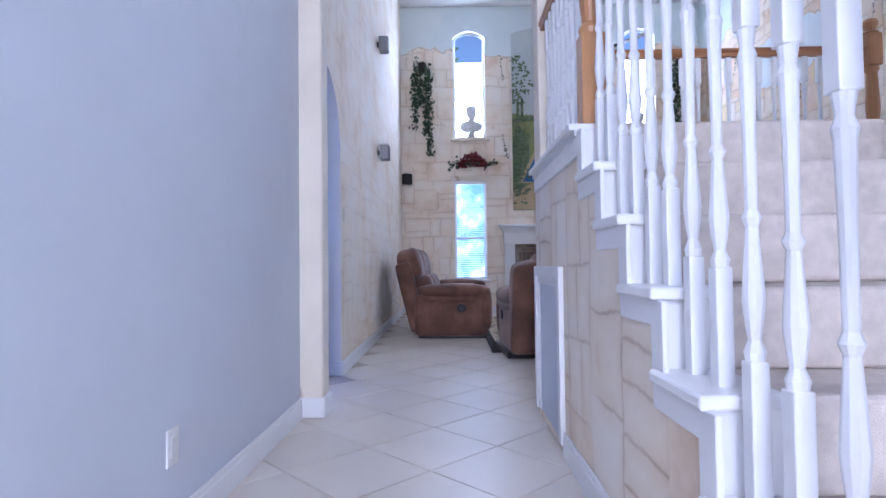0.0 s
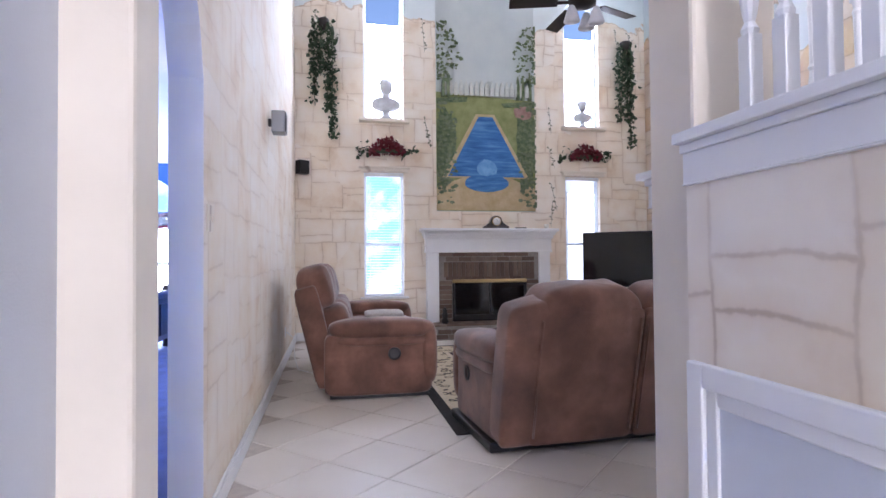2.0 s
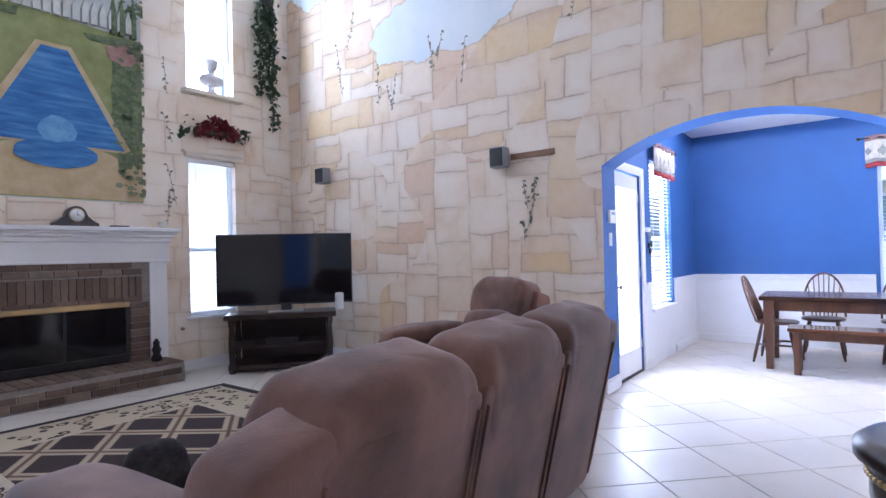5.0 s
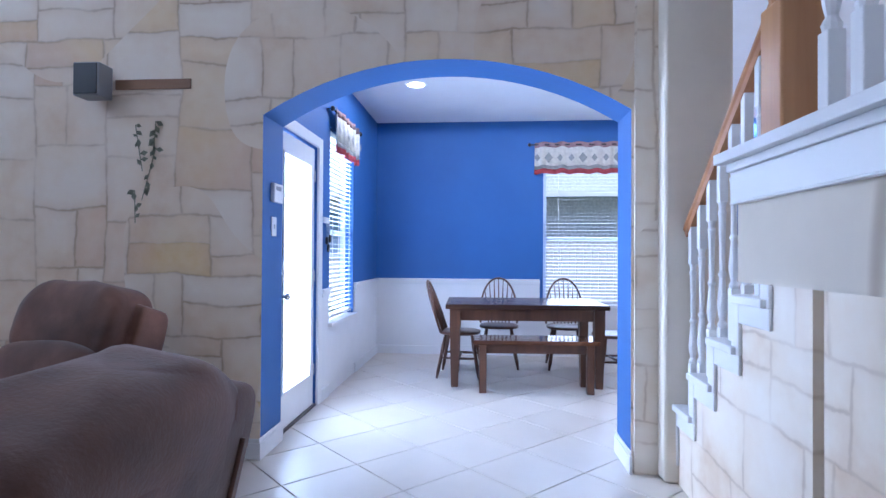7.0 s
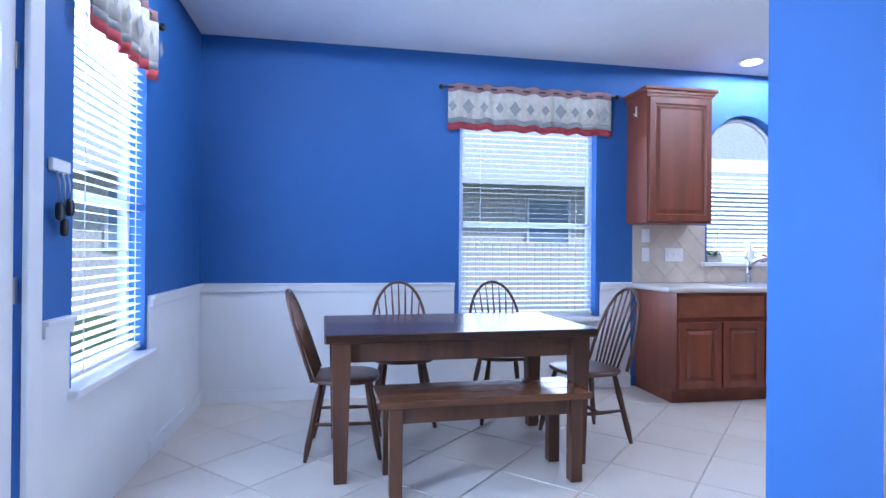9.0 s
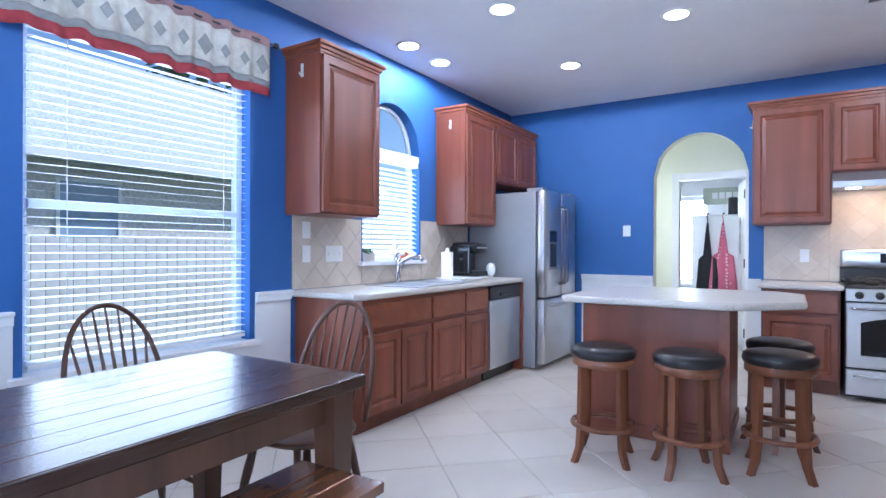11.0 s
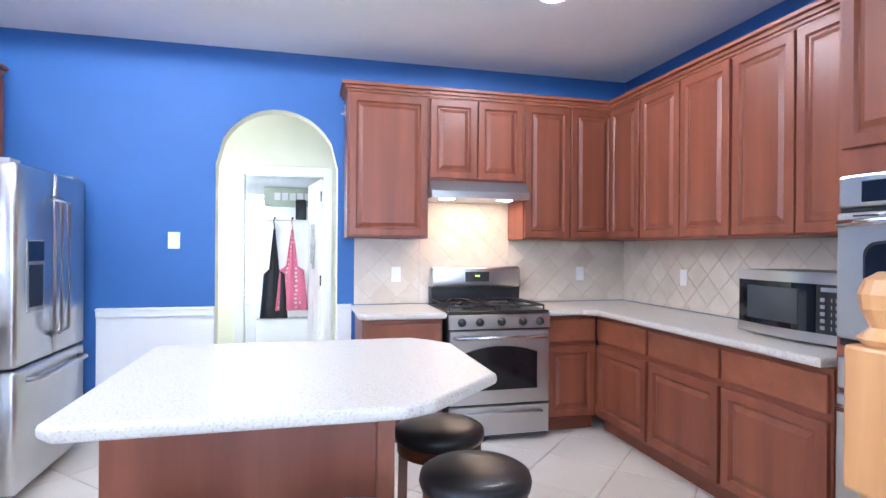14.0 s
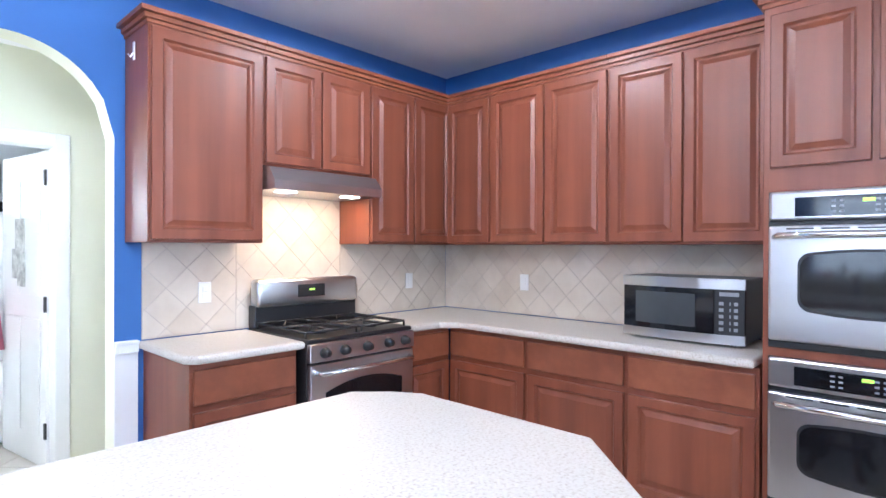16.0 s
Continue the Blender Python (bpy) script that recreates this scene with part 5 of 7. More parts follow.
def painted_twigs(axis, at, spots, seed, label):
    """Flat painted sprigs: thin stems with leaf dabs on a wall."""
    rnd = random.Random(seed)
    m = plain("painted olive sprig", (0.20, 0.20, 0.14), 0.8, vary=0.4, scale=20)
    bm = bmesh.new()

    def quad(pts):
        bm.faces.new([bm.verts.new((at, u, z) if axis == "x" else (u, at, z)) for u, z in pts])
    for u, z, ln, n in spots:
        a = rnd.uniform(-2.2, -0.9)
        for i in range(n):
            t = i / n
            cu, cz = u + ln * t * math.cos(a) * 0.5, z + ln * t * math.sin(a)
            b, r = rnd.uniform(0, 6.28), 0.03 + 0.03 * rnd.random()
            du, dz = math.cos(b), math.sin(b)
            quad([(cu, cz), (cu + r * du * 0.5 - 0.3 * r * dz, cz + r * dz * 0.5 + 0.3 * r * du), (cu + r * du, cz + r * dz), (cu + r * du * 0.5 + 0.3 * r * dz, cz + r * dz * 0.5 - 0.3 * r * du)])
        quad([(u - 0.003, z), (u + 0.003, z), (u + ln * 0.5 * math.cos(a) + 0.003, z + ln * math.sin(a)), (u + ln * 0.5 * math.cos(a) - 0.003, z + ln * math.sin(a))])
    return struct(put("painted_twigs", mesh_of(bm, "painted_twigs", m)), label, "painted detail")


painted_twigs("x", 6.405, [(8.55, 2.0, 0.3, 8), (8.42, 1.85, 0.35, 8), (8.55, 1.6, 0.2, 6), (8.42, 2.02, 0.2, 8), (11.2, 4.0, 0.7, 14), (10.9, 4.3, 0.5, 10), (10.5, 3.6, 0.5, 14), (10.2, 3.4, 0.4, 12), (9.7, 3.7, 0.4, 12), (9.5, 3.75, 0.35, 10), (9.2, 3.6, 0.5, 8), (7.9, 3.9, 0.5, 9), (10.35, 3.3, 0.3, 12)], 3, "dark olive sprigs painted on the wall")
painted_twigs("y", 12.213, [(2.62, 3.4, 0.5, 12), (2.66, 3.2, 0.3, 10), (2.6, 4.9, 0.5, 9), (4.66, 3.0, 0.4, 9), (4.7, 2.4, 0.5, 10), (4.68, 3.6, 0.4, 8), (5.85, 5.0, 0.4, 9), (6.1, 4.95, 0.4, 9), (1.0, 4.95, 0.3, 10), (1.3, 4.6, 0.4, 6), (4.72, 2.1, 0.4, 8)], 6, "dark olive sprigs painted on the fireplace wall")


def ceiling_fan(x, y, z, top, n, mat, label, lit=False):
    root = thing("ceiling_fan", pose(x, y, z), label, "fan")
    lathe("downrod", [(0.015, 0.1), (0.015, top - z - 0.06), (0.07, top - z - 0.05), (0.07, top - z)], mat, root, 12)
    lathe("motor", [(0.05, -0.08), (0.12, -0.05), (0.13, 0.03), (0.06, 0.11)], mat, root, 18)
    for k in range(n):
        a = 2 * math.pi * k / n + 0.35
        r = Matrix.Rotation(a, 4, "Z") @ Matrix.Rotation(radians(11), 4, "X")
        bm = bmesh.new()
        add_box(bm, 0.12, 0.24, -0.02, 0.02, -0.025, -0.018)
        add_box(bm, 0.22, 0.66, -0.065, 0.065, -0.018, -0.011, 0, 0.003)
        put("blade", mesh_of(bm, "blade", mat), root, r)
        if k % 2 == 0 or n < 5:
            b = a + 0.5
            lathe("light_shade", [(0.025, 0), (0.05, -0.06), (0.075, -0.14)][::-1], LAMPGLOW if lit else plain("frosted shade", (0.6, 0.6, 0.64), 0.4, bump=0), root, 14, (0.12 * math.cos(b), 0.12 * math.sin(b), -0.08))
    return root


ceiling_fan(3.45, 8.45, 3.52, H, 5, BLACKWOOD, "dark ceiling fan with frosted lamp shades")


def side_table():
    root = thing("round_side_table", pose(3.55, 5.67, 0), "dark round-edged table with nailhead trim", "table")
    lathe("top", [(0.24, 0.70), (0.275, 0.715), (0.275, 0.745), (0.25, 0.765), (0.23, 0.768)], BLACKWOOD, root, 40)
    lathe("apron", [(0.23, 0.58), (0.24, 0.60), (0.24, 0.70)], BLACKLEATHER, root, 40)
    bm = bmesh.new()
    for k in range(70):
        a = 2 * math.pi * k / 70
        bmesh.ops.create_icosphere(bm, subdivisions=1, radius=0.011, matrix=Matrix.Translation((0.242 * math.cos(a), 0.242 * math.sin(a), 0.67)))
    tagged(put("nailheads", mesh_of(bm, "nailheads", BRASS, True), root), kind="stuff")
    lathe("pedestal", [(0.2, 0), (0.21, 0.04), (0.06, 0.10), (0.10, 0.3), (0.07, 0.5), (0.14, 0.58)], BLACKWOOD, root, 20)


side_table()


def plate(x, y, z, rz, w, h, label, n=2):
    """A wall plate with rocker or socket inserts, facing -y before the turn."""
    root = thing("wall_plate", pose(x, y, z, 0, 0, rz), label, "switch")
    box("cover", -w / 2, w / 2, -0.007, 0, -h / 2, h / 2, PLASTIC, root, 0.003)
    k = max(1, int(round(w / 0.07)))
    for i in range(k):
        c = -w / 2 + w * (i + 0.5) / k
        boxes("insert", [(c - 0.014, c + 0.014, -0.010, -0.006, -h * 0.28, -h * 0.04), (c - 0.014, c + 0.014, -0.010, -0.006, h * 0.04, h * 0.28)] if n == 2 else [(c - 0.007, c + 0.007, -0.014, -0.006, -0.014, 0.014)], PLASTIC, root, 0.002)
    return root


plate(0.68, 3.57, 0.33, 90, 0.075, 0.12, "white double wall outlet above the baseboard")
for o in plate(0.68, 6.47, 1.36, 90, 0.12, 0.12, "cream painted switch plate by the opening", 1).children:
    o.data.materials[0] = CREAM
plate(0.68, 10.4, 0.36, 90, 0.075, 0.12, "white wall outlet with plugged cable")
tagged(tube("power_cable", [(0.70, 10.4, 0.36), (0.78, 10.35, 0.30), (0.80, 10.2, 0.1), (0.86, 9.9, 0.02), (1.0, 9.7, 0.02)], 0.006, PLASTIC, None, 6), "white power cable hanging from the outlet", "cable")

# bedroom seen through the opening
bed = thing("bed", pose(-2.0, 11.3, 0), "dark wooden sleigh bed with carved footboard", "bed")
for s in (-1, 1):
    lathe("post", [(0.06, 0), (0.05, 0.1), (0.06, 0.5), (0.05, 0.7), (0.07, 0.8), (0.04, 0.86)], BLACKWOOD, bed, 12, (0.95, s * 0.85, 0))
box("footboard", 0.9, 0.98, -0.85, 0.85, 0.12, 0.72, BLACKWOOD, bed, 0.02)
boxes("moulding", [(0.98, 1.0, -0.8 + k * 0.4, -0.46 + k * 0.4, 0.2, 0.62) for k in range(4)], BLACKWOOD, bed, 0.006)
tube("top_roll", [(0.96, -0.92, 0.74), (0.96, 0.92, 0.74)], 0.055, BLACKWOOD, bed, 12)
soft("mattress", (0.0, 0, 0.45), (0.95, 0.82, 0.16), plain("cream bedding", (0.55, 0.55, 0.56), 0.9), bed, e1=0.3, e2=0.2)
ceiling_fan(-1.2, 9.6, 2.32, 2.75, 5, WHITE, "white ceiling fan with lit lamps", True)
lamp("fan_lamp", "POINT", (-1.2, 9.6, 2.0), (-1.2, 9.6, 0), 80, (1, 0.95, 0.88))

# ---------- kitchen and breakfast ----------


def panel_door(w, h, t=0.022):
    """A raised-panel door in the xz plane, front towards -y, corner at the origin."""
    bm = bmesh.new()
    prof = [(0, 0.0), (0, -t + 0.003), (0.003, -t), (0.050, -t), (0.054, -t + 0.005), (0.060, -t + 0.013), (0.070, -t + 0.013), (0.096, -t + 0.001)]
    rings = []
    for i, y in prof:
        rings.append([bm.verts.new(p) for p in ((i, y, i), (w - i, y, i), (w - i, y, h - i), (i, y, h - i))])
    for a, b in zip(rings, rings[1:]):
        for k in range(4):
            bm.faces.new((a[k], a[(k + 1) % 4], b[(k + 1) % 4], b[k]))
    bm.faces.new(rings[-1])
    bm.faces.new(rings[0][::-1])
    return mesh_of(bm, "door", CHERRY)


def crown(root, w, d, z, left=True, right=True):
    """Stepped crown moulding on a cabinet top: front and ends."""
    for z0, z1, o in ((0, 0.02, 0.008), (0.02, 0.045, 0.022), (0.045, 0.07, 0.042)):
        box("crown", -(o if left else 0), w + (o if right else 0), -d - o, 0, z + z0, z + z1, CHERRY_H, root, 0.004)


def upper(x, y, rz, w, h, d, doors, z=1.44, label="cherry wall cabinet with raised-panel doors, closed", crown_on=(True, True)):
    """A wall cabinet: origin at the back's left foot as one faces it, front towards -y."""
    root = thing("wall_cabinet", pose(x, y, z, 0, 0, rz), label, "cabinet", "kitchen wall cabinets")
    box("body", 0, w, -d, 0, 0, h, CHERRY, root, 0.002)
    e = 0.012
    each = (w - e * (doors + 1)) / doors
    for k in range(doors):
        put("door", panel_door(each, h - 0.03), root, pose(e + k * (each + e), -d, 0.015))
    crown(root, w, d, h, *crown_on)
    return root


def lower(x, y, rz, w, doors, drawers=True, d=0.60, label="cherry base cabinet with drawer fronts and panel doors"):
    root = thing("base_cabinet", pose(x, y, 0, 0, 0, rz), label, "cabinet", "kitchen base cabinets")
    box("body", 0, w, -d, 0, 0.10, 0.872, CHERRY, root, 0.002)
    box("toe_kick", 0, w, -d + 0.06, -0.02, 0, 0.10, CHERRY, root)
    e = 0.014
    each = (w - e * (doors + 1)) / doors
    for k in range(doors):
        xx = e + k * (each + e)
        put("door", panel_door(each, 0.52), root, pose(xx, -d, 0.125))
    if drawers:
        k = drawers if drawers is not True else doors
        each = (w - e * (k + 1)) / k
        for i in range(k):
            box("drawer", e + i * (each + e), e + i * (each + e) + each, -d - 0.02, -d, 0.68, 0.845, CHERRY_H, root, 0.006)
    return root


room[0] = KITCHEN
# east run (sink wall): facing -x, so turned by -90 about z; position runs along -y
XE = 9.95
upper(XE, 3.86, -90, 0.60, 1.06, 0.33, 1)
upper(XE, 1.98, -90, 0.60, 1.06, 0.33, 1, crown_on=(True, False))
upper(XE, 1.38, -90, 1.06, 0.60, 0.33, 2, 1.90, "short cherry wall cabinet above the fridge", (False, False))
lower(XE, 3.77, -90, 0.78, 2, 1, 0.62)
lower(XE, 2.99, -90, 0.50, 1, 1, 0.62)
lower(XE, 2.49, -90, 0.42, 1, 1, 0.62)
struct(box("end_panel", 9.30, 9.95, 1.36, 1.385, 0, 0.872, CHERRY), "cherry end panel beside the dishwasher", "panel")
for p in ((9.78, 3.865, 2.40, 180), (9.78, 1.985, 2.40, 180), (7.335, 0.45, 2.40, 90)):
    hk = thing("wall_hook", pose(p[0], p[1], p[2], 0, 0, p[3]), "small white adhesive hook on the cabinet side", "hook", "adhesive hooks")
    box("backing", -0.012, 0.012, -0.006, 0, -0.045, 0.045, PLASTIC, hk, 0.002)
    tube("hook", [(0, -0.006, -0.01), (0, -0.02, -0.035), (0, -0.03, -0.02)], 0.005, PLASTIC, hk, 6)


def dishwasher():
    root = thing("dishwasher", pose(9.95, 2.05, 0, 0, 0, -90), "stainless dishwasher with black control strip", "dishwasher")
    box("body", 0.01, 0.65, -0.60, 0, 0.1, 0.87, BLACK, root)
    box("front", 0.015, 0.645, -0.635, -0.60, 0.11, 0.74, STEEL, root, 0.008)
    box("control_strip", 0.015, 0.645, -0.635, -0.60, 0.745, 0.865, BLACK, root, 0.008)
    box("handle", 0.2, 0.46, -0.65, -0.63, 0.77, 0.80, BLACK, root, 0.008)
    box("toe_kick", 0.015, 0.645, -0.56, -0.5, 0, 0.1, BLACK, root)


dishwasher()


def fridge():
    root = thing("refrigerator", pose(9.93, 1.36, 0, 0, 0, -90), "stainless french-door refrigerator with bottom freezer drawer", "refrigerator")
    w, d, h = 0.92, 0.76, 1.80
    box("body", 0, w, -d, 0, 0.02, h - 0.02, STEELSIDE, root, 0.008)
    for x0, x1 in ((0.004, w / 2 - 0.003), (w / 2 + 0.003, w - 0.004)):
        box("door", x0, x1, -d - 0.10, -d - 0.005, 0.72, h, STEEL, root, 0.022)
    box("freezer_drawer", 0.004, w - 0.004, -d - 0.10, -d - 0.005, 0.06, 0.71, STEEL, root, 0.022)
    for x in (w / 2 - 0.05, w / 2 + 0.05):
        tube("handle", [(x, -d - 0.10, 0.84), (x, -d - 0.155, 0.87), (x, -d - 0.155, 1.62), (x, -d - 0.10, 1.65)], 0.014, STEEL, root, 10)
    tube("handle", [(0.12, -d - 0.10, 0.645), (0.14, -d - 0.155, 0.645), (w - 0.14, -d - 0.155, 0.645), (w - 0.12, -d - 0.10, 0.645)], 0.014, STEEL, root, 10)
    box("dispenser", 0.11, 0.31, -d - 0.105, -d - 0.098, 1.0, 1.40, STEELSIDE, root, 0.004)
    box("dispenser_panel", 0.12, 0.30, -d - 0.109, -d - 0.104, 1.28, 1.39, GLOSSBLACK, root)
    box("dispenser_well", 0.13, 0.29, -d - 0.108, -d - 0.104, 1.03, 1.26, BLACK, root)
    for x in (0.01, w - 0.12):
        box("hinge_cover", x, x + 0.11, -d - 0.07, -d + 0.1, h - 0.02, h + 0.02, STEELSIDE, root, 0.005)


fridge()


def counter_slab(name, pts, z0=0.875, z1=0.918, label="speckled cream countertop with rounded edge", holes=()):
    bm = bmesh.new()
    a = [bm.verts.new((x, y, z0)) for x, y in pts]
    f = bm.faces.new(a)
    r = bmesh.ops.extrude_face_region(bm, geom=[f])
    top = [v for v in r["geom"] if isinstance(v, bmesh.types.BMVert)]
    bmesh.ops.translate(bm, verts=top, vec=(0, 0, z1 - z0))
    es = [e for e in bm.edges if abs(e.verts[0].co.z - e.verts[1].co.z) < 1e-6]
    bmesh.ops.bevel(bm, geom=es, offset=0.016, segments=3, profile=0.5, affect="EDGES")
    ob = put(name, mesh_of(bm, name, COUNTER))
    return tagged(ob, label, "countertop")


counter_slab("countertop", [(9.95, 3.82), (9.36, 3.82), (9.30, 3.74), (9.30, 1.37), (9.95, 1.37)])


def sink():
    root = thing("kitchen_sink", pose(9.60, 2.72, 0.918), "double-bowl stainless kitchen sink set in the counter", "sink")
    boxes("rim", [(-0.26, 0.26, -0.42, -0.39, 0, 0.008), (-0.26, 0.26, 0.39, 0.42, 0, 0.008), (-0.26, -0.22, -0.39, 0.39, 0, 0.008), (0.22, 0.26, -0.39, 0.39, 0, 0.008), (-0.22, 0.22, -0.015, 0.015, 0, 0.008)], STEEL, root, 0.003)
    for s in (-1, 1):
        box("bowl", -0.22, 0.22, min(s * 0.015, s * 0.39), max(s * 0.015, s * 0.39), 0.001, 0.003, STEELSIDE, root)


sink()


def faucet():
    root = thing("faucet", pose(9.86, 2.70, 0.918), "chrome kitchen faucet with pull-out spout", "faucet")
    lathe("base", [(0.03, 0), (0.032, 0.01), (0.024, 0.02), (0.022, 0.16), (0.026, 0.19), (0.02, 0.21)], CHROME, root, 16)
    tube("spout", [(0, 0, 0.12), (-0.06, 0, 0.19), (-0.14, -0.01, 0.225), (-0.22, -0.015, 0.22), (-0.245, -0.016, 0.19)], [0.017, 0.018, 0.018, 0.020, 0.016], CHROME, root, 12)
    tube("lever", [(0, 0, 0.20), (0.01, 0.02, 0.23), (-0.03, 0.03, 0.29)], [0.012, 0.011, 0.007], CHROME, root, 8)


faucet()
pot = thing("potted_plant", pose(9.985, 2.97, 1.105), "small succulent in a square concrete pot", "plant")
box("planter", -0.03, 0.03, -0.075, 0.075, 0, 0.065, plain("pale concrete", (0.5, 0.48, 0.45), 0.9), pot, 0.005)
leaf_cloud("leaves", plain("succulent leaf", (0.10, 0.18, 0.09), 0.5), [(random.uniform(-0.02, 0.02), random.uniform(-0.05, 0.05), 0.07 + random.uniform(0, 0.03)) for i in range(40)], 0.04, 5, pot)
tagged(lathe("soap_bottle", [(0.035, 0), (0.04, 0.01), (0.04, 0.10), (0.02, 0.14), (0.012, 0.16), (0.012, 0.19)], plain("white soap bottle", (0.75, 0.77, 0.78), 0.3, bump=0), None, 16, (9.985, 2.58, 1.105)), "white soap bottle on the window sill", "bottle")
tagged(lathe("orange_ornament", [(0.01, 0), (0.035, 0.015), (0.042, 0.04), (0.03, 0.07), (0.008, 0.08)], plain("orange glaze", (0.55, 0.13, 0.04), 0.4), None, 14, (9.985, 2.44, 1.105)), "small orange ornament on the window sill", "ornament")
tray = tagged(box("tray", 9.56, 9.86, 1.52, 2.12, 0.918, 0.942, PLASTIC, bev=0.01), "flat white tray on the counter", "tray")


def coffee_maker():
    root = thing("coffee_maker", pose(9.72, 1.72, 0.942, 0, 0, -90), "black single-cup coffee maker", "coffee maker")
    box("base", -0.13, 0.13, -0.16, 0.14, 0, 0.05, BLACK, root, 0.012)
    box("column", -0.13, 0.13, 0.0, 0.14, 0.05, 0.30, BLACK, root, 0.012)
    box("head", -0.12, 0.10, -0.15, 0.14, 0.22, 0.33, BLACK, root, 0.03)
    box("water_tank", -0.18, -0.13, -0.1, 0.12, 0.03, 0.29, GLOSSBLACK, root, 0.012)
    box("lid_trim", -0.11, 0.09, -0.152, -0.148, 0.27, 0.285, STEEL, root)


coffee_maker()
tagged(lathe("paper_towel_roll", [(0.07, 0), (0.07, 0.012), (0.055, 0.014), (0.055, 0.26), (0.02, 0.262), (0.012, 0.30)], plain("paper towel", (0.78, 0.78, 0.78), 0.9, bump=0.3, fine=60), None, 22, (9.74, 2.10, 0.918)), "white paper towel roll on a stand", "paper towel")
tagged(soft("white_figurine", (9.55, 1.60, 1.0), (0.04, 0.04, 0.06), plain("white ceramic", (0.75, 0.75, 0.77), 0.25), None, e1=0.9, e2=0.9, lump=0.5), "small white ceramic figurine on the tray", "figurine")

# south run: facing +y, so turned by 180; position runs along -x
YS = 0.29
upper(7.33, YS, 180, 0.60, 1.06, 0.33, 1, crown_on=(True, False))
upper(6.73, YS, 180, 0.76, 0.62, 0.33, 2, 1.88, "short cherry wall cabinet above the range hood", (False, False))
upper(5.97, YS, 180, 0.80, 1.06, 0.33, 2, crown_on=(False, False))
lower(7.24, YS, 180, 0.56, 1, 1)
lower(5.90, YS, 180, 0.42, 1, 1)
# west run: facing +x, turned by 90; position runs along +y
XW = 4.87
upper(XW, 0.62, 90, 0.42, 1.06, 0.33, 1, crown_on=(False, False))
upper(XW, 1.04, 90, 0.90, 1.06, 0.33, 2, crown_on=(False, False))
upper(XW, 1.94, 90, 0.87, 1.06, 0.33, 2, crown_on=(False, False))
lower(XW, 0.90, 90, 0.64, 1, 1)
lower(XW, 1.54, 90, 0.64, 1, 1)
lower(XW, 2.18, 90, 0.63, 1, 1)
counter_slab("countertop", [(7.27, 0.30), (7.27, 0.88), (7.22, 0.94), (6.66, 0.94), (6.66, 0.30)])
counter_slab("countertop", [(5.89, 0.30), (5.89, 0.94), (5.62, 0.94), (5.53, 1.03), (5.53, 2.80), (4.88, 2.80), (4.88, 0.30)])


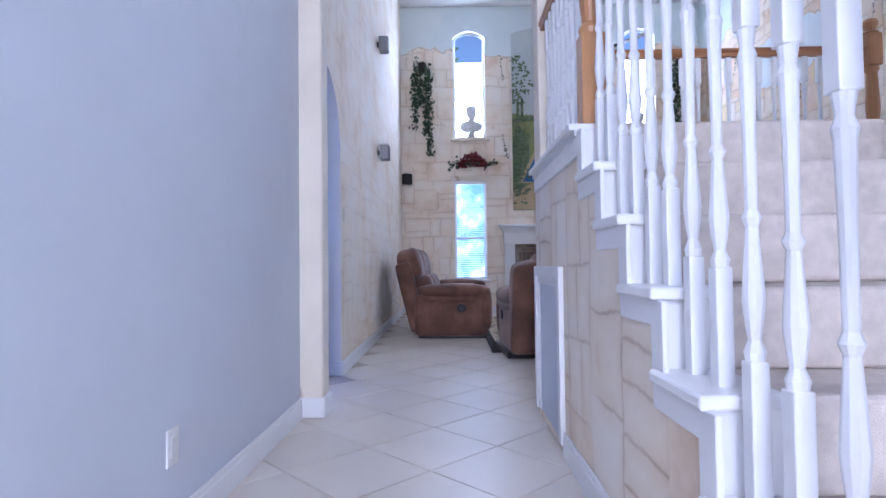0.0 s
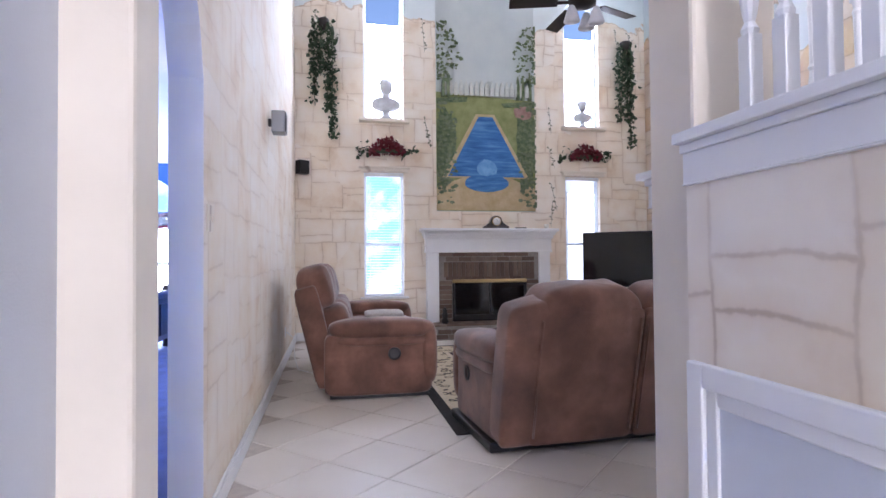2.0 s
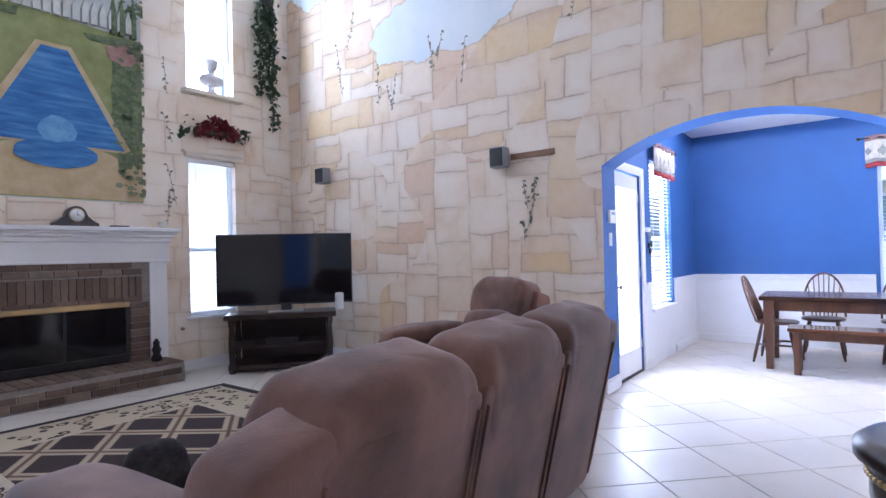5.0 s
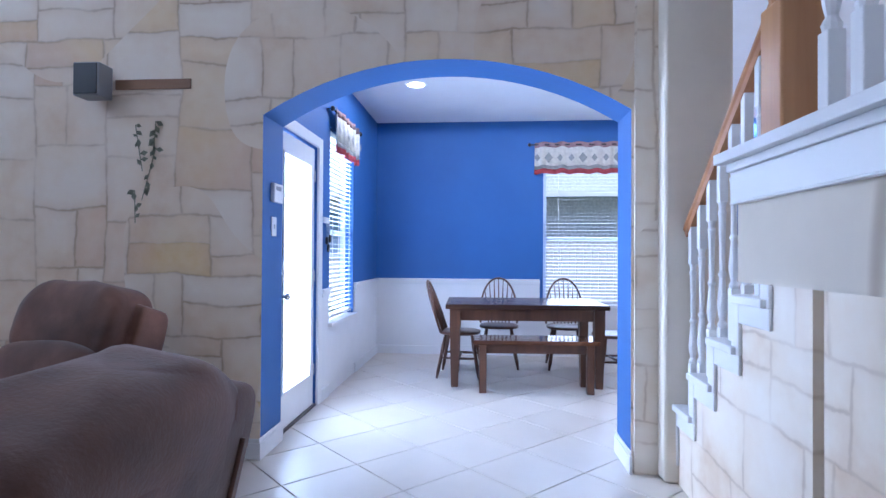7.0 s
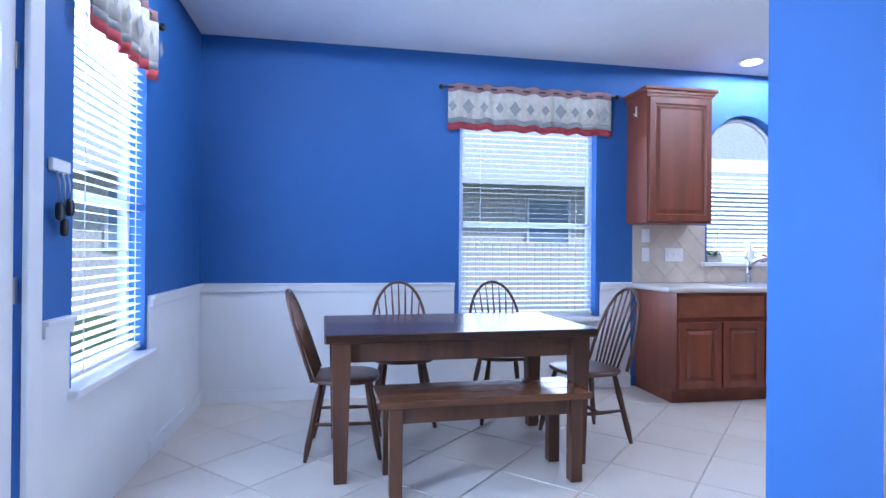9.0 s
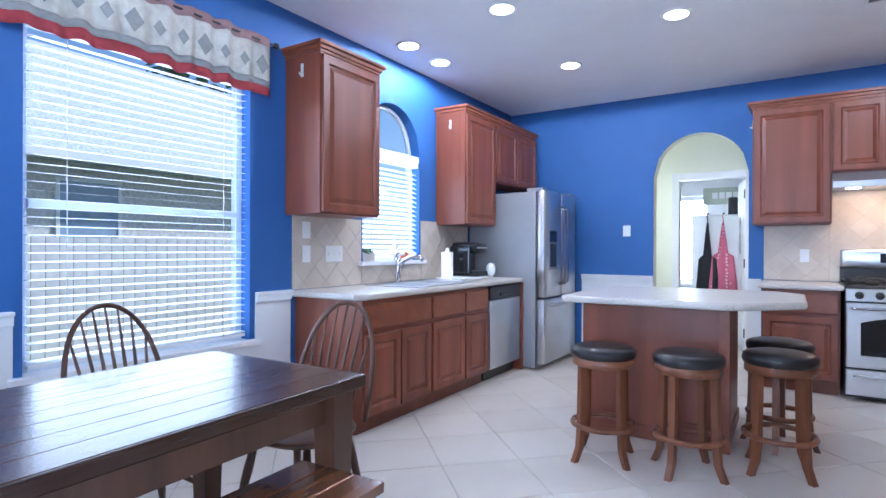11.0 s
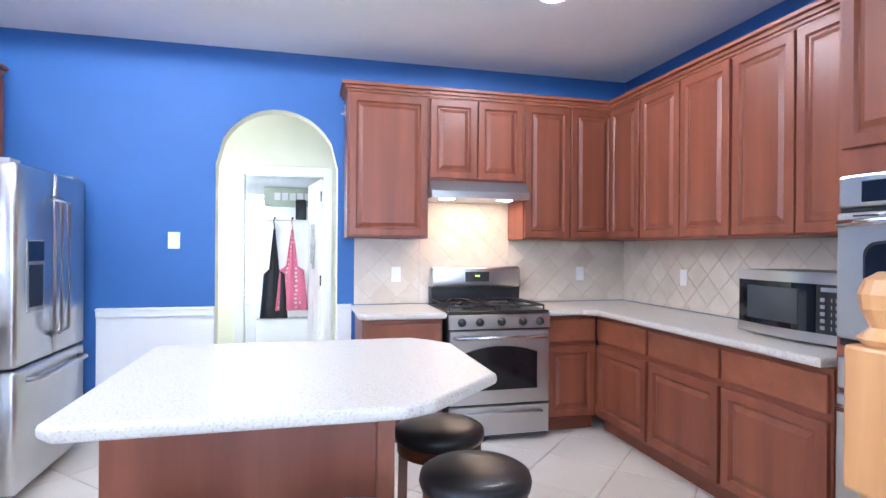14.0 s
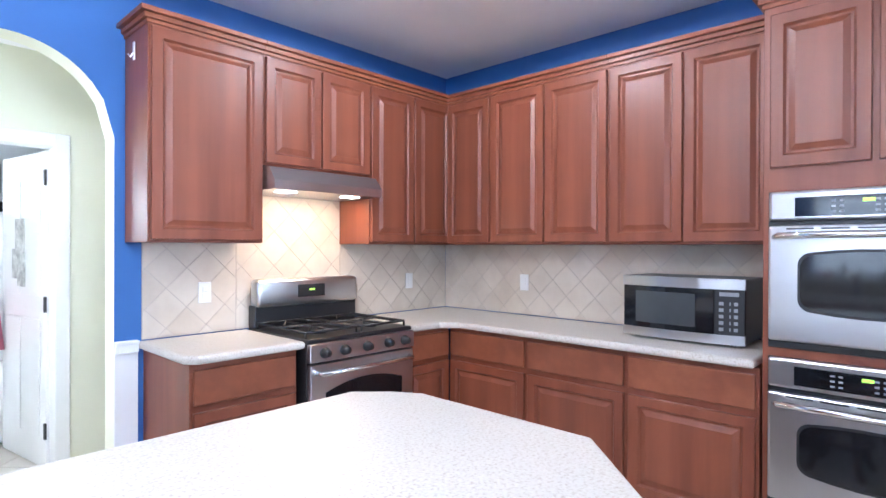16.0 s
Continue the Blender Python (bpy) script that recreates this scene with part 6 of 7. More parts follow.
def tall_oven():
    root = thing("oven_cabinet", pose(XW, 2.82, 0, 0, 0, 90), "tall cherry cabinet holding a stainless double wall oven", "cabinet")
    w, d = 0.80, 0.60
    box("body", 0, w, -d, 0, 0.0, 2.50, CHERRY, root, 0.003)
    for k in range(2):
        put("door", panel_door(0.36, 0.68), root, pose(0.03 + k * 0.385, -d, 1.78))
    crown(root, w, d, 2.50, True, True)
    def pane(nm, x0, x1, za, zb, bow, y0, y1, mat):
        """A rounded window with a bowed top and bottom edge."""
        c, r, pts = (x0 + x1) / 2, 0.045, []

        def lift(u):
            return bow * (1 - ((u - c) / (x1 - c)) ** 2)
        for cx, cz, a0, sgn in ((x0 + r, za + r, 180, -1), (x1 - r, za + r, 270, -1), (x1 - r, zb - r, 0, 1), (x0 + r, zb - r, 90, 1)):
            for i in range(7):
                a = radians(a0 + 15 * i)
                u = cx + r * math.cos(a)
                pts.append((u, cz + r * math.sin(a) + sgn * lift(u)))
            if a0 in (180, 0):
                for f in (0.2, 0.4, 0.6, 0.8):
                    u = cx + (x0 + x1 - 2 * cx) * f
                    pts.append((u, (za if sgn < 0 else zb) + sgn * lift(u)))
        return prism(nm, pts, "y", y0, y1, mat, root)
    for z0, h, nm in ((0.98, 0.69, "upper_oven"), (0.28, 0.66, "lower_oven")):
        box(nm, 0.025, 0.775, -d - 0.012, -d, z0, z0 + h, BLACK, root)
        box("oven_door", 0.03, 0.77, -d - 0.042, -d - 0.012, z0 + 0.035, z0 + h - 0.15, STEEL, root, 0.010)
        pane("glass_rim", 0.142, 0.658, z0 + 0.175, z0 + h - 0.275, 0.024, -d - 0.0435, -d - 0.040, BLACK)
        pane("oven_glass", 0.152, 0.648, z0 + 0.185, z0 + h - 0.285, 0.022, -d - 0.0455, -d - 0.043, GLOSSBLACK)
        boxes("vent_slot", [(0.10 + i * 0.125, 0.20 + i * 0.125, -d - 0.0435, -d - 0.040, z0 + h - 0.168, z0 + h - 0.161) for i in range(5)], BLACK, root)
        box("control_panel", 0.03, 0.77, -d - 0.036, -d - 0.012, z0 + h - 0.13, z0 + h, STEEL, root, 0.012)
        box("display", 0.13, 0.63, -d - 0.039, -d - 0.035, z0 + h - 0.112, z0 + h - 0.03, GLOSSBLACK, root, 0.0015)
        box("clock_digits", 0.365, 0.405, -d - 0.041, -d - 0.0385, z0 + h - 0.058, z0 + h - 0.044, GREENLED, root)
        tagged(boxes("buttons", [(0.26 + i * 0.028 + (0.09 if i > 1 else 0), 0.275 + i * 0.028 + (0.09 if i > 1 else 0), -d - 0.0405, -d - 0.0385, z0 + h - 0.098 + j * 0.022, z0 + h - 0.09 + j * 0.022) for i in range(6) for j in range(3)], STEELSIDE, root), kind="stuff")
        zz = z0 + h - 0.195
        tube("handle", [(0.055, -d - 0.042, zz - 0.006), (0.075, -d - 0.082, zz), (0.24, -d - 0.095, zz + 0.004), (0.40, -d - 0.099, zz + 0.005), (0.56, -d - 0.095, zz + 0.004), (0.725, -d - 0.082, zz), (0.745, -d - 0.042, zz - 0.006)], [0.012, 0.015, 0.015, 0.015, 0.015, 0.015, 0.012], CHROME, root, 12)
        box("bottom_vent", 0.03, 0.77, -d - 0.022, -d - 0.012, z0 + 0.004, z0 + 0.03, BLACK, root, 0.003)


tall_oven()


def microwave():
    root = thing("microwave", pose(5.02, 2.38, 0.918, 0, 0, 90) @ Matrix.Diagonal((0.88, 1, 0.96, 1)), "stainless and black microwave oven on the counter", "microwave")
    box("body", -0.36, 0.36, -0.24, 0.12, 0.015, 0.36, BLACK, root, 0.01)
    def bowed(nm, x0, x1, z0, z1, mat, out=0.0):
        """A strip of the front, bowed outwards in plan."""
        xs = [x0 + (x1 - x0) * i / 12 for i in range(13)]
        arc = [(x, -0.245 - 0.035 * (1 - (x / 0.36) ** 2) - out) for x in xs]
        return prism(nm, arc + [(x1, -0.23), (x0, -0.23)], "z", z0, z1, mat, root)
    bowed("top_trim", -0.36, 0.36, 0.305, 0.36, STEEL, 0.004)
    bowed("bottom_trim", -0.36, 0.36, 0.015, 0.065, STEEL, 0.004)
    bowed("door", -0.355, 0.20, 0.065, 0.305, GLOSSBLACK)
    bowed("door_window", -0.27, 0.10, 0.095, 0.275, plain("dark mesh window", (0.05, 0.055, 0.06), 0.15, bump=0), 0.002)
    bowed("keypad", 0.205, 0.355, 0.065, 0.305, BLACK)
    tagged(boxes("keys", [(0.228 + i * 0.036, 0.252 + i * 0.036, -0.2665 + 0.008 * i, -0.255, 0.085 + j * 0.034, 0.103 + j * 0.034) for i in range(3) for j in range(5)], STEELSIDE, root), kind="stuff")
    box("display", 0.23, 0.33, -0.2665, -0.25, 0.27, 0.29, STEELSIDE, root)
    boxes("foot", [(sx, sx + 0.03, -0.2, -0.17, 0, 0.015) for sx in (-0.3, 0.27)] + [(sx, sx + 0.03, 0.05, 0.08, 0, 0.015) for sx in (-0.3, 0.27)], BLACK, root)


microwave()


def gas_range():
    root = thing("gas_range", pose(6.655, YS, 0, 0, 0, 180), "stainless gas range with black cooktop", "range")
    w, d = 0.755, 0.66
    box("body", 0, w, -d, -0.02, 0.03, 0.90, BLACK, root, 0.004)
    box("cooktop", -0.002, w + 0.002, -d - 0.01, -0.02, 0.90, 0.925, BLACK, root, 0.008)
    box("backguard", 0.0, w, -0.10, -0.02, 0.925, 1.06, BLACK, root, 0.006)
    box("backguard_panel", 0.0, w, -0.125, -0.03, 1.05, 1.22, STEEL, root, 0.025)
    box("clock_panel", 0.28, 0.48, -0.13, -0.12, 1.10, 1.18, BLACK, root, 0.003)
    boxes("clock_digits", [(0.36, 0.40, -0.132, -0.129, 1.14, 1.152)], GREENLED, root)
    box("knob_strip", 0, w, -d - 0.035, -d, 0.80, 0.90, STEEL, root, 0.006)
    for x in (0.09, 0.22, 0.38, 0.54, 0.67):
        lathe("knob", [(0.03, 0), (0.03, 0.012), (0.022, 0.02), (0.02, 0.04)], BLACK, root, 16, (x, -d - 0.035, 0.85), Matrix.Rotation(radians(90), 4, "X"))
    box("oven_door", 0.005, w - 0.005, -d - 0.03, -d, 0.27, 0.79, STEEL, root, 0.006)
    prism("oven_glass", [(0.10, 0.37), (w - 0.10, 0.37)] + [(u, z) for u, z in reversed(arc_top(0.10, w - 0.10, 0.63, 0.05, 14))], "y", -d - 0.033, -d - 0.028, GLOSSBLACK, root)
    tube("handle", [(0.04, -d - 0.03, 0.745), (0.05, -d - 0.075, 0.745), (w - 0.05, -d - 0.075, 0.745), (w - 0.04, -d - 0.03, 0.745)], 0.013, CHROME, root, 10)
    box("drawer", 0.005, w - 0.005, -d - 0.03, -d, 0.05, 0.255, STEEL, root, 0.006)
    tube("drawer_handle", [(0.06, -d - 0.03, 0.20), (0.09, -d - 0.05, 0.21), (w - 0.09, -d - 0.05, 0.21), (w - 0.06, -d - 0.03, 0.20)], 0.01, STEEL, root, 8)
    for cx in (0.19, 0.565):
        for cy in (-0.49, -0.22):
            lathe("burner", [(0.045, 0), (0.045, 0.012), (0.03, 0.018)], BLACK, root, 16, (cx, cy, 0.925))
        bm = bmesh.new()
        for yy in (-0.62, -0.36, -0.10):
            add_tube(bm, [(cx - 0.17, yy, 0.955), (cx + 0.17, yy, 0.955)], 0.007, 6)
        for xx in (-0.17, 0, 0.17):
            add_tube(bm, [(cx + xx, -0.62, 0.955), (cx + xx, -0.10, 0.955)], 0.007, 6)
        for xx in (-0.17, 0.17):
            for yy in (-0.62, -0.10):
                add_tube(bm, [(cx + xx, yy, 0.925), (cx + xx, yy, 0.955)], 0.007, 6)
        for cy in (-0.49, -0.22):
            for s in (-1, 1):
                add_tube(bm, [(cx - 0.13, cy - 0.1 * s, 0.955), (cx - 0.05, cy, 0.972), (cx + 0.05, cy, 0.972), (cx + 0.13, cy - 0.1 * s, 0.955)], 0.006, 6)
        put("grate", mesh_of(bm, "grate", BLACK, True), root)


gas_range()


def range_hood():
    root = thing("range_hood", pose(6.73, YS, 1.74, 0, 0, 180), "stainless under-cabinet range hood with lit lamp", "range hood")
    prism("shell", [(0.0, 0.0), (-0.46, 0.0), (-0.46, 0.05), (-0.40, 0.125), (-0.33, 0.138), (0.0, 0.138)], "x", 0.0, 0.76, STEEL, root)
    for x in (0.1, 0.56):
        box("lens", x, x + 0.1, -0.36, -0.28, -0.004, 0, LAMPGLOW, root)


range_hood()
lamp("hood_lamp", "AREA", (6.35, 0.92, 1.72), (6.35, 0.81, 0.9), 5, (1.0, 0.66, 0.36), (0.6, 0.12))


def island():
    root = thing("kitchen_island", Matrix.Identity(4), "cherry kitchen island with speckled cream top", "island")
    box("body", 7.34, 8.21, 2.02, 2.80, 0.0, 0.873, CHERRY, root, 0.004)
    box("corner_post", 7.32, 7.38, 2.76, 2.82, 0.0, 0.873, CHERRY_H, root, 0.004)
    box("base_trim", 7.33, 8.22, 2.01, 2.81, 0, 0.09, CHERRY, root, 0.006)
    ob = counter_slab("top", [(8.27, 3.05), (8.22, 3.10), (7.33, 3.10), (7.24, 3.06), (6.94, 2.76), (6.94, 2.12), (7.00, 2.02), (7.10, 1.92), (8.27, 1.92)])
    for k in ("label", "category"):
        del ob[k]
    ob.matrix_basis = Matrix.Identity(4)
    ob.parent = root


island()


def bar_stool(x, y, a):
    root = thing("bar_stool", pose(x, y, 0, 0, 0, a), "round bar stool with black leather seat and reddish wooden legs", "stool", "stools round the island")
    bm = bmesh.new()
    add_soft(bm, (0, 0, 0.615), (0.185, 0.185, 0.045), 0.6, 1.0, 28, 10)
    put("seat", mesh_of(bm, "seat", BLACKLEATHER, True), root)
    lathe("seat_ring", [(0.165, 0.54), (0.172, 0.545), (0.172, 0.59), (0.16, 0.595)], STOOLWOOD, root, 28)
    bm = bmesh.new()
    add_tube(bm, [(0.172 * math.cos(2 * math.pi * i / 28), 0.172 * math.sin(2 * math.pi * i / 28), 0.20) for i in range(29)], 0.016, 8)
    put("foot_ring", mesh_of(bm, "foot_ring", STOOLWOOD, True), root)
    for k in range(4):
        b = math.pi / 4 + k * math.pi / 2
        c, s = math.cos(b), math.sin(b)
        bm = bmesh.new()
        rows = [(0.148, 0.57, 0.018), (0.150, 0.40, 0.018), (0.155, 0.20, 0.018), (0.165, 0.08, 0.017), (0.200, 0.0, 0.016)]
        prev = None
        for r, z, h in rows:
            ring = [bm.verts.new((r * c + h * (u * c - v * s), r * s + h * (u * s + v * c), z)) for u, v in ((-1, -1), (1, -1), (1, 1), (-1, 1))]
            if prev:
                for i in range(4):
                    bm.faces.new((prev[i], prev[(i + 1) % 4], ring[(i + 1) % 4], ring[i]))
            else:
                bm.faces.new(ring)
            prev = ring
        bm.faces.new(prev)
        put("leg", mesh_of(bm, "leg", STOOLWOOD), root)
    return root


st = bar_stool(7.94, 3.25, 10)
for x, y, a in ((7.49, 3.20, 25), (7.07, 2.92, 5), (7.08, 2.46, 40)):
    copy_thing(st, here(pose(x, y, 0, 0, 0, a)))


room[0] = HOUSE


def dining_table():
    root = thing("dining_table", pose(8.69, 6.06, 0, 0, 0, 2), "dark stained wooden dining table with glossy planked top", "table")
    bm = bmesh.new()
    for k in range(7):
        w = 0.82 / 7
        add_box(bm, -0.41 + k * w + 0.0003, -0.41 + (k + 1) * w - 0.0003, -0.73, 0.73, 0.725, 0.765, 0, 0.002, 1)
    put("top", mesh_of(bm, "top", DARKTABLE), root)
    boxes("top_edge", [(-0.425, -0.41, -0.745, 0.745, 0.72, 0.765), (0.41, 0.425, -0.745, 0.745, 0.72, 0.765), (-0.41, 0.41, -0.745, -0.73, 0.72, 0.765), (-0.41, 0.41, 0.73, 0.745, 0.72, 0.765)], DARKTABLE, root, 0.006)
    boxes("apron", [(-0.35, -0.325, -0.64, 0.64, 0.61, 0.725), (0.325, 0.35, -0.64, 0.64, 0.61, 0.725), (-0.325, 0.325, -0.66, -0.635, 0.61, 0.725), (-0.325, 0.325, 0.635, 0.66, 0.61, 0.725)], CHAIRWOOD, root, 0.003)
    for sx in (-1, 1):
        for sy in (-1, 1):
            bm = bmesh.new()
            prev = None
            for z, h in ((0.725, 0.047), (0.58, 0.047), (0.0, 0.033)):
                ring = [bm.verts.new((sx * 0.345 + h * u, sy * 0.66 + h * v, z)) for u, v in ((-1, -1), (1, -1), (1, 1), (-1, 1))]
                if prev:
                    for i in range(4):
                        bm.faces.new((prev[i], prev[(i + 1) % 4], ring[(i + 1) % 4], ring[i]))
                else:
                    bm.faces.new(ring)
                prev = ring
            bm.faces.new(prev)
            put("leg", mesh_of(bm, "leg", CHAIRWOOD), root)


dining_table()


def bench():
    root = thing("dining_bench", pose(8.27, 5.98, 0, 0, 0, 2), "dark stained wooden bench beside the table", "bench")
    bm = bmesh.new()
    for k in range(3):
        add_box(bm, -0.18 + k * 0.12 + 0.0008, -0.06 + k * 0.12 - 0.0008, -0.55, 0.55, 0.43, 0.465, 0, 0.004)
    put("seat", mesh_of(bm, "seat", wood("warm stained bench wood", (0.075, 0.026, 0.012), (0.20, 0.082, 0.036), 0.2, 1, 7, 0.4)), root)
    boxes("apron", [(-0.15, -0.128, -0.44, 0.44, 0.35, 0.43), (0.128, 0.15, -0.44, 0.44, 0.35, 0.43), (-0.13, 0.13, -0.47, -0.45, 0.35, 0.43), (-0.13, 0.13, 0.45, 0.47, 0.35, 0.43)], CHAIRWOOD, root, 0.003)
    for sx in (-1, 1):
        for sy in (-1, 1):
            box("leg", sx * 0.14 - 0.032, sx * 0.14 + 0.032, sy * 0.47 - 0.032, sy * 0.47 + 0.032, 0, 0.43, CHAIRWOOD, root, 0.005)


bench()


def windsor_chair(x, y, a):
    root = thing("windsor_chair", pose(x, y, 0, 0, 0, a), "brown stained spindle-back windsor chair", "chair", "chairs round the table")
    soft("seat", (0, 0.0, 0.44), (0.215, 0.205, 0.022), CHAIRWOOD, root, e1=0.6, e2=0.75)
    hoop = []
    for i in range(25):
        t = math.pi * i / 24
        hx = -0.205 * math.cos(t) * (1 + 0.06 * math.sin(t))
        hz = 0.45 + 0.50 * math.sin(t) ** 0.75
        hoop.append((hx, -0.17 - 0.17 * (hz - 0.45) / 0.5, hz))
    tube("back_hoop", hoop, 0.0115, CHAIRWOOD, root, 8)
    for k in range(7):
        u = -0.135 + k * 0.045
        t = math.acos(max(-1, min(1, -u * 1.18 / 0.215)))
        hz = 0.45 + 0.50 * math.sin(t) ** 0.75
        tube("spindle", [(u * 0.85, -0.165, 0.45), (u * 1.0, -0.17 - 0.17 * 0.45 * (hz - 0.45) / 0.5, (0.45 + hz) / 2), (u * 1.18, -0.17 - 0.17 * (hz - 0.45) / 0.5, hz)], [0.007, 0.0085, 0.005], CHAIRWOOD, root, 6)
    for sx in (-1, 1):
        for sy in (-1, 1):
            top, foot = Vector((sx * 0.13, sy * 0.13, 0.43)), Vector((sx * 0.20, sy * 0.21, 0))
            tube("leg", [top, top.lerp(foot, 0.3), top.lerp(foot, 0.5), top.lerp(foot, 0.8), foot], [0.014, 0.02, 0.017, 0.019, 0.011], CHAIRWOOD, root, 8)
        tube("stretcher", [(sx * 0.168, -0.172, 0.2), (sx * 0.172, 0, 0.2), (sx * 0.168, 0.172, 0.2)], [0.009, 0.013, 0.009], CHAIRWOOD, root, 8)
    tube("stretcher", [(-0.17, 0, 0.2), (0, 0, 0.2), (0.17, 0, 0.2)], [0.009, 0.013, 0.009], CHAIRWOOD, root, 8)
    return root


ch = windsor_chair(9.30, 6.28, 90)
for x, y, a in ((9.30, 5.55, 88), (8.80, 6.68, 176), (8.77, 5.16, 8)):
    copy_thing(ch, here(pose(x, y, 0, 0, 0, a)))


def valance(axis, at, u0, u1, z0, z1, sign):
    """A gathered cloth valance on a rod: cream with a red and grey hem and diamond motifs."""
    root = thing("window_valance", Matrix.Identity(4), "cream gathered valance with red hem and diamond motifs", "valance", "window valances")

    def cloth(nm, za, zb, mat, off=0.0):
        bm = bmesh.new()
        n = int((u1 - u0) * 90)
        rows = []
        for z in (zb, (za + zb) / 2, za):
            row = []
            for i in range(n + 1):
                u = u0 + (u1 - u0) * i / n
                w = 0.016 * math.sin(u * 47 + 0.7 * math.sin(u * 9)) * (1.0 if z < z1 - 0.05 else 0.6) + 0.05 + off
                row.append(bm.verts.new((at + sign * w, u, z + 0.008 * math.sin(u * 31)) if axis == "x" else (u, at + sign * w, z + 0.008 * math.sin(u * 31))))
            rows.append(row)
        for a, b in zip(rows, rows[1:]):
            for i in range(n):
                bm.faces.new((a[i], a[i + 1], b[i + 1], b[i]))
        ob = put(nm, mesh_of(bm, nm, mat, True), root)
        md = ob.modifiers.new("thickness", "SOLIDIFY")
        md.thickness = 0.003
    h = z1 - z0
    cloth("cloth", z0 + 0.26 * h, z1 - 0.06, CLOTH)
    cloth("grey_band", z0 + 0.15 * h, z0 + 0.26 * h, CLOTHGREY)
    cloth("red_hem", z0, z0 + 0.15 * h, CLOTHRED)
    cloth("ruffle", z1 - 0.06, z1, CLOTHTAUPE)
    bm = bmesh.new()
    k = int((u1 - u0) / 0.13)
    for i in range(k):
        u = u0 + 0.07 + i * (u1 - u0 - 0.1) / max(1, k - 1)
        s = 0.045 if i % 3 else 0.065
        zc = z0 + 0.5 * h
        pts = ((-s * 0.8, 0), (0, -s), (s * 0.8, 0), (0, s))
        o = at + sign * 0.0715
        bm.faces.new([bm.verts.new((o, u + a, zc + b) if axis == "x" else (u + a, o, zc + b)) for a, b in pts])
    put("motifs", mesh_of(bm, "motifs", CLOTHGREY), root)
    rod = (u0 - 0.06, u1 + 0.06)
    tube("rod", [(at + sign * 0.045, u, z1 - 0.03) if axis == "x" else (u, at + sign * 0.045, z1 - 0.03) for u in rod], 0.008, BLACK, root, 8)
    for u in rod:
        p = (at + sign * 0.045, u, z1 - 0.03) if axis == "x" else (u, at + sign * 0.045, z1 - 0.03)
        soft("finial", p, (0.022, 0.022, 0.022), BLACK, root, e1=1, e2=1, nu=12, nv=8)
        q = (at, u, z1 - 0.03) if axis == "x" else (u, at, z1 - 0.03)
        tube("rod_bracket", [q, p], 0.006, BLACK, root, 6)


def cloth_mat(name, c, thin=0.25):
    n = Nodes(name, 0.9)
    n.base(n.ramp(n.noise(25), [(0.3, tint(c, 0.85)), (0.7, tint(c, 1.1))])).bump(n.noise(400, 2), 0.3, 0.002)
    n.p.inputs["Transmission Weight"].default_value = 0.0
    return n.m


CLOTH = cloth_mat("cream valance cloth", (0.64, 0.62, 0.55))
CLOTHRED = cloth_mat("red hem cloth", (0.36, 0.05, 0.06))
CLOTHGREY = cloth_mat("grey green motif cloth", (0.30, 0.31, 0.30))
CLOTHTAUPE = cloth_mat("taupe ruffle cloth", (0.32, 0.20, 0.20))
valance("x", 9.95, 4.40, 5.85, 2.20, 2.58, -1)
valance("y", 7.785, 7.90, 8.80, 2.12, 2.50, -1)
valance("y", 13.3, -2.7, -1.0, 1.72, 1.95, -1)

# wall plates, alarm keypad and key rack
plate(6.58, 7.75, 1.39, 0, 0.075, 0.12, "white light switch beside the glass door", 1)
kp = thing("alarm_keypad", pose(6.60, 7.75, 1.60), "white alarm keypad on the blue wall", "keypad")
box("case", -0.075, 0.075, -0.03, 0, -0.06, 0.06, PLASTIC, kp, 0.008)
box("display", -0.05, 0.03, -0.032, -0.029, 0.015, 0.04, STEELSIDE, kp)
kr = thing("key_rack", pose(7.79, 7.785, 1.46), "white key rack with dark keys hanging", "key rack")
box("rail", -0.07, 0.07, -0.02, 0, 0.02, 0.07, PLASTIC, kr, 0.006)
for i, (dx, dz) in enumerate(((-0.04, -0.10), (0.0, -0.16), (0.04, -0.08))):
    tube("key_ring", [(dx, -0.02, 0.02), (dx, -0.03, -0.02), (dx, -0.03, dz)], 0.004, STEEL, kr, 5)
    soft("key_fob", (dx, -0.03, dz - 0.03), (0.02, 0.012, 0.035), BLACK, kr, e1=0.6, e2=0.6, nu=12, nv=8)
room[0] = KITCHEN
plate(8.55, 0.29, 1.41, 180, 0.08, 0.12, "white light switch on the blue wall", 1)
for x in (6.92, 5.31):
    plate(x, 0.303, 1.155, 180, 0.075, 0.12, "white wall outlet on the backsplash")
plate(4.883, 1.11, 1.16, 90, 0.075, 0.12, "white wall outlet on the backsplash")
plate(9.937, 3.68, 1.17, -90, 0.075, 0.12, "white wall outlet on the backsplash")
plate(9.937, 3.68, 1.34, -90, 0.075, 0.12, "white wall outlet on the backsplash")
plate(9.937, 3.40, 1.17, -90, 0.18, 0.12, "white triple switch plate on the backsplash", 1)

# aprons, sign and fridge in the back room
wf = thing("white_refrigerator", pose(7.78, -1.75, 0), "old white refrigerator in the back room", "refrigerator")
box("body", -0.36, 0.36, -0.35, 0.30, 0.02, 1.66, PLASTIC, wf, 0.02)
box("door", -0.355, 0.355, 0.305, 0.36, 0.62, 1.65, PLASTIC, wf, 0.02)
box("door", -0.355, 0.355, 0.305, 0.36, 0.05, 0.61, PLASTIC, wf, 0.02)


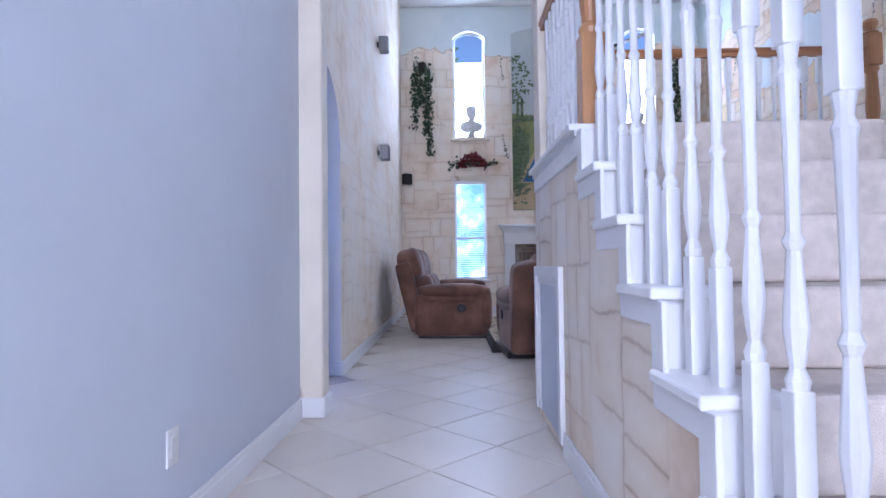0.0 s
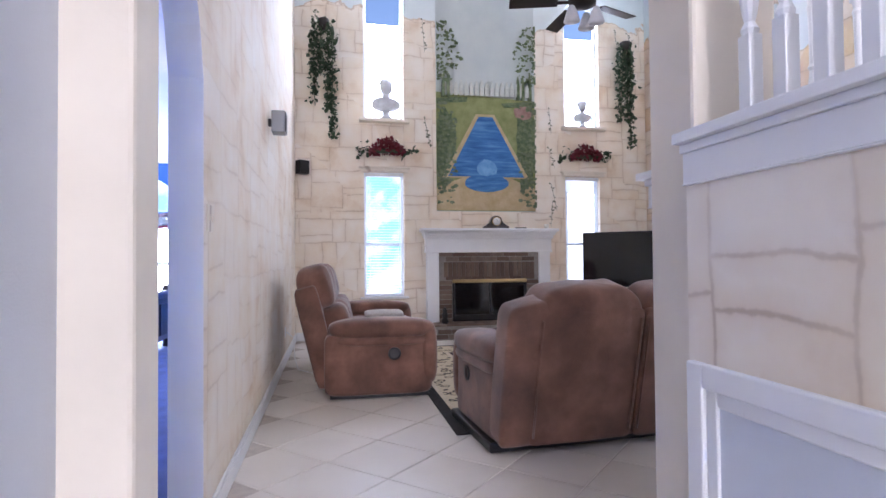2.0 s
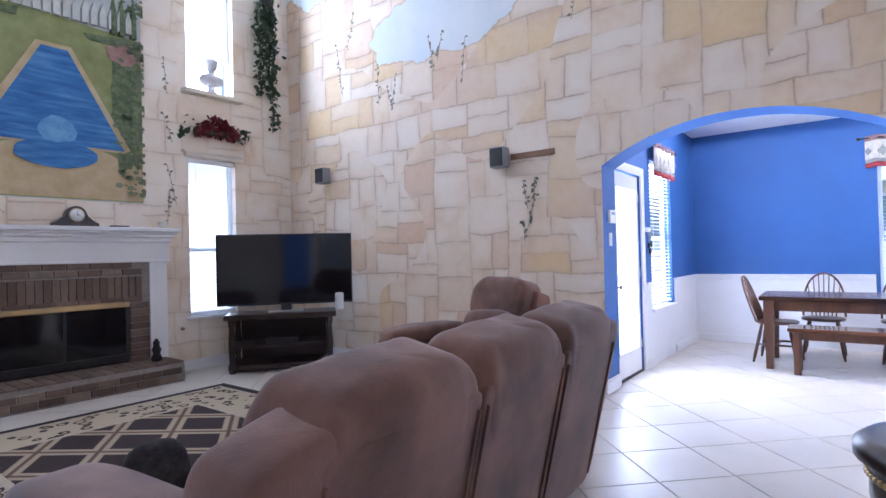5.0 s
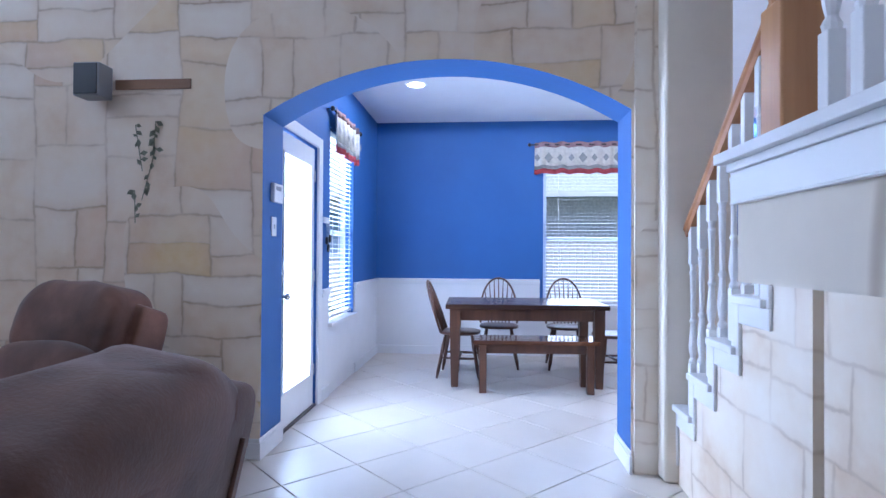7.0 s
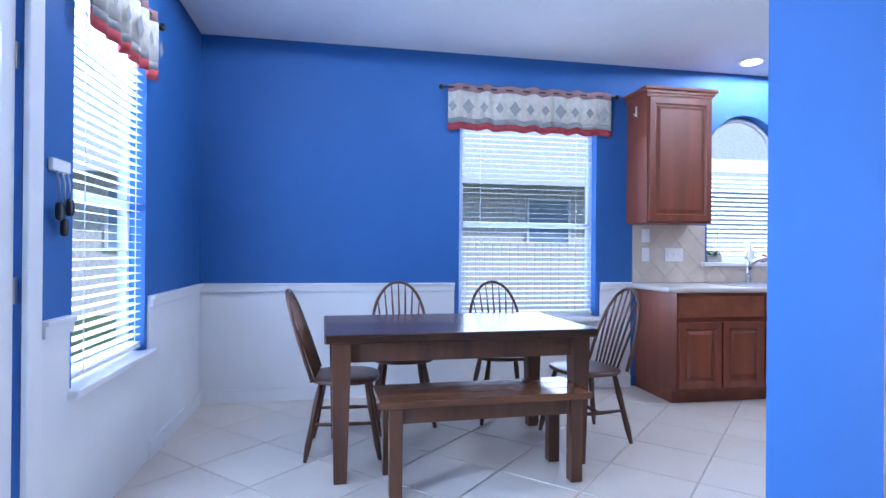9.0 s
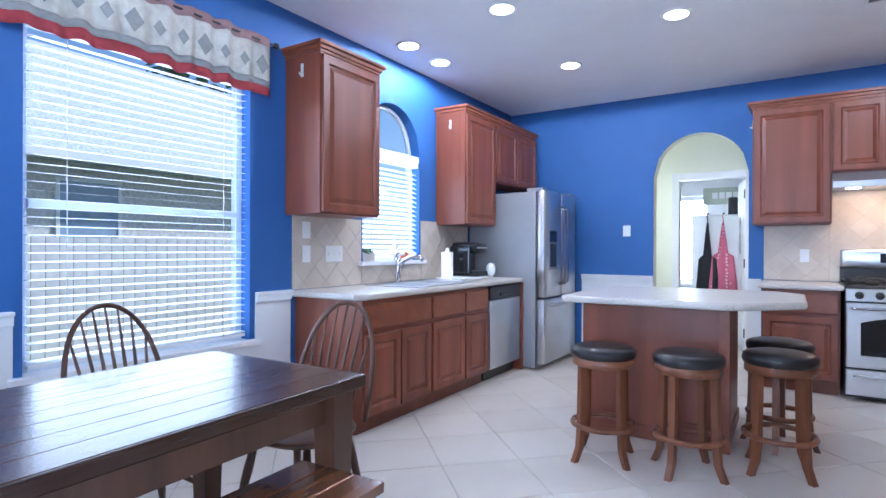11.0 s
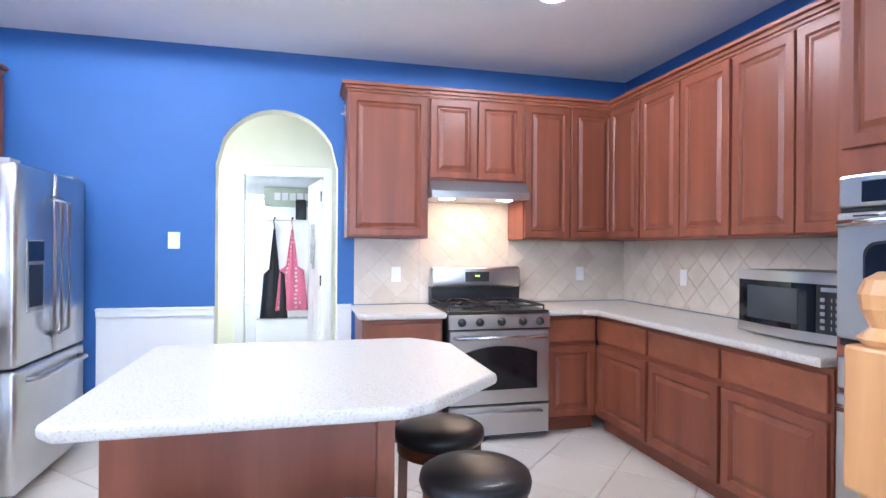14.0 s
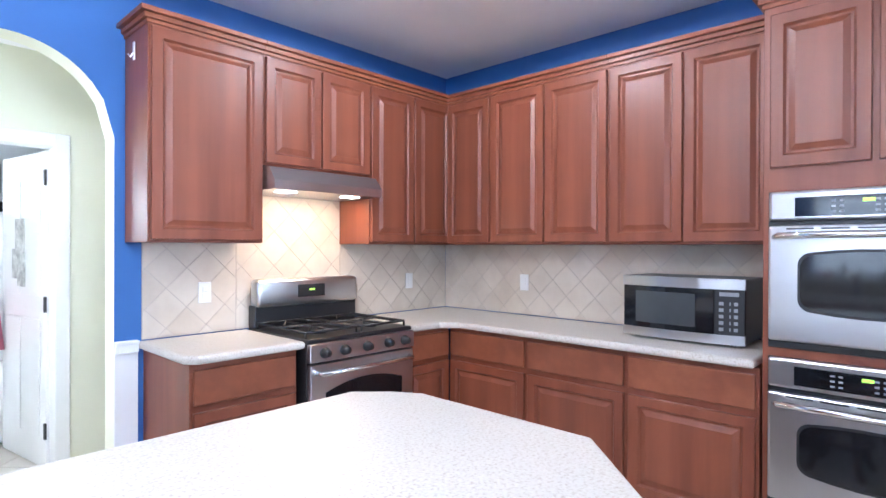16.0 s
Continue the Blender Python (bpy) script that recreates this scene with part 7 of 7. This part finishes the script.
def apron(x, z0, z1, w, mat, label):
    root = thing("hanging_apron", pose(x, -1.37, 0), label, "apron", "hanging aprons")
    bm = bmesh.new()
    for side in (0,):
        rows = []
        for t, ww in ((0, 0.02), (0.25, 0.10), (0.45, 0.16), (0.5, 0.34), (0.75, 0.40), (1, 0.46)):
            z = z1 - (z1 - z0) * t
            rows.append([bm.verts.new((w * ww * (i / 8 - 0.5) * 2, 0.02 + 0.018 * math.sin(i * 1.7), z)) for i in range(9)])
        for a, b in zip(rows, rows[1:]):
            for i in range(8):
                bm.faces.new((a[i], a[i + 1], b[i + 1], b[i]))
    ob = put("cloth", mesh_of(bm, "cloth", mat, True), root)
    ob.modifiers.new("thickness", "SOLIDIFY").thickness = 0.006
    tube("neck_loop", [(0, 0.02, z1), (0.01, 0.01, z1 + 0.1), (0, 0.0, z1 + 0.12)], 0.006, mat, root, 6)
    soft("hook", (0, 0.0, z1 + 0.12), (0.012, 0.03, 0.012), BLACK, root, e1=1, e2=1, nu=10, nv=6)


def dotted():
    n = Nodes("pink dotted cloth", 0.9)
    v = n.add("ShaderNodeTexVoronoi", Scale=22.0, Randomness=0.25)
    n.link(n.coord, v.inputs["Vector"])
    return n.base(n.ramp(v.outputs["Distance"], [(0.28, (0.75, 0.65, 0.66)), (0.34, (0.62, 0.16, 0.24))])).m


apron(7.94, 0.62, 1.55, 0.30, cloth_mat("black apron cloth", (0.03, 0.03, 0.035)), "black apron hanging on the white refrigerator")
apron(7.76, 0.70, 1.55, 0.36, dotted(), "pink apron with white dots hanging")
sg = thing("wall_sign", pose(7.80, -2.355, 1.98, 0, 0, 180), "pale green framed wall sign", "sign")
box("board", -0.32, 0.32, -0.02, 0, -0.12, 0.12, plain("sage green board", (0.42, 0.46, 0.36), 0.7), sg, 0.004)
boxes("lettering_bar", [(-0.2 + i * 0.09, -0.13 + i * 0.09, -0.022, -0.019, -0.04, 0.05) for i in range(5)], PLASTIC, sg)
tagged(box("blender_jar", 7.62, 7.74, -1.80, -1.68, 1.66, 1.90, BLACK, bev=0.02), "dark kitchen appliance on top of the refrigerator", "appliance")
tagged(box("basket", 7.46, 7.60, -1.85, -1.6, 1.66, 1.74, BLACKWOOD, bev=0.01), "dark basket on top of the refrigerator", "basket")
dr = thing("open_door", pose(7.46, -0.72, 0, 0, 0, -80), "white panelled door standing open with hanging notes", "door")
box("leaf", 0, 0.69, -0.02, 0.02, 0.01, 2.02, WHITE, dr, 0.004)
boxes("panel", [(0.08, 0.32, 0.02, 0.026, 0.2, 0.95), (0.38, 0.62, 0.02, 0.026, 0.2, 0.95), (0.08, 0.32, 0.02, 0.026, 1.1, 1.85), (0.38, 0.62, 0.02, 0.026, 1.1, 1.85)], WHITE, dr, 0.004)
boxes("hinge", [(-0.01, 0.01, 0.018, 0.03, z, z + 0.1) for z in (0.2, 1.0, 1.8)], BLACK, dr)
boxes("pinned_note", [(0.3, 0.45, 0.026, 0.03, 1.35, 1.6), (0.28, 0.4, 0.03, 0.034, 1.15, 1.38), (0.42, 0.5, 0.026, 0.03, 1.2, 1.4)], plain("paper note", (0.5, 0.5, 0.48), 0.9, vary=0.4, scale=18), dr)

# recessed ceiling lamps and vent
room[0] = HOUSE
for x, y in ((8.43, 7.10), (8.38, 5.73), (9.63, 3.23), (9.63, 2.76), (8.69, 3.44), (8.69, 2.08), (7.70, 2.72), (6.22, 2.04)):
    r = thing("recessed_lamp", pose(x, y, HK), "round white recessed ceiling lamp, lit", "lamp", "recessed ceiling lamps")
    lathe("trim_ring", [(0.10, -0.006), (0.105, -0.002), (0.105, 0.0)], PLASTIC, r, 28)
    lathe("lens", [(0.078, -0.010), (0.08, -0.0065)], LAMPGLOW, r, 28)
    d = bpy.data.lights.new("recessed_light", "SPOT")
    d.energy, d.color, d.spot_size, d.spot_blend, d.shadow_soft_size = 44, (1.0, 0.97, 0.93), radians(179), 0.06, 0.07
    new("recessed_light", d).matrix_basis = pose(x, y, HK - 0.03)
vt = thing("ceiling_vent", pose(6.45, 2.34, HK), "white louvred ceiling vent", "vent")
boxes("vent_frame", [(-0.17, 0.17, -0.11, -0.09, -0.012, 0), (-0.17, 0.17, 0.09, 0.11, -0.012, 0), (-0.17, -0.15, -0.09, 0.09, -0.012, 0), (0.15, 0.17, -0.09, 0.09, -0.012, 0)], WHITE, vt, 0.003)
boxes("louvre", [(-0.15, 0.15, -0.085 + k * 0.025, -0.075 + k * 0.025, -0.01, -0.002) for k in range(7)], STEELSIDE, vt)

# ---------- outside ----------
GRASS = plain("lawn", (0.10, 0.15, 0.05), 0.95, vary=0.3, scale=2, bump=0.4, fine=30)
gr = put("ground", (lambda b: (bmesh.ops.create_grid(b, x_segments=2, y_segments=2, size=400), mesh_of(b, "ground", GRASS))[1])(bmesh.new()), None, pose(0, 0, -0.22))
struct(gr, "green lawn reaching to the horizon", "ground")
patio = struct(box("pavement", 0.0, 12.0, 12.42, 18.9, -0.22, -0.05, plain("pale patio concrete", (0.55, 0.54, 0.51), 0.8)), "pale concrete patio", "pavement")
struct(box("pavement", 6.75, 12.0, 7.93, 12.42, -0.22, -0.05, plain("pale patio concrete", (0.55, 0.54, 0.51), 0.8)), "pale concrete patio", "pavement")
porch = thing("porch_roof", Matrix.Identity(4), "white porch roof on round posts", "porch")
box("roof", 3.6, 9.6, 12.45, 16.2, 2.75, 2.95, WHITE, porch)
for x in (3.8, 6.6, 9.4):
    lathe("post", [(0.13, -0.05), (0.11, 0.0), (0.09, 2.7), (0.12, 2.75)], WHITE, porch, 16, (x, 16.0, 0))
WICKER = plain("blue grey wicker", (0.12, 0.16, 0.22), 0.8, vary=0.4, scale=60)
pc = thing("patio_chair", pose(5.35, 13.3, -0.05, 0, 0, 200), "dark wicker patio chair outside the window", "chair")
tube("back_hoop", [(-0.28, -0.2, 0.4), (-0.27, -0.28, 0.75), (-0.15, -0.32, 0.95), (0.15, -0.32, 0.95), (0.27, -0.28, 0.75), (0.28, -0.2, 0.4)], 0.02, WICKER, pc)
for k in range(6):
    tube("spindle", [(-0.2 + k * 0.08, -0.2, 0.42), (-0.2 + k * 0.08, -0.3, 0.92)], 0.01, WICKER, pc, 5)
box("seat", -0.28, 0.28, -0.25, 0.28, 0.38, 0.43, WICKER, pc, 0.01)
for sx in (-1, 1):
    for sy in (-1, 1):
        tube("leg", [(sx * 0.25, sy * 0.22, 0.4), (sx * 0.27, sy * 0.25, 0)], 0.018, WICKER, pc, 6)
fence = thing("wooden_fence", Matrix.Identity(4), "pale grey wooden board fence round the yard", "fence")
FENCE = plain("weathered fence board", (0.62, 0.60, 0.57), 0.9, vary=0.25, scale=3, bump=0.3, fine=25)
bm = bmesh.new()
add_box(bm, -0.012, 0.012, -0.07, 0.07, 0, 1.55, 0, 0.003, 1)
board = mesh_of(bm, "board", FENCE)
for k in range(90):
    put("board", board, fence, pose(14.5, -4 + k * 0.15, -0.22))
# Self-lit sheet: the yard's hazy daylight is put into its emission.
struct(box("backdrop", -6, 6.6, 19, 19.05, -0.22, 4.2, glowing_yard("glowing hazy yard", (0.16, 0.36, 0.52), (0.40, 0.68, 0.95), 0.5)), "glowing backdrop in hazy yard colours beyond the windows", "backdrop")
# White emissive board outside the door; its glow stands in for strong daylight.
struct(box("backdrop", 6.77, 12.0, 16.4, 16.45, -0.22, 4.2, glow("glowing white backdrop", (0.93, 0.97, 1.0), 1.6)), "glowing white board standing in for the yard beyond the glass door", "backdrop")
house = thing("neighbour_house", Matrix.Identity(4), "pale brick neighbour house with grey shingle roof", "house")
HB = plain("pale brick", (0.70, 0.66, 0.62), 0.9, vary=0.2, scale=14, bump=0.3)
box("wall", 18, 27, -6, 18, -0.22, 2.9, HB, house)
prism("roof", [(17.3, 2.75), (22.5, 6.2), (27.7, 2.75)], "y", -6.6, 18.6, plain("grey shingles", (0.55, 0.57, 0.60), 0.9, vary=0.3, scale=20, bump=0.4), house)
box("gutter", 17.2, 17.4, -6.6, 18.6, 2.70, 2.85, WHITE, house)
HOUSEPANE = plain("pale window pane", (0.30, 0.38, 0.48), 0.2, bump=0)
for y in (5.9, 1.8, 11):
    box("window", 17.97, 18.0, y - 0.5, y + 0.5, 1.2, 2.4, HOUSEPANE, house)
    boxes("window_frame", [(17.94, 18.0, y - 0.56, y - 0.5, 1.14, 2.46), (17.94, 18.0, y + 0.5, y + 0.56, 1.14, 2.46), (17.94, 18.0, y - 0.5, y + 0.5, 2.4, 2.46), (17.94, 18.0, y - 0.5, y + 0.5, 1.14, 1.2)], WHITE, house)


def tree(x, y, h, seed, narrow=False):
    root = thing("tree", pose(x, y, -0.22), "leafy green tree beyond the yard", "tree", "trees")
    rnd = random.Random(seed)
    tube("trunk", [(0, 0, 0), (0.05, 0, h * 0.3), (0, 0.05, h * 0.7)], [0.16, 0.12, 0.05], CHAIRWOOD, root, 8)
    spots = []
    for i in range(900):
        z = rnd.uniform(0.25, 1.0)
        r = (0.10 if narrow else 0.32) * h * math.sin(math.pi * min(1, (1.05 - z) * 1.2)) * rnd.random() ** 0.5
        a = rnd.uniform(0, 6.28)
        spots.append((r * math.cos(a), r * math.sin(a), z * h + rnd.gauss(0, 0.1)))
    for k in range(6):
        a = k * 1.05
        tube("limb", [(0, 0, h * (0.3 + 0.06 * k)), (0.12 * h * math.cos(a), 0.12 * h * math.sin(a), h * (0.42 + 0.07 * k))], [0.05, 0.02], CHAIRWOOD, root, 6)
    leaf_cloud("crown", plain("tree leaf", (0.07, 0.12, 0.06), 0.7, vary=0.4, scale=8), spots, 0.30, seed, root)


tree(1.2, 21, 9.5, 11, True)
tree(16, 26, 8, 12)
tree(29.5, -7.5, 10, 13)
tree(-2.3, 25, 8.5, 14, True)

# ---------- tiles: backsplash and floor ----------


def clip(poly, f):
    out = []
    for a, b in zip(poly, poly[1:] + poly[:1]):
        fa, fb = f(a), f(b)
        if fa >= 0:
            out.append(a)
        if fa * fb < 0:
            t = fa / (fa - fb)
            out.append((a[0] + (b[0] - a[0]) * t, a[1] + (b[1] - a[1]) * t))
    return out


def backsplash(name, axis, at, sign, u0, u1, z0, z1, skip=None):
    """Diagonal beige tiles on a wall, each cut to the edges."""
    root = thing(name, Matrix.Identity(4), "beige stone backsplash tiles laid diagonally", "backsplash", kind="structure")

    def P(u, w, z):
        return (at + sign * w, u, z) if axis == "x" else (u, at + sign * w, z)
    a, b = P(u0, 0, z0), P(u1, 0.006, z1)
    box("grout", min(a[0], b[0]), max(a[0], b[0]), min(a[1], b[1]), max(a[1], b[1]), z0, z1, GROUT, root)
    s = 0.155
    g = 0.0035
    d = s * math.sqrt(2)
    for i in range(-2, int((u1 - u0) / d * 2) + 3):
        for j in range(-2, int((z1 - z0) / d * 2) + 3):
            if (i + j) % 2:
                continue
            cu, cz = u0 + i * d / 2 + 0.07, z0 + j * d / 2 + 0.05
            r = d / 2 - g
            poly = [(cu + r, cz), (cu, cz + r), (cu - r, cz), (cu, cz - r)]
            for f in (lambda p: p[0] - u0 - g, lambda p: u1 - g - p[0], lambda p: p[1] - z0 - g, lambda p: z1 - g - p[1]):
                poly = clip(poly, f) if len(poly) > 2 else []
            if len(poly) < 3:
                continue
            bm = bmesh.new()
            lo = [bm.verts.new(P(u, 0.004, z)) for u, z in poly]
            hi = [bm.verts.new(P(u, 0.0095, z)) for u, z in poly]
            bm.faces.new(hi)
            for k in range(len(poly)):
                bm.faces.new((lo[k], lo[(k + 1) % len(poly)], hi[(k + 1) % len(poly)], hi[k]))
            put("tile", mesh_of(bm, "tile", WALLTILE), root)


def wall_tile():
    n = Nodes("beige stone tile", 0.4)
    info = n.add("ShaderNodeObjectInfo").outputs["Random"]
    c = n.ramp(n.noise(6, 5), [(0.3, (0.50, 0.42, 0.34)), (0.7, (0.64, 0.57, 0.48))])
    return n.base(n.mix(0.4, c, n.ramp(info, [(0, (0.50, 0.43, 0.35)), (1, (0.64, 0.58, 0.50))]))).bump(n.noise(20, 4), 0.1, 0.005).m


WALLTILE = wall_tile()
room[0] = KITCHEN
backsplash("backsplash", "x", 9.95, -1, 3.08, 3.80, 0.92, 1.44)
backsplash("backsplash", "x", 9.95, -1, 1.37, 2.24, 0.92, 1.47)
backsplash("backsplash", "x", 9.95, -1, 2.24, 3.08, 0.92, 1.07)
backsplash("backsplash", "y", 0.29, 1, 6.73, 7.25, 0.92, 1.44)
backsplash("backsplash", "y", 0.29, 1, 5.97, 6.73, 0.92, 1.74)
backsplash("backsplash", "y", 0.29, 1, 4.877, 5.97, 0.92, 1.44)
backsplash("backsplash", "x", 4.87, 1, 0.297, 2.80, 0.92, 1.44)


room[0] = HOUSE


def floor_tiles():
    s, g = 0.46, 0.004
    d = s * math.sqrt(2)
    r, q = d / 2 - g, d / 2 - g - 0.004
    bm = bmesh.new()
    lo = [bm.verts.new((x, y, -0.006)) for x, y in ((r, 0), (0, r), (-r, 0), (0, -r))]
    hi = [bm.verts.new((x, y, 0.0)) for x, y in ((q, 0), (0, q), (-q, 0), (0, -q))]
    bm.faces.new(hi)
    for k in range(4):
        bm.faces.new((lo[k], lo[(k + 1) % 4], hi[(k + 1) % 4], hi[k]))
    me = mesh_of(bm, "tile", TILE)
    far = bmesh.new()
    n = 0
    for i in range(-6, 48):
        for j in range(-14, 60):
            if (i + j) % 2:
                continue
            x, y = 0.2 + i * d / 2, -2.6 + j * d / 2
            hall = 0.3 < x < 2.5 and -1.6 < y < 5.6
            living = 0.75 < x < 6.75 and 5.0 < y < 12.5
            kitchen = 4.8 < x < 10.1 and -2.2 < y < 7.95 and not (x < 6.3 and 4.5 < y < 5.0)
            if y > 7.9 and x > 6.6 or not (hall or living or kitchen):
                continue
            near = (hall and y > 1.8) or (living and y < 9.2) or (kitchen and y > 0.6 and x > 5.3)
            if near and n < 300:
                put("tile", me, FLOOR, pose(x, y, 0.0))
                n += 1
            else:
                a = [far.verts.new((x + u, y + v, -0.006)) for u, v in ((r, 0), (0, r), (-r, 0), (0, -r))]
                b = [far.verts.new((x + u, y + v, 0.0)) for u, v in ((q, 0), (0, q), (-q, 0), (0, -q))]
                far.faces.new(b)
                for k in range(4):
                    far.faces.new((a[k], a[(k + 1) % 4], b[(k + 1) % 4], b[k]))
    tagged(put("far_tiles", mesh_of(far, "far_tiles", TILE), FLOOR), kind="stuff")


floor_tiles()
